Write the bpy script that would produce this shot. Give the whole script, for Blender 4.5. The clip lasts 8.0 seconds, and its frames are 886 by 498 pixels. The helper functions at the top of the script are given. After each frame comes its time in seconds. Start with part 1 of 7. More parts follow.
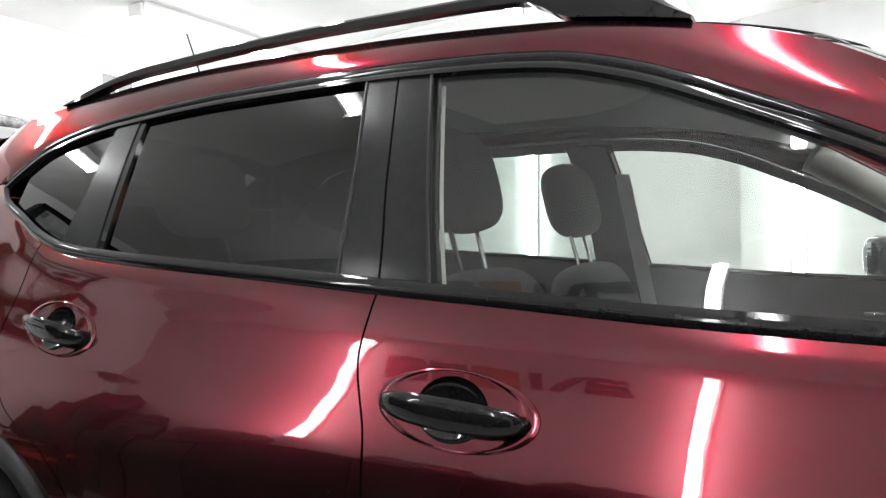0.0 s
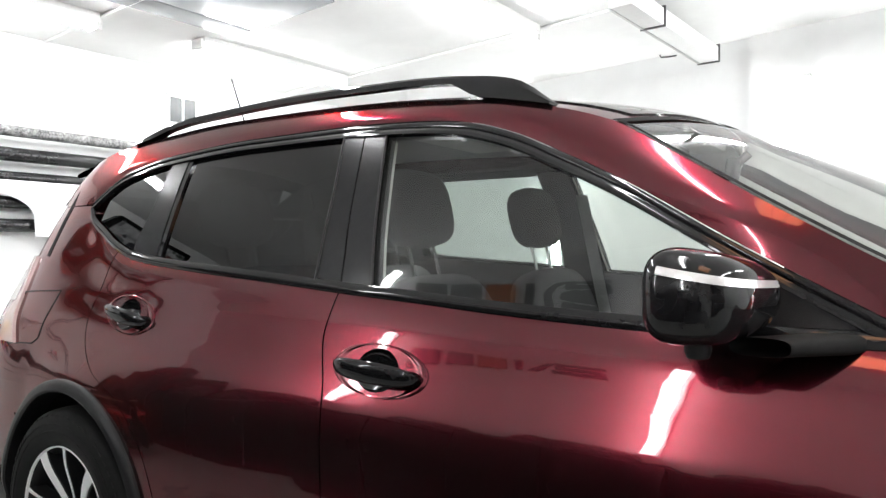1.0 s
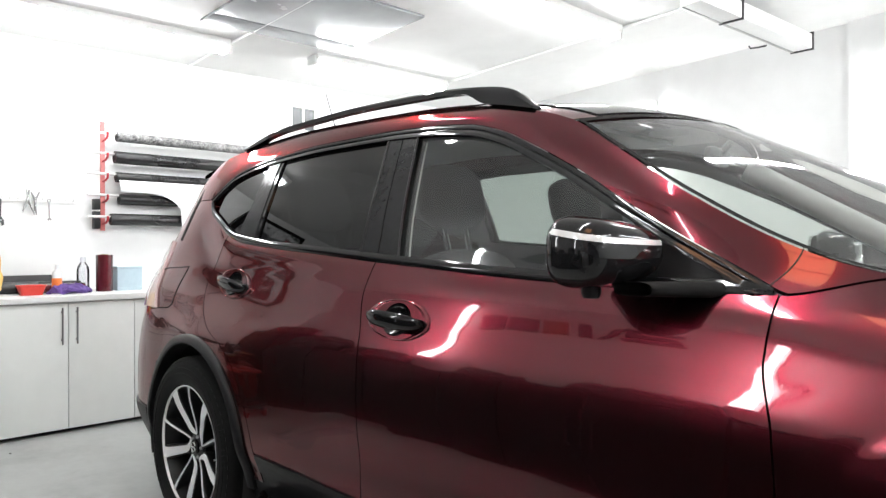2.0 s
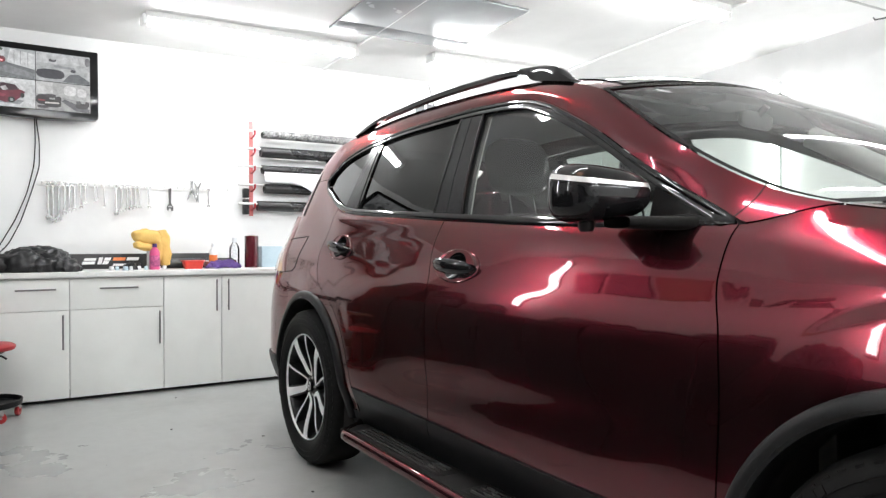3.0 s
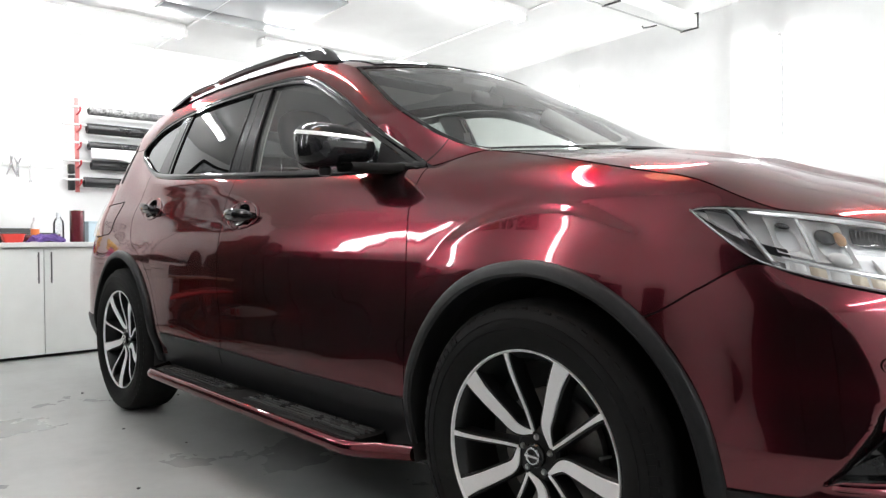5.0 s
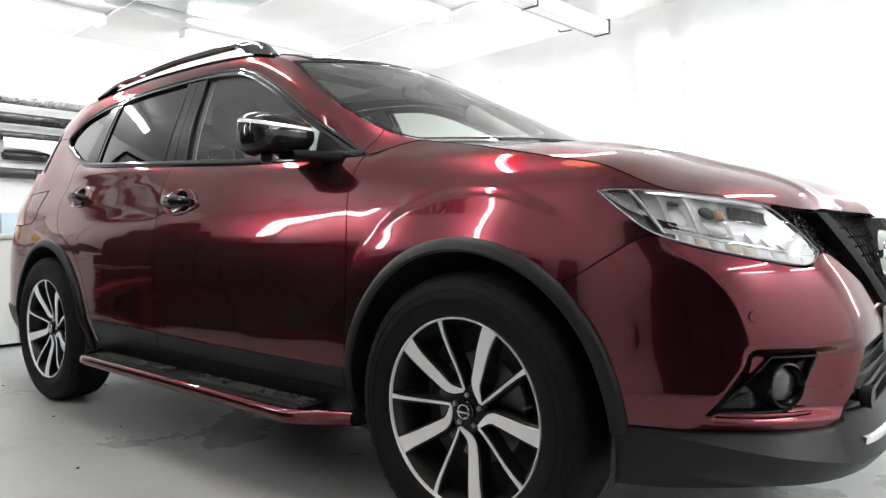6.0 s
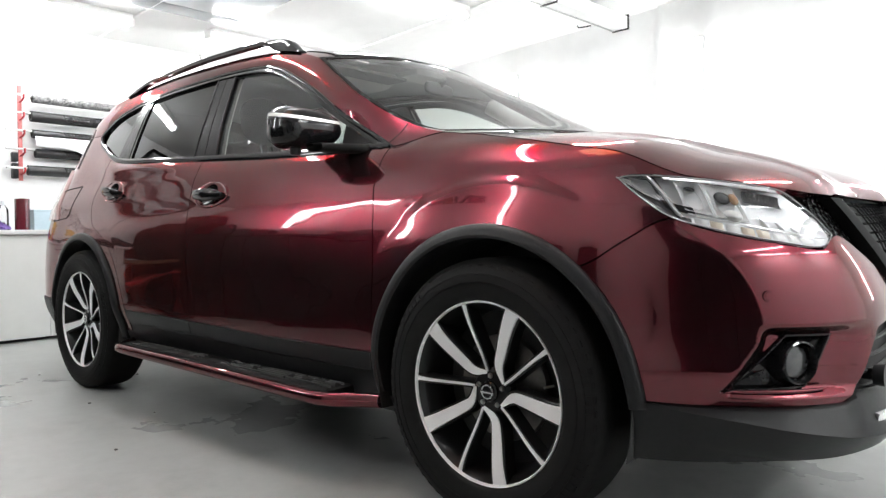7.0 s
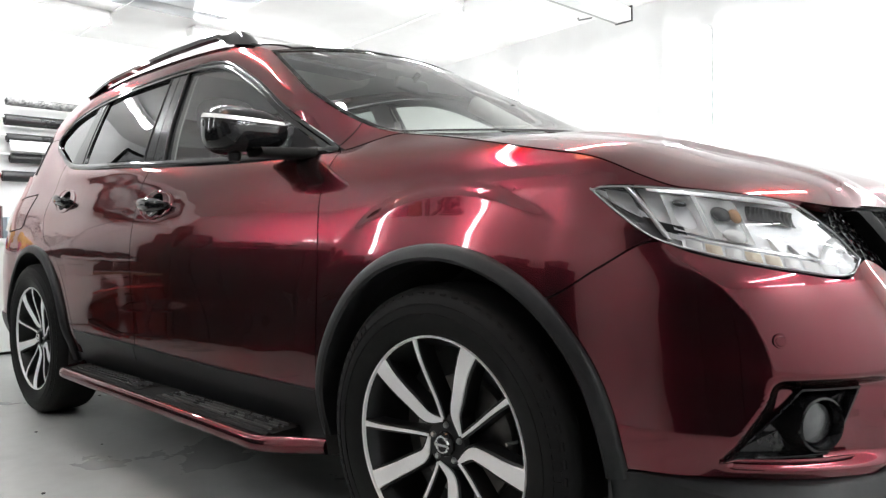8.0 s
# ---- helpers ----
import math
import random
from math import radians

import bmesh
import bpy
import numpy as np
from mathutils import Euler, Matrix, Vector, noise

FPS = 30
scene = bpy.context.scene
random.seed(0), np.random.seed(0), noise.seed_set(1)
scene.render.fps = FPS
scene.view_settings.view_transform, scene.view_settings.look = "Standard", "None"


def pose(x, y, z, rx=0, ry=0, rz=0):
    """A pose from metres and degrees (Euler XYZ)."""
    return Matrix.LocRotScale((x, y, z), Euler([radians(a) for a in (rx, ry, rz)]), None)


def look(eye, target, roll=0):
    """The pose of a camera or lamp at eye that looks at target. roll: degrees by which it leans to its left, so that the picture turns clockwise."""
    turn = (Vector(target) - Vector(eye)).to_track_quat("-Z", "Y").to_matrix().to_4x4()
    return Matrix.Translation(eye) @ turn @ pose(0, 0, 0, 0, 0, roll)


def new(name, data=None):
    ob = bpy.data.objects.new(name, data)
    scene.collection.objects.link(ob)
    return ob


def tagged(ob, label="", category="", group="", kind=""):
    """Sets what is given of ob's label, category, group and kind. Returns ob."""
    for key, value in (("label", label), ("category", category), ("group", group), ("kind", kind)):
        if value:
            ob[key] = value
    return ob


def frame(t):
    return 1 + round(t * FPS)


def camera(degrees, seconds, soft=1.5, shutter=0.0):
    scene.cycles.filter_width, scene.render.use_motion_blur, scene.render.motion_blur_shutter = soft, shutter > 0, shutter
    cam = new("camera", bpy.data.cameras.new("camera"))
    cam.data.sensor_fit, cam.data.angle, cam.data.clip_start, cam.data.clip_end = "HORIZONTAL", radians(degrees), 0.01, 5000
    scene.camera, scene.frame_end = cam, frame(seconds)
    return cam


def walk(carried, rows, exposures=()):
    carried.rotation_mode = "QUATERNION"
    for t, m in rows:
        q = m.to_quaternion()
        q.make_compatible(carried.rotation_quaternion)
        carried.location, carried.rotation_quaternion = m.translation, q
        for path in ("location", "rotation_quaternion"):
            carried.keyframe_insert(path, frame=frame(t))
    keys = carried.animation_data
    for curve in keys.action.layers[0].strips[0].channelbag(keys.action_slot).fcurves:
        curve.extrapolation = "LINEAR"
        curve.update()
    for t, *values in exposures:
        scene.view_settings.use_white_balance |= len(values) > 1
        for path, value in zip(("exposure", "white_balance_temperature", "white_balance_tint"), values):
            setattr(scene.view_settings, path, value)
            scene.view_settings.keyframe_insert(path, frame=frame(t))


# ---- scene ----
cam = camera(65.1, 8.0, soft=1.35)
PATH = [
    (0, (-1.0, -1.695, 1.201), (-1.996, 0.039, 1.199), -0.3),
    (0.5, (-0.746, -1.836, 1.219), (-1.862, -0.176, 1.217), 0.1),
    (1, (-0.512, -1.972, 1.235), (-1.657, -0.332, 1.23), 0.1),
    (1.2, (-0.404, -1.987, 1.232), (-1.592, -0.378, 1.222), 0.1),
    (2.3, (0.132, -2.114, 1.147), (-1.398, -0.825, 1.139), -0.1),
    (2.5, (0.215, -2.121, 1.127), (-1.371, -0.903, 1.118), -0.1),
    (3, (0.443, -2.087, 1.037), (-1.249, -1.021, 1.026), -0.1),
    (3.5, (0.63, -2.047, 0.968), (-1.112, -1.064, 0.952), -0.2),
    (4, (0.792, -2.035, 0.894), (-0.942, -1.038, 0.875), -0.2),
    (4.5, (0.958, -2.065, 0.878), (-0.641, -0.864, 0.851), -0.4),
    (5, (1.028, -2.108, 0.872), (-0.429, -0.739, 0.841), -0.4),
    (5.2, (1.054, -2.155, 0.864), (-0.357, -0.738, 0.831), -0.4),
    (6.3, (1.14, -2.299, 0.81), (-0.141, -0.764, 0.771), -0.4),
    (6.5, (1.149, -2.32, 0.802), (-0.142, -0.793, 0.765), -0.4),
    (7, (1.161, -2.335, 0.793), (-0.171, -0.844, 0.751), -0.6),
    (7.5, (1.131, -2.284, 0.775), (-0.235, -0.824, 0.731), -0.6),
    (8, (1.067, -2.001, 0.843), (-0.291, -0.533, 0.798), -1.0),
]
EXPOSURE = 0.0
walk(cam, [(t, look(eye, target, roll)) for t, eye, target, roll in PATH], [(0, EXPOSURE + 0.08), (2.5, EXPOSURE - 0.04), (4.5, EXPOSURE), (6.5, EXPOSURE + 0.08), (8, EXPOSURE + 0.12)])

# ---- light: a closed room, lit by fluorescent tubes alone, the front pair added ----
TUBE_GLOW = 64.0        # ceiling tubes
WALL_TUBE_GLOW = 30.0   # upright tubes on the walls
world = bpy.data.worlds.new("world")
scene.world = world
world.use_nodes = True
world.node_tree.nodes["Background"].inputs["Color"].default_value = (0.9, 0.95, 1.0, 1)
world.node_tree.nodes["Background"].inputs["Strength"].default_value = 0.02


# ---- helpers of the scene ----
def part(name, bm, material, parent=None, label="", sharp=35.0):
    """Links a bmesh as one mesh object, smooth with sharp edges kept, under its thing."""
    bm.normal_update()
    for f in bm.faces:
        f.smooth = True
    limit = radians(sharp)
    for e in bm.edges:
        e.smooth = not (len(e.link_faces) == 2 and e.calc_face_angle(0.0) > limit)
    me = bpy.data.meshes.new(name)
    bm.to_mesh(me)
    bm.free()
    for m in (material if isinstance(material, (list, tuple)) else [material]):
        me.materials.append(m)
    ob = new(name, me)
    if parent is not None:
        ob.parent = parent
    if label:
        ob["label"] = label
    return ob


def thing(name, label, category, at=(0, 0, 0), group="", kind=""):
    ob = new(name)
    ob.location = at
    ob.empty_display_size = 0.1
    return tagged(ob, label, category, group, kind)


def quad_grid(bm, rows, skip=None, close=False):
    """Faces between rows of points, all of one length."""
    vs = [[bm.verts.new(p) for p in row] for row in rows]
    n = len(rows[0])
    for i in range(len(rows) - 1):
        for j in range(n if close else n - 1):
            k = (j + 1) % n
            if skip and skip(i, j):
                continue
            bm.faces.new((vs[i][j], vs[i][k], vs[i + 1][k], vs[i + 1][j]))
    return vs


def tidy(bm, dist=1e-5):
    bmesh.ops.remove_doubles(bm, verts=bm.verts, dist=dist)
    loose = [v for v in bm.verts if not v.link_faces]
    bmesh.ops.delete(bm, geom=loose, context="VERTS")
    return bm


def outward(bm, toward):
    """Turns the faces of a sheet away from the inside."""
    bm.normal_update()
    for f in bm.faces:
        c = f.calc_center_median()
        if f.normal.dot(toward(c) - c) > 0:
            f.normal_flip()
    return bm


def flange(bm, depth, toward):
    """Turns the open edges inward by depth, so that a sheet shows its thickness."""
    bm.normal_update()
    rim = [e for e in bm.edges if e.is_boundary]
    way = {}
    for e in rim:
        for v in e.verts:
            if v not in way:
                n = v.normal.copy()
                if n.dot(toward(v.co) - v.co) < 0:
                    n.negate()
                way[v] = n
    made = {v: bm.verts.new(v.co + way[v] * depth) for v in way}
    for e in rim:
        a, b = e.verts
        try:
            bm.faces.new((a, b, made[b], made[a]))
        except ValueError:
            pass
    return bm


def box(bm, lo, hi, bevel=0.0, segments=2):
    m = Matrix.LocRotScale([(a + b) / 2 for a, b in zip(lo, hi)], None, [abs(b - a) for a, b in zip(lo, hi)])
    made = bmesh.ops.create_cube(bm, size=1, matrix=m)
    if bevel:
        es = list({e for v in made["verts"] for e in v.link_edges})
        bmesh.ops.bevel(bm, geom=es, offset=bevel, segments=segments, profile=0.6, affect="EDGES")
    return bm


def boxed(lo, hi, bevel=0.0, segments=2):
    return box(bmesh.new(), lo, hi, bevel, segments)


def lathe(bm, profile, m=None, n=32):
    """Turns (radius, height) points about z, then places them by m."""
    m = m or Matrix()
    rows = [[m @ Vector((r * math.cos(2 * math.pi * j / n), r * math.sin(2 * math.pi * j / n), h)) for j in range(n)] for r, h in profile]
    quad_grid(bm, rows, close=True)
    return tidy(bm, 1e-6)


def sweep(bm, path, radius, n=8, caps=True):
    """A tube along a path of points; radius may be a number or a function of the way along."""
    path = [Vector(p) for p in path]
    rows = []
    side = None
    for i, p in enumerate(path):
        d = (path[min(i + 1, len(path) - 1)] - path[max(i - 1, 0)]).normalized()
        ref = side if side is not None else (Vector((0, 0, 1)) if abs(d.z) < 0.9 else Vector((1, 0, 0)))
        a = d.cross(ref).cross(d).normalized()
        b = d.cross(a)
        side = a
        r = radius(i / (len(path) - 1)) if callable(radius) else radius
        rows.append([p + r * (math.cos(2 * math.pi * j / n) * a + math.sin(2 * math.pi * j / n) * b) for j in range(n)])
    vs = quad_grid(bm, rows, close=True)
    if caps:
        bm.faces.new(vs[0][::-1])
        bm.faces.new(vs[-1])
    return bm


def rounded_rect(w, h, r, n=5):
    pts = []
    for cx, cy, a0 in ((w / 2 - r, h / 2 - r, 0), (-w / 2 + r, h / 2 - r, 90), (-w / 2 + r, -h / 2 + r, 180), (w / 2 - r, -h / 2 + r, 270)):
        pts += [(cx + r * math.cos(radians(a0 + 90 * i / n)), cy + r * math.sin(radians(a0 + 90 * i / n))) for i in range(n + 1)]
    return pts


def prism(bm, outline, m, depth, bevel=0.0):
    """A flat outline in x, y, raised by depth along z, then placed by m."""
    lo = [bm.verts.new(m @ Vector((x, y, 0))) for x, y in outline]
    hi = [bm.verts.new(m @ Vector((x, y, depth))) for x, y in outline]
    n = len(outline)
    for i in range(n):
        bm.faces.new((lo[i], lo[(i + 1) % n], hi[(i + 1) % n], hi[i]))
    bm.faces.new(lo[::-1])
    top = bm.faces.new(hi)
    if bevel:
        bmesh.ops.bevel(bm, geom=list(top.edges), offset=bevel, segments=2, profile=0.6, affect="EDGES")
    return bm


# ---- materials ----
def nodes_of(name):
    m = bpy.data.materials.new(name)
    m.use_nodes = True
    nt = m.node_tree
    return m, nt, nt.nodes["Principled BSDF"]


def put(nt, kind, **sockets):
    n = nt.nodes.new(kind)
    for k, v in sockets.items():
        n.inputs[k.replace("_", " ")].default_value = v
    return n


def spread(nt, coord, scale, detail=4.0, rough=0.55):
    n = put(nt, "ShaderNodeTexNoise", Scale=scale, Detail=detail, Roughness=rough)
    nt.links.new(coord, n.inputs["Vector"])
    return n.outputs["Fac"]


def ramp(nt, fac, lo, hi, a=0.35, b=0.65):
    n = nt.nodes.new("ShaderNodeValToRGB")
    n.color_ramp.elements[0].position, n.color_ramp.elements[1].position = a, b
    n.color_ramp.elements[0].color = lo if len(lo) == 4 else (*lo, 1)
    n.color_ramp.elements[1].color = hi if len(hi) == 4 else (*hi, 1)
    nt.links.new(fac, n.inputs["Fac"])
    return n.outputs["Color"]


def surface(name, lo, hi, rough=0.5, metal=0.0, grain=40.0, stain=1.5, bump=0.1, bump_scale=120.0, coat=0.0, coat_rough=0.05,
            rough_spread=0.08, spec=0.5, bump_depth=0.002):
    """A material with two scales of variation in colour, some in gloss, and fine relief."""
    m, nt, bsdf = nodes_of(name)
    co = nt.nodes.new("ShaderNodeTexCoord").outputs["Object"]
    fine, broad = spread(nt, co, grain), spread(nt, co, stain, 6.0, 0.6)
    mix = put(nt, "ShaderNodeMix")
    mix.inputs[0].default_value = 0.55
    nt.links.new(fine, mix.inputs[2])
    nt.links.new(broad, mix.inputs[3])
    nt.links.new(ramp(nt, mix.outputs[0], lo, hi), bsdf.inputs["Base Color"])
    r = put(nt, "ShaderNodeMapRange")
    r.inputs["To Min"].default_value, r.inputs["To Max"].default_value = rough - rough_spread, rough + rough_spread
    nt.links.new(broad, r.inputs["Value"])
    nt.links.new(r.outputs["Result"], bsdf.inputs["Roughness"])
    bsdf.inputs["Metallic"].default_value = metal
    bsdf.inputs["Specular IOR Level"].default_value = spec
    bsdf.inputs["Coat Weight"].default_value, bsdf.inputs["Coat Roughness"].default_value = coat, coat_rough
    if bump:
        b = put(nt, "ShaderNodeBump", Strength=bump, Distance=bump_depth)
        nt.links.new(spread(nt, co, bump_scale, 3.0), b.inputs["Height"])
        nt.links.new(b.outputs["Normal"], bsdf.inputs["Normal"])
    return m


def glow(name, colour, strength):
    m, nt, bsdf = nodes_of(name)
    bsdf.inputs["Base Color"].default_value = (0.9, 0.9, 0.9, 1)
    bsdf.inputs["Emission Color"].default_value = (*colour, 1)
    bsdf.inputs["Emission Strength"].default_value = strength
    return m


def pane(name, tint, ior=1.5, rough=0.0):
    """Thin glass: tinted, see-through, with a real surface reflection."""
    m, nt, bsdf = nodes_of(name)
    nt.nodes.remove(bsdf)
    clear = put(nt, "ShaderNodeBsdfTransparent", Color=(*tint, 1))
    gloss = put(nt, "ShaderNodeBsdfGlossy", Roughness=rough, Color=(1, 1, 1, 1))
    fres = put(nt, "ShaderNodeFresnel", IOR=ior)
    mix = nt.nodes.new("ShaderNodeMixShader")
    nt.links.new(fres.outputs[0], mix.inputs[0])
    nt.links.new(clear.outputs[0], mix.inputs[1])
    nt.links.new(gloss.outputs[0], mix.inputs[2])
    nt.links.new(mix.outputs[0], nt.nodes["Material Output"].inputs["Surface"])
    return m


def car_paint():
    """Cherry red metallic film: fine flake under a clear gloss with a trace of ripple."""
    m, nt, bsdf = nodes_of("cherry_metallic_paint")
    co = nt.nodes.new("ShaderNodeTexCoord").outputs["Object"]
    flake = put(nt, "ShaderNodeTexVoronoi", Scale=1400.0)
    nt.links.new(co, flake.inputs["Vector"])
    nt.links.new(ramp(nt, flake.outputs["Distance"], (0.102, 0.0086, 0.0160), (0.138, 0.0120, 0.0222), 0.1, 0.9), bsdf.inputs["Base Color"])
    bsdf.inputs["Metallic"].default_value = 1.0
    bsdf.inputs["Roughness"].default_value = 0.20
    bsdf.inputs["Specular Tint"].default_value = (0.45, 0.22, 0.26, 1)
    bsdf.inputs["Sheen Weight"].default_value = 0.02   # pale veil in the paint, standing in for glare that lifts the darks
    bsdf.inputs["Sheen Roughness"].default_value = 0.6
    bsdf.inputs["Coat Weight"].default_value = 1.0
    bsdf.inputs["Coat Roughness"].default_value = 0.02
    bsdf.inputs["Coat IOR"].default_value = 1.52
    broad = put(nt, "ShaderNodeBump", Strength=0.35, Distance=0.004)
    nt.links.new(spread(nt, co, 5.0, 1.0), broad.inputs["Height"])
    b = put(nt, "ShaderNodeBump", Strength=0.05, Distance=0.0006)
    nt.links.new(spread(nt, co, 60.0, 2.0), b.inputs["Height"])
    nt.links.new(broad.outputs["Normal"], b.inputs["Normal"])
    nt.links.new(b.outputs["Normal"], bsdf.inputs["Coat Normal"])
    return m


def concrete():
    m = surface("worn_concrete", (0.345, 0.355, 0.347), (0.415, 0.427, 0.415), rough=0.30, grain=14, stain=0.9, bump=0.08, bump_scale=60, rough_spread=0.14)
    nt = m.node_tree
    bsdf = nt.nodes["Principled BSDF"]
    co = nt.nodes.new("ShaderNodeTexCoord").outputs["Object"]
    base = bsdf.inputs["Base Color"].links[0].from_socket
    for scale, a, b, dark in ((1.1, 0.52, 0.66, 0.86), (2.6, 0.53, 0.74, 0.82), (7.0, 0.58, 0.76, 0.80), (45.0, 0.72, 0.76, 0.5)):
        n = spread(nt, co, scale, 8.0, 0.65)
        mask = ramp(nt, n, (1, 1, 1), (dark, dark, dark), a, b)
        mul = nt.nodes.new("ShaderNodeMix")
        mul.data_type, mul.blend_type = "RGBA", "MULTIPLY"
        mul.inputs[0].default_value = 1.0
        nt.links.new(base, mul.inputs[6])
        nt.links.new(mask, mul.inputs[7])
        base = mul.outputs[2]
    nt.links.new(base, bsdf.inputs["Base Color"])
    return m


PAINT = car_paint()
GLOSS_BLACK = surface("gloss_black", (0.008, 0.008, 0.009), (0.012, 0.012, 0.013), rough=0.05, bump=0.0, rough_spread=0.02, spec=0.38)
BUMPER_BLACK = surface("satin_bumper_plastic", (0.009, 0.009, 0.010), (0.014, 0.014, 0.015), rough=0.34, bump=0.2, bump_scale=500, grain=90, spec=0.22)
MATT_BLACK = surface("matt_black", (0.014, 0.014, 0.014), (0.022, 0.022, 0.022), rough=0.75, bump=0.1, bump_scale=300, spec=0.08)
PILLAR_BLACK = surface("dark_pillar_film", (0.014, 0.014, 0.015), (0.020, 0.020, 0.021), rough=0.20, bump=0.0, spec=0.22)
PLASTIC = surface("grained_black_plastic", (0.010, 0.010, 0.011), (0.016, 0.016, 0.017), rough=0.38, bump=0.25, bump_scale=500, grain=90, spec=0.22)
RUBBER = surface("tyre_rubber", (0.0075, 0.0075, 0.0075), (0.0125, 0.0125, 0.0125), rough=0.58, bump=0.2, bump_scale=300, spec=0.12)
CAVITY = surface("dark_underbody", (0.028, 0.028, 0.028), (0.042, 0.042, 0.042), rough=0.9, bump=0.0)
MACHINED = surface("machined_alloy", (0.88, 0.88, 0.88), (0.94, 0.94, 0.94), rough=0.34, metal=0.05, grain=200, stain=0.4, rough_spread=0.02, bump=0.05, bump_scale=600)
RIM_BLACK = surface("black_alloy_lacquer", (0.008, 0.008, 0.0085), (0.013, 0.013, 0.0135), rough=0.32, coat=0.15, bump=0.0, spec=0.25)
CHROME = surface("chrome", (0.75, 0.75, 0.76), (0.82, 0.82, 0.82), rough=0.08, metal=1.0, bump=0.0, rough_spread=0.03)
STEEL = surface("brushed_steel", (0.38, 0.38, 0.38), (0.52, 0.52, 0.51), rough=0.33, metal=0.9, grain=120, bump=0.1)
CAR_GLASS = pane("clear_car_glass", (0.76, 0.80, 0.77), 1.75)
SCREEN_GLASS = pane("windscreen_glass", (0.84, 0.88, 0.86), 1.75)
TINT_GLASS = pane("dark_tinted_glass", (0.030, 0.032, 0.032), 1.52)
LIGHT_TINT = pane("light_tinted_glass", (0.42, 0.47, 0.45))
LAMP_GLASS = pane("lamp_lens", (0.93, 0.94, 0.95), 1.5)
WALL_WHITE = surface("white_wall_paint", (0.76, 0.765, 0.76), (0.82, 0.825, 0.82), rough=0.55, grain=6, stain=0.7, bump=0.15, bump_scale=90)
WALL_GREY = surface("grey_wall_paint", (0.49, 0.49, 0.49), (0.57, 0.57, 0.57), rough=0.6, grain=6, stain=0.7, bump=0.15, bump_scale=90)
CEILING_WHITE = surface("white_ceiling_board", (0.78, 0.78, 0.77), (0.85, 0.85, 0.84), rough=0.7, grain=5, stain=0.8, bump=0.1, bump_scale=70)
CONCRETE = concrete()


# ---- the room: floor, four walls, sloping ceiling ----
BACK_X, FRONT_X, FAR_Y, NEAR_Y = -5.48, 4.6, 3.86, -2.85


def ceiling_z(x, y):
    return 2.64 + 0.05 * (x + 5.48) + 0.012 * y


def wall(name, lo, hi, material=None):
    """A wall of its thickness, its top following the ceiling."""
    bm = boxed(lo, hi)
    for v in bm.verts:
        if v.co.z > 1:
            v.co.z = ceiling_z(v.co.x, v.co.y) + 0.05
    return tagged(part(name, bm, material or WALL_WHITE), "white painted plaster wall", "wall", kind="structure")


tagged(part("floor", boxed((BACK_X - 0.2, NEAR_Y - 0.2, -0.15), (FRONT_X + 0.2, FAR_Y + 0.2, 0.0)), CONCRETE), "worn grey painted concrete floor with stains", "floor", kind="structure")
wall("wall_back", (BACK_X - 0.15, NEAR_Y, 0), (BACK_X, FAR_Y, 3))
wall("wall_front", (FRONT_X, NEAR_Y, 0), (FRONT_X + 0.15, FAR_Y, 3))
wall("wall_far", (BACK_X - 0.15, FAR_Y, 0), (FRONT_X + 0.15, FAR_Y + 0.15, 3))
tagged(wall("wall_near", (BACK_X - 0.15, NEAR_Y - 0.15, 0), (FRONT_X + 0.15, NEAR_Y, 3), WALL_GREY), "light grey painted plaster wall")
wall("wall_far_step", (-1.64, FAR_Y - 0.05, 0), (FRONT_X, FAR_Y - 0.002, 3))


def build_ceiling():
    bm = boxed((BACK_X - 0.15, NEAR_Y - 0.15, 0), (FRONT_X + 0.15, FAR_Y + 0.15, 1))
    for v in bm.verts:
        v.co.z = ceiling_z(v.co.x, v.co.y) + (0.12 if v.co.z > 0.5 else 0.0)
    return tagged(part("ceiling", bm, CEILING_WHITE), "white boarded ceiling, gently sloping", "ceiling", kind="structure")


build_ceiling()
TUBE = glow("lit_fluorescent_tube", (0.975, 0.99, 1.0), TUBE_GLOW)
WALL_TUBE = glow("lit_wall_tube", (0.975, 0.99, 1.0), WALL_TUBE_GLOW)
FITTING = surface("white_enamel", (0.76, 0.76, 0.75), (0.83, 0.83, 0.82), rough=0.3, bump=0.0)


def tube_light(x, y0, y1):
    """A ceiling batten with two tubes, along y."""
    z = ceiling_z(x, (y0 + y1) / 2)
    t = thing("ceiling_light", "white fluorescent batten light with a diffuser, switched on", "ceiling light", (x, (y0 + y1) / 2, z), "ceiling tubes")
    h = (y1 - y0) / 2
    part("housing", boxed((-0.07, -h, -0.045), (0.07, h, 0.02), 0.006), FITTING, t)
    bm = bmesh.new()
    rows = [[Vector((x, y, z)) for x, z in ((-0.022, -0.040), (-0.026, -0.050), (-0.024, -0.076), (-0.015, -0.084), (0.015, -0.084), (0.024, -0.076), (0.026, -0.050), (0.022, -0.040))] for y in (-h + 0.02, h - 0.02)]
    quad_grid(bm, rows)
    part("diffuser", bm, TUBE, t, "lit white diffuser")
    for s in (-1, 1):
        part("end_cap", boxed((-0.056, s * h - 0.02, -0.090), (0.056, s * h + 0.02, -0.02), 0.006), FITTING, t)
    return t


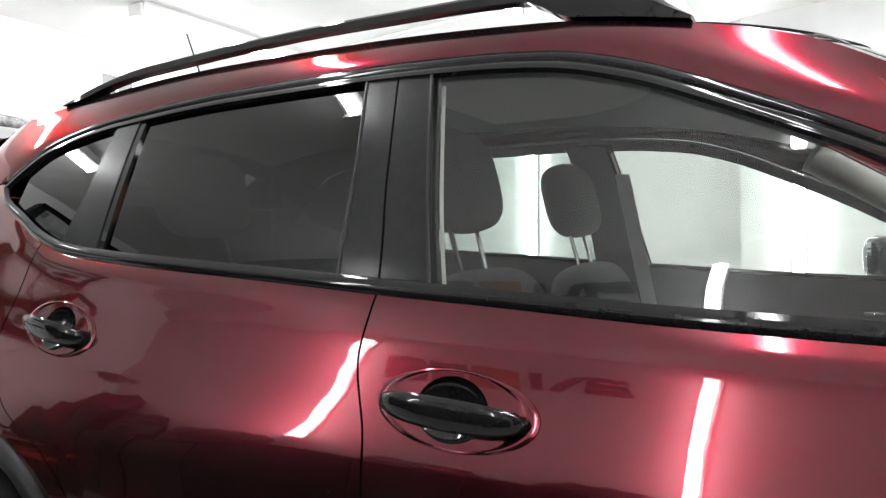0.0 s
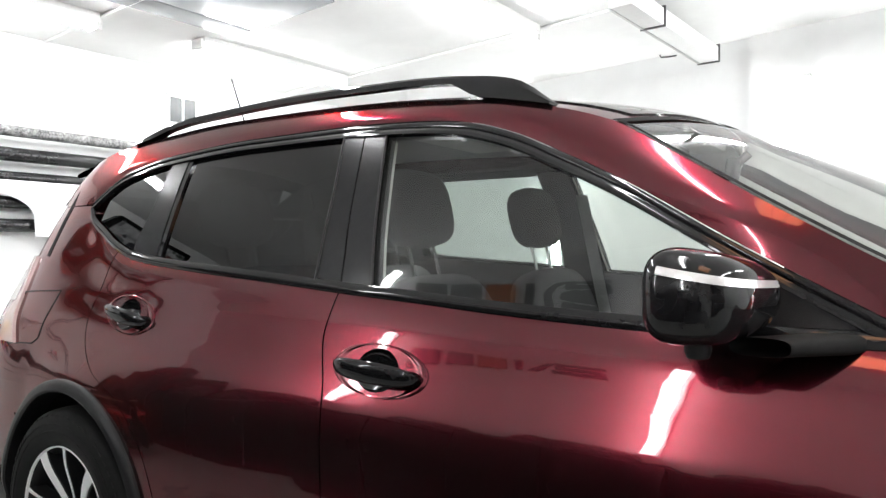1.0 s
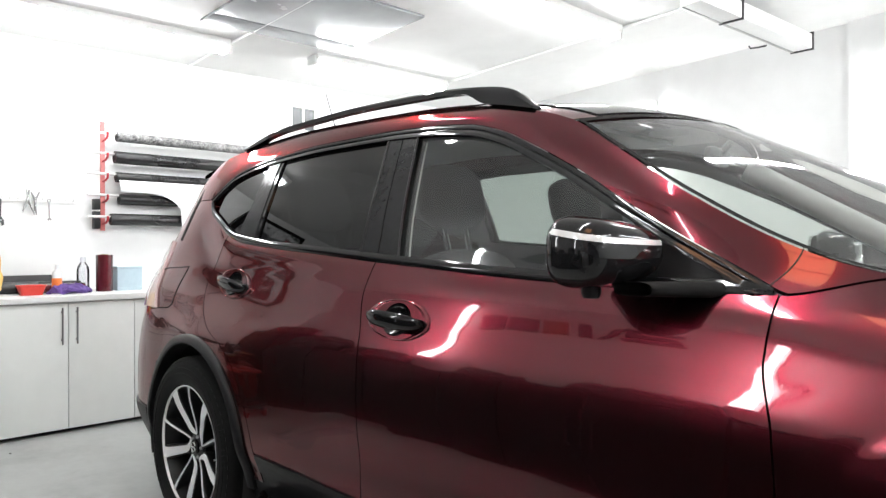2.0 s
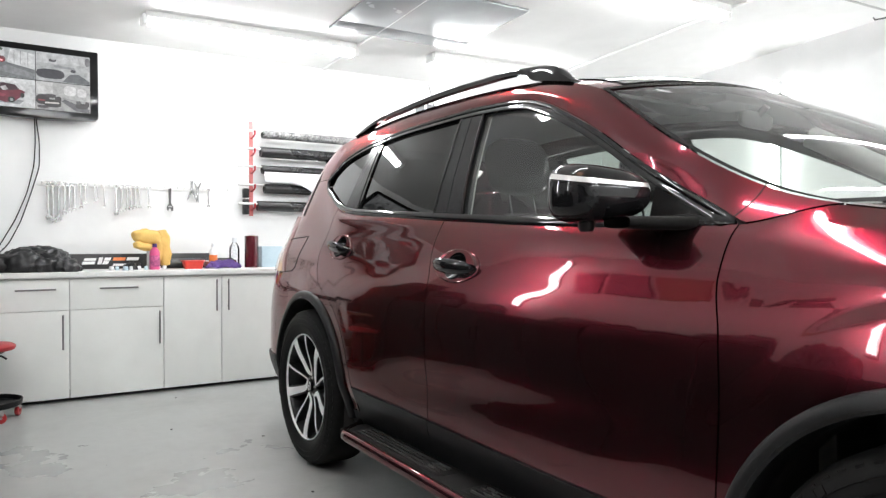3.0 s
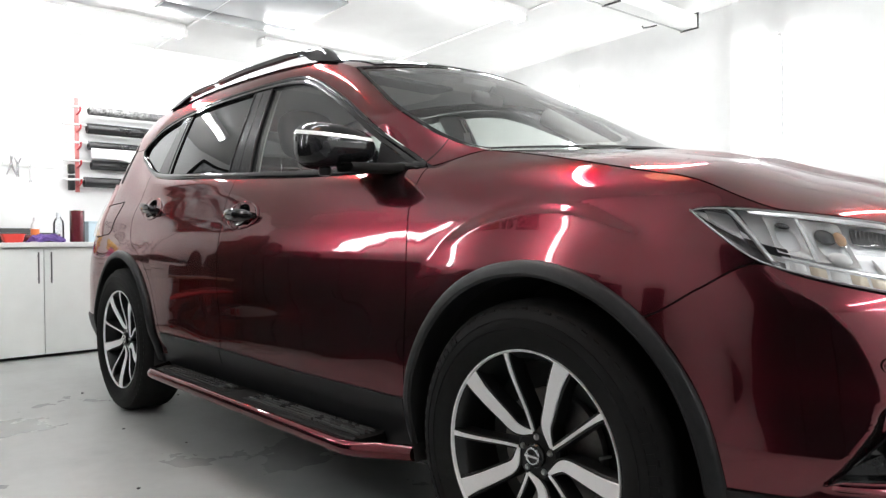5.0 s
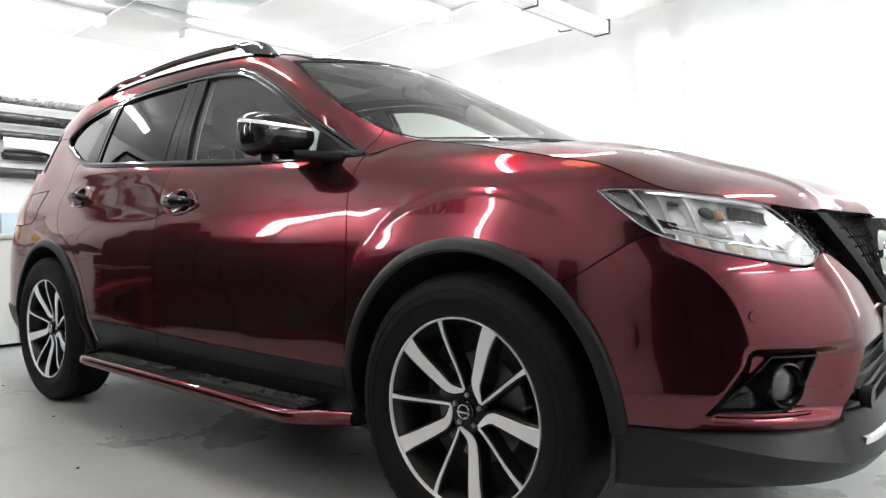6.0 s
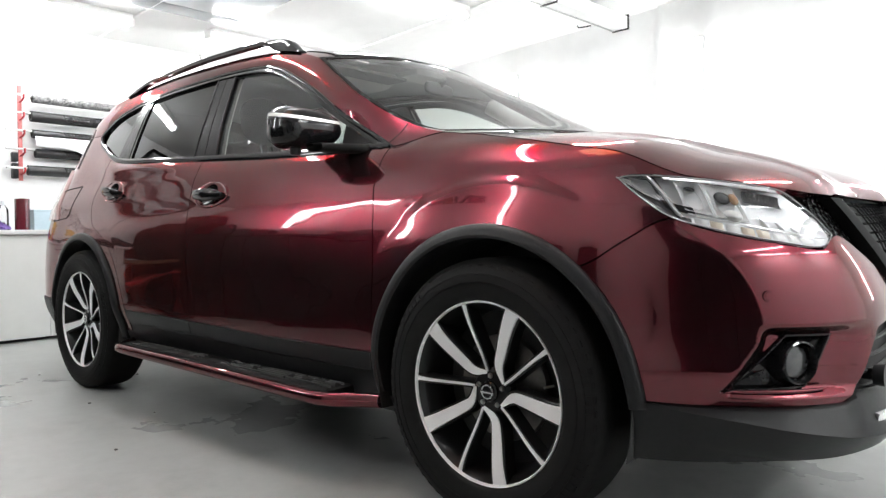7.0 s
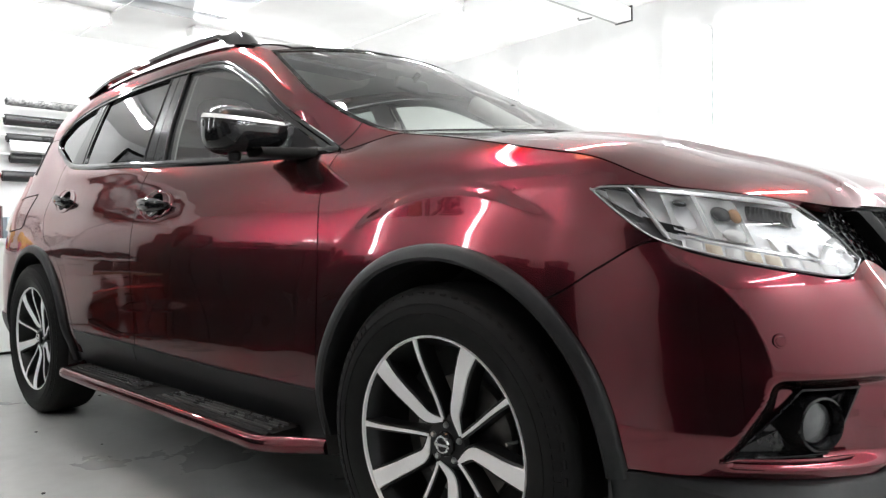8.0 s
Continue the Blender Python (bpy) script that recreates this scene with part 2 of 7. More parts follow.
# The pair at x 4.15 is unseen, added to brighten the front wall.
for tx, ya, yb in ((-4.78, -1.26, 0.34), (-4.68, 1.02, 2.46), (-2.83, -1.20, 0.30), (-2.83, 0.95, 2.45), (-1.13, -1.68, -0.18), (-1.02, 0.95, 2.45),
                   (1.05, -1.30, 0.20), (1.05, 0.95, 2.45), (3.0, -1.30, 0.20), (3.0, 0.95, 2.45), (4.15, -1.30, 0.20), (4.15, 0.95, 2.45)):
    tube_light(tx, ya, yb)


def wall_tube(x, y, z0, z1, out):
    t = thing("wall_light", "slim upright fluorescent wall tube, switched on", "wall light", (x, y, z0), "upright wall tubes")
    part("backplate", boxed((-0.045, min(0, out * 0.03), 0), (0.045, max(0, out * 0.03), z1 - z0), 0.004), FITTING, t)
    part("tube", sweep(bmesh.new(), [(0, out * 0.062, 0.03), (0, out * 0.062, z1 - z0 - 0.03)], 0.036, 14), WALL_TUBE, t)
    for z in (0.0, z1 - z0 - 0.03):
        part("end_cap", boxed((-0.040, min(out * 0.022, out * 0.102), z), (0.040, max(out * 0.022, out * 0.102), z + 0.03), 0.003), FITTING, t)


for wx, wy in ((-3.29, FAR_Y), (-1.26, FAR_Y - 0.05), (0.80, FAR_Y - 0.05), (2.85, FAR_Y - 0.05)):
    wall_tube(wx, wy, 0.95, 2.52, -1)
for wx in (-3.48, -1.43):
    wall_tube(wx, NEAR_Y, 1.40, 2.56, 1)


# ---- the car's surface: half width over length and height ----
def curve(*pts):
    """A smooth line through a few (at, value) knots."""
    xs, ys = [p[0] for p in pts], [p[1] for p in pts]
    n = len(xs)
    d = [(ys[i + 1] - ys[i]) / (xs[i + 1] - xs[i]) for i in range(n - 1)]
    m = [d[0]] + [0 if d[i - 1] * d[i] <= 0 else 2 * d[i - 1] * d[i] / (d[i - 1] + d[i]) for i in range(1, n - 1)] + [d[-1]]

    def at(x):
        if x <= xs[0]:
            return ys[0] + m[0] * (x - xs[0])
        if x >= xs[-1]:
            return ys[-1] + m[-1] * (x - xs[-1])
        i = 0
        while x > xs[i + 1]:
            i += 1
        h = xs[i + 1] - xs[i]
        t = (x - xs[i]) / h
        return (ys[i] * (1 + 2 * t) * (1 - t) ** 2 + h * m[i] * t * (1 - t) ** 2
                + ys[i + 1] * t * t * (3 - 2 * t) + h * m[i + 1] * t * t * (t - 1))
    return at


WHEELBASE, HUB_Z, TYRE_R = 2.705, 0.365, 0.365
NOSE_S, TAIL_S, NOSE_LEN, TAIL_LEN = 0.30, -3.02, 1.0, 1.0
side_width = curve((0.20, 0.800), (0.28, 0.828), (0.36, 0.850), (0.44, 0.866), (0.56, 0.872), (0.70, 0.870), (0.80, 0.864), (0.88, 0.850),
                   (0.95, 0.826), (1.00, 0.804), (1.05, 0.780), (1.10, 0.756), (1.18, 0.731), (1.27, 0.699), (1.36, 0.660), (1.46, 0.614), (1.55, 0.568), (1.62, 0.520))
front_width = curve((0.20, 0.820), (0.36, 0.862), (0.50, 0.878), (0.66, 0.876), (0.76, 0.870), (0.84, 0.860), (0.90, 0.849), (0.925, 0.844), (0.945, 0.838), (0.965, 0.831), (0.985, 0.821), (1.005, 0.807),
                    (1.02, 0.793), (1.035, 0.775), (1.06, 0.735), (1.10, 0.630))
nose_reach = curve((0.20, 0.80), (0.28, 0.885), (0.36, 0.915), (0.48, 0.930), (0.60, 0.925), (0.70, 0.895), (0.80, 0.845), (0.88, 0.795), (0.95, 0.73))
tail_reach = curve((0.25, 3.64), (0.40, 3.70), (0.60, 3.705), (0.80, 3.66), (1.00, 3.62), (1.20, 3.54), (1.40, 3.42), (1.60, 3.28))
tail_width = curve((0.25, 0.80), (0.45, 0.862), (0.75, 0.856), (0.95, 0.822), (1.10, 0.754), (1.25, 0.692), (1.36, 0.646), (1.48, 0.586), (1.60, 0.512))


def blend(a, b, t):
    t = min(1.0, max(0.0, t))
    t = t * t * (3 - 2 * t)
    return a + (b - a) * t


def plain_width(x, z):
    w = blend(side_width(z), front_width(z), (x + 0.75) / 1.05)
    return blend(tail_width(z), w, (x + 3.10) / 1.15)


def half_width(x, z):
    w = plain_width(x, z)
    # the wings swell towards the wheels inside a crisp round line
    for cx, rc, steep, lip in ((0.0, 0.578, 0.10, 1.0), (-WHEELBASE, 0.565, 0.05, 0.0)):
        d = rc - math.hypot(x - cx, z - HUB_Z)
        if lip and z > 0.80 and d > -0.02:
            flat = blend(0, 1, d / 0.018 + 0.5) * blend(0, 1, (z - 0.79) / 0.10) * lip
            w += flat * (plain_width(x, min(z, 0.82 + (z - 0.82) * 0.66)) - w)
        d = 0.5 * (d + math.sqrt(d * d + 0.00003))
        if d > 0:
            w += steep * min(d, 0.18) * blend(0, 1, (z - 0.55) / 0.30)
    w -= (0.005 + 0.006 * blend(0, 1, (z - 0.84) / 0.10)) * blend(0, 1, (x + 0.70) / 1.00)
    # the shoulder stands full and rolls in sharply under the windows
    d = (belt(x) if x < -0.49 else fender_top(x)) - z
    if 0 < d < 0.17:
        w += 0.0105 * (1 - math.exp(-d / 0.020)) * blend(1, 0, d / 0.17) * blend(0, 1, (x + 2.95) / 0.35) * blend(1, 0, (x + 0.50) / 0.45)
    # the hip swells back over the rear wheel
    w += 0.015 * (blend(0, 1, (-1.70 - x) / 0.70) if x > -2.5 else blend(0, 1, (x + 3.10) / 0.45)) * blend(0, 1, (z - 0.36) / 0.12) * blend(1, 0, (z - 0.80) / 0.16)
    # the wing flares out from the door towards the wheel
    flare = 0.012 * (blend(0, 1, (x + 1.30) / 0.68) if x < -0.62 else blend(1, 0, (x + 0.62) / 0.52)) - 0.008 * blend(0, 1, (x + 0.50) / 0.45) * blend(1, 0, (x - 0.05) / 0.30)
    w -= flare * blend(0, 1, (z - 0.55) / 0.25) * blend(1, 0, (z - 1.08) / 0.25)
    # the pressed hollow low in the doors, and the crisp line over it
    w -= 0.008 * math.exp(-((z - 0.56 - 0.06 * (x + 1.4)) / 0.07) ** 2) * blend(0, 1, (x + 2.1) / 0.5) * blend(0, 1, (-0.5 - x) / 0.35)
    return w


def body(s, z, out=0.0, side=-1):
    """A point of the body at the length s along its plan outline and the height z, raised by out."""
    if s > NOSE_S:
        a = min(1.0, (s - NOSE_S) / NOSE_LEN) * math.pi / 2
        w, n = half_width(NOSE_S, z) + out, 2.5
        reach = nose_reach(z) - NOSE_S + out
        flat = 0.085 * blend(0, 1, (s - 0.85) / 0.45)   # the blunt middle of the nose
        return Vector((NOSE_S + reach * max(0.0, math.sin(a)) ** (2 / n) - flat, side * w * max(0.0, math.cos(a)) ** (2 / n), z))
    if s < TAIL_S:
        a = min(1.0, (TAIL_S - s) / TAIL_LEN) * math.pi / 2
        w, n = half_width(TAIL_S, z) + out, 3.2
        reach = tail_reach(z) + TAIL_S + out
        return Vector((TAIL_S - reach * max(0.0, math.sin(a)) ** (2 / n), side * w * max(0.0, math.cos(a)) ** (2 / n), z))
    return Vector((s, side * (half_width(s, z) + out), z))


# ---- the car ----
SUV = thing("car", "cherry red metallic family SUV with black trim on concrete", "car")
belt = curve((-3.00, 1.375), (-2.94, 1.318), (-2.83, 1.270), (-2.72, 1.225), (-2.60, 1.194), (-2.45, 1.177), (-1.90, 1.141), (-1.68, 1.126), (-1.45, 1.113), (-1.20, 1.098), (-0.93, 1.087), (-0.69, 1.081), (-0.48, 1.083))
dlo_top = curve((-3.00, 1.390), (-2.93, 1.450), (-2.86, 1.496), (-2.75, 1.525), (-2.60, 1.547), (-2.20, 1.566), (-1.85, 1.566), (-1.60, 1.556), (-1.43, 1.538), (-1.29, 1.500), (-1.15, 1.440),
                (-1.00, 1.368), (-0.79, 1.250), (-0.62, 1.158), (-0.49, 1.090))
roof_side = curve((-3.45, 1.46), (-3.23, 1.545), (-2.84, 1.619), (-2.39, 1.645), (-1.89, 1.634), (-1.46, 1.602), (-1.21, 1.552), (-1.05, 1.500), (-0.91, 1.418), (-0.69, 1.285), (-0.51, 1.185), (-0.40, 1.142), (-0.30, 1.118))
seam_mid = curve((0.34, -1.590), (0.61, -1.606), (0.90, -1.632), (1.04, -1.676), (1.13, -1.672), (1.35, -1.704), (1.56, -1.742))
seam_front = curve((0.34, -0.462), (0.65, -0.447), (0.85, -0.464), (0.97, -0.490), (1.09, -0.488))
seam_rear = curve((0.34, -2.18), (0.45, -2.195), (0.60, -2.25), (0.72, -2.33), (0.80, -2.44), (0.86, -2.59), (0.95, -2.69), (1.05, -2.72), (1.22, -2.70))
cladding_top = curve((-2.19, 0.449), (-1.55, 0.437), (-0.93, 0.424), (-0.44, 0.424))
bonnet_line = curve((-0.30, 1.118), (-0.17, 1.097), (-0.04, 1.073), (0.06, 1.053), (0.15, 1.034), (0.245, 1.014), (0.31, 1.001), (0.38, 0.985), (0.42, 0.972), (0.50, 0.941), (0.56, 0.922), (0.68, 0.908), (0.81, 0.892), (0.94, 0.880), (1.12, 0.879), (1.30, 0.879))
bumper_top = curve((0.30, 0.715), (0.38, 0.774), (0.495, 0.823), (0.56, 0.803), (0.64, 0.784), (0.75, 0.764), (0.84, 0.752), (0.89, 0.775), (0.92, 0.783), (1.00, 0.745), (1.12, 0.680), (1.20, 0.645), (1.30, 0.635))
bumper_low = curve((0.30, 0.402), (0.48, 0.408), (0.72, 0.410), (0.85, 0.412), (0.895, 0.452), (0.940, 0.540), (0.965, 0.572), (1.05, 0.580), (1.30, 0.580))
GAP = 0.0022


def core(p):
    return Vector((min(0.2, max(-3.1, p.x)), 0.0, min(1.1, max(0.5, p.z))))


def panel_grid(left, right, low, high, nu, nv, side, out=0.0, hole=None, bend=None):
    """A sheet of the body between two seams and two lines; hole cuts cells away."""
    def at(u, v):
        z = 0.8
        for _ in range(6):
            s = left(z) * (1 - u) + right(z) * u
            z = low(s) * (1 - v) + high(s) * v
        return s, z
    bm = bmesh.new()
    sz = [[at(i / nu, j / nv) for j in range(nv + 1)] for i in range(nu + 1)]
    rows = [[body(s, z, out + (bend(s, z) if bend else 0.0), side) for s, z in row] for row in sz]
    skip = None
    if hole:
        def skip(i, j):
            return any(hole(*sz[a][b]) for a in (i, i + 1) for b in (j, j + 1))
    quad_grid(bm, rows, skip)
    return outward(tidy(bm), core)


def sheet(name, left, right, low, high, nu, nv, side, material, parent, out=0.0, hole=None, bend=None, depth=0.016, label=""):
    bm = panel_grid(left, right, low, high, nu, nv, side, out, hole, bend)
    if depth:
        flange(bm, depth, core)
    return part(name, bm, material, parent, label)


def near(f, d):
    return lambda t: f(t) + d


def const(c):
    return lambda t: c


def in_arch(cx, r):
    return lambda s, z: math.hypot(body(s, z).x - cx, z - HUB_Z) < r


HANDLES = {"front": (-1.490, 0.968, -0.040), "rear": (-2.497, 1.030, -0.115)}


def in_cup(which, k=1.0):
    cs, cz, tilt = HANDLES[which]
    return lambda s, z: ((s - cs) / (0.060 * k)) ** 2 + ((z - cz - tilt * (s - cs)) / (0.045 * k)) ** 2 < 1


def handle_set(which, side, door):
    """The bowl, its pressed surround, and the black pull with its lock cap."""
    cs, cz, tilt = HANDLES[which]

    def at(a, r, out):
        ds, dz = 0.060 * r * math.cos(a), 0.045 * r * math.sin(a)
        return body(cs + ds, cz + dz + tilt * ds, out, side)

    n = 40
    angles = [2 * math.pi * i / n for i in range(n)]
    bm = bmesh.new()
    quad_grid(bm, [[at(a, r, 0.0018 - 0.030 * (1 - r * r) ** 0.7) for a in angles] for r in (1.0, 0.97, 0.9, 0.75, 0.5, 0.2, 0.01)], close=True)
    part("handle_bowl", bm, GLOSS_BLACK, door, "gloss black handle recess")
    # oval pressing round the bowl
    def oval(a, r, out):
        ds, dz = 0.134 * r * math.cos(a), 0.055 * r * math.sin(a)
        return body(cs + 0.004 + ds, cz + dz + tilt * ds, out, side)
    bm = bmesh.new()
    rows = []
    for k in range(13):
        f = k / 12
        rows.append([at(a, 1.0, 0.0018).lerp(oval(a, 1.0, 0.0016), f) + Vector((0, side * 0.0022 * math.sin(math.pi * min(1, max(0, (f - 0.7) / 0.3))), 0)) for a in angles])
    for row in rows:
        for i, p in enumerate(row):
            lift = abs(p.y) - half_width(p.x, p.z)
            row[i] = Vector((p.x, side * (half_width(p.x, p.z) + max(0.0012, lift)), p.z))
    rows.append([oval(a, 1.0, -0.002) for a in angles])
    quad_grid(bm, rows, close=True)
    part("handle_surround", bm, PAINT, door)
    # pull
    half = 0.121 if which == "front" else 0.118
    bm = bmesh.new()
    m = 26
    rows = []
    for i in range(m + 1):
        f = i / m
        s = cs - half + 2 * half * f + 0.003
        z = cz + tilt * (s - cs)
        e = (1 - abs(2 * f - 1) ** 5) ** 0.5 if 0 < f < 1 else 0.02
        hh = (0.0195 + 0.005 * math.sin(math.pi * f)) * e
        lift = 0.014 + 0.020 * math.sin(math.pi * min(1, max(0, f))) ** 0.5
        dd = 0.011 * e
        base = half_width(s, z)
        rows.append([Vector((s, side * (base + lift + dd * math.cos(a)), z + hh * math.sin(a) + 0.004 * math.cos(a))) for a in [2 * math.pi * j / 14 for j in range(14)]])
    vs = quad_grid(bm, rows, close=True)
    bm.faces.new(vs[0][::-1])
    bm.faces.new(vs[-1])
    for i in (2, m - 4):
        s = cs - half + 2 * half * i / m + 0.003
        z = cz + tilt * (s - cs)
        w = half_width(s, z)
        box(bm, (s - 0.016, side * w if side > 0 else side * (w + 0.02), z - 0.011), (s + 0.016, side * (w + 0.02) if side > 0 else side * w, z + 0.011), 0.003)
    part("handle", bm, GLOSS_BLACK, door, "gloss black door pull")
    if which == "front":
        s = cs - half + 0.028
        z = cz + tilt * (s - cs)
        w = half_width(s, z) + 0.028
        bm = lathe(bmesh.new(), [(0.0001, 0.004), (0.005, 0.004), (0.0065, 0.0025), (0.0065, -0.01)], Matrix.Translation((s, side * w, z)) @ Matrix.Rotation(radians(90 if side < 0 else -90), 4, "X"), 16)
        part("lock_cap", bm, CHROME, door, "small chrome key lock")


headlight_low = curve((0.362, 0.9235), (0.413, 0.880), (0.495, 0.8245), (0.56, 0.804), (0.64, 0.785), (0.75, 0.765), (0.84, 0.753), (0.870, 0.758), (0.905, 0.782))
headlight_high = curve((0.362, 0.9240), (0.40, 0.929), (0.46, 0.927), (0.55, 0.920), (0.68, 0.907), (0.80, 0.890), (0.86, 0.842), (0.905, 0.784))


def front_wing(side):
    """From the door seam to the headlight and the bumper seam, in one sheet."""
    tip, last = 0.362, 0.556
    lower, upper = [], []

    def seam(s, z, i):
        return s + (seam_front(z) + GAP + 0.488) * max(0.0, 1 - i / 40)

    for i in range(85):
        s = -0.488 + (tip + 0.488) * i / 70 if i <= 70 else tip + (last - tip) * (i - 70) / 14
        z0 = blend(0.345, 0.715, s / 0.30) if s < 0.30 else bumper_top(s) + GAP
        z3 = fender_top(s) - GAP
        if s <= tip:
            z1 = z2 = z0 + (z3 - z0) * 0.736
            if i == 70:
                z1 = z2 = 0.9238
        else:
            z1, z2 = headlight_low(s) - 0.001, headlight_high(s) + 0.001
        if s < 0.496:
            lower.append([body(seam(s, z, i), z, 0, side) for z in [z0 + (max(z1, z0) - z0) * j / 56 for j in range(57)]])
        upper.append([body(seam(s, z, i), z, 0, side) for z in [z2 + (max(z3, z2) - z2) * j / 18 for j in range(19)]])

    def cut(rows):
        return lambda i, j: any(math.hypot(rows[a][b].x, rows[a][b].z - HUB_Z) < 0.430 for a in (i, i + 1) for b in (j, j + 1))
    bm = bmesh.new()
    quad_grid(bm, lower, cut(lower))
    quad_grid(bm, upper, cut(upper))
    tidy(bm, 4e-4)
    flange(bm, 0.016, core)
    part("front_wing", bm, PAINT, SUV)


def pillar_low(s):
    if s <= -3.0:
        return 1.387
    return max(dlo_top(s), fender_top(s) + 0.002) if s > -0.52 else dlo_top(s)


def side_panels(side):
    front = sheet("front_door", near(seam_mid, GAP), near(seam_front, -GAP), near(cladding_top, 0.003), belt, 96, 58, side, PAINT, SUV, hole=in_cup("front", 1.02))
    rear = sheet("rear_door", near(seam_rear, GAP), near(seam_mid, -GAP), near(cladding_top, 0.003), belt, 90, 60, side, PAINT, SUV,
                 hole=lambda s, z: in_cup("rear", 1.02)(s, z) or in_arch(-WHEELBASE, 0.430)(s, z))
    for which, door in (("front", front), ("rear", rear)):
        handle_set(which, side, door)
    sheet("door_cladding", near(seam_mid, GAP), near(seam_front, -GAP), near(cladding_top, -0.060), near(cladding_top, -0.001), 50, 8, side, PLASTIC, front, out=0.007, label="black plastic lower door cladding")
    sheet("door_cladding", near(seam_rear, GAP + 0.01), near(seam_mid, -GAP), near(cladding_top, -0.060), near(cladding_top, -0.001), 40, 8, side, PLASTIC, rear, out=0.007, label="black plastic lower door cladding")
    sheet("sill", const(-2.30), const(-0.36), const(0.235), near(cladding_top, -0.0645), 60, 10, side, PLASTIC, SUV, out=-0.004, hole=lambda s, z: in_arch(0, 0.40)(s, z) or in_arch(-WHEELBASE, 0.40)(s, z))
    front_wing(side)
    # quarter panel up to the waist, behind the rear door
    sheet("rear_quarter", const(-3.62), near(seam_rear, -GAP), lambda s: blend(0.72, 0.345, (s + 3.30) / 0.06), lambda s: belt(max(s, -3.0)) if s > -3.0 else 1.383, 100, 84, side, PAINT, SUV,
          hole=lambda s, z: in_arch(-WHEELBASE, 0.430)(s, z))
    pts = [body(-0.513 + 0.046 * f + 0.010 * math.sin(math.pi * f), 1.096 + 0.076 * f, 0.0006, side) for f in [i / 12 for i in range(13)]]
    part("pillar_seam", sweep(bmesh.new(), pts, 0.0013, 6), CAVITY, SUV)
    # roof side and front pillar in one pressing
    sheet("roof_side", const(-3.62), const(-0.300), pillar_low, roof_side_at, 170, 18, side, PAINT, SUV,
          bend=lambda s, z: 0.007 * blend(1, 0, (s + 0.80) / 0.30) * math.sin(math.pi * min(1.0, max(0.0, (z - pillar_low(s)) / max(0.01, roof_side_at(s) - pillar_low(s))))))


def fender_top(s):
    if s < -0.30:
        return blend(1.083, 1.118, (s + 0.49) / 0.19)
    return bonnet_line(s)


def roof_side_at(s):
    return roof_side(max(s, -3.45)) if s > -3.45 else 1.46


for sd in (-1, 1):
    side_panels(sd)


# bonnet: from the screen to the leading edge, with a raised middle
bonnet_mid_z = curve((0.00, 1.128), (0.18, 1.104), (0.40, 1.034), (0.58, 0.966), (0.67, 0.920), (0.715, 0.880))


def bonnet_point(q, u, side):
    """q from the screen to the nose, u from the shut line to the middle."""
    s = -0.295 + 1.595 * q
    edge = body(s, bonnet_line(s) + 0.001, 0.0, side)
    mx = 0.02 + (0.715 - 0.02) * q ** 0.8
    mid = Vector((mx, 0.0, bonnet_mid_z(mx)))
    p = edge.lerp(mid, u)
    dy = abs(p.y)
    fade = math.sin(math.pi * min(1, max(0, (0.80 - p.x) / 0.80))) ** 0.5 if 0.0 < p.x < 0.80 else 0.0
    # the side rolls over from the wing's slope, then rises gently to the middle
    high = mid.z - edge.z
    roll = min(0.064 * fade, max(0.0, 1.15 * high + 0.012))
    p.z = edge.z + (high - roll) * (1 - (1 - u) ** 2.0) + roll * (1 - math.exp(-u / 0.17)) / 0.997
    crease = 0.46 - 0.12 * max(0.0, p.x)
    p.z += 0.012 * blend(0, 1, (crease - dy) / 0.05 + 0.5) * fade
    return p


def build_bonnet():
    bm = bmesh.new()
    for side in (-1, 1):
        us = [1 - math.cos(math.pi / 2 * j / 34) for j in range(35)]
        quad_grid(bm, [[bonnet_point(i / 70, u, side) for u in us] for i in range(71)])
    tidy(bm, 1e-4)
    flange(bm, 0.018, core)
    return part("bonnet", bm, PAINT, SUV)


build_bonnet()


# front bumper: painted upper shell, black lower part
def in_fog(s, z, grow=0.0):
    return (0.447 - grow < z < 0.566 + grow) and (0.588 - grow + (z - 0.455) * 1.13 < s < 0.815 + grow - max(0.0, 0.56 - z) * 0.62)


bumper_ridge = curve((0.440, 0.566), (0.500, 0.602), (0.560, 0.640), (0.600, 0.647), (0.650, 0.640), (0.697, 0.626), (0.735, 0.600), (0.780, 0.553), (0.815, 0.500))


def bumper_bend(s, z):
    """The upright ridge at the corner, the shelf over the fog lamp and the hollow under it."""
    r = bumper_ridge(min(0.815, max(0.44, z)))
    tall = 0.030 * blend(0, 1, (z - 0.40) / 0.10) * blend(1, 0.35, (z - 0.74) / 0.08)
    d = tall * (max(0.0, 1 - (r - s) / 0.21) ** 1.35 if s < r else max(0.0, 1 - (s - r) / 0.42))
    under = blend(0, 1, (0.594 - z) / 0.028) * blend(0, 1, (s - r + 0.006) / 0.034) * blend(0, 1, (z - 0.425) / 0.030)
    return d - 0.026 * under * blend(1, 0, (s - 0.80) / 0.16)


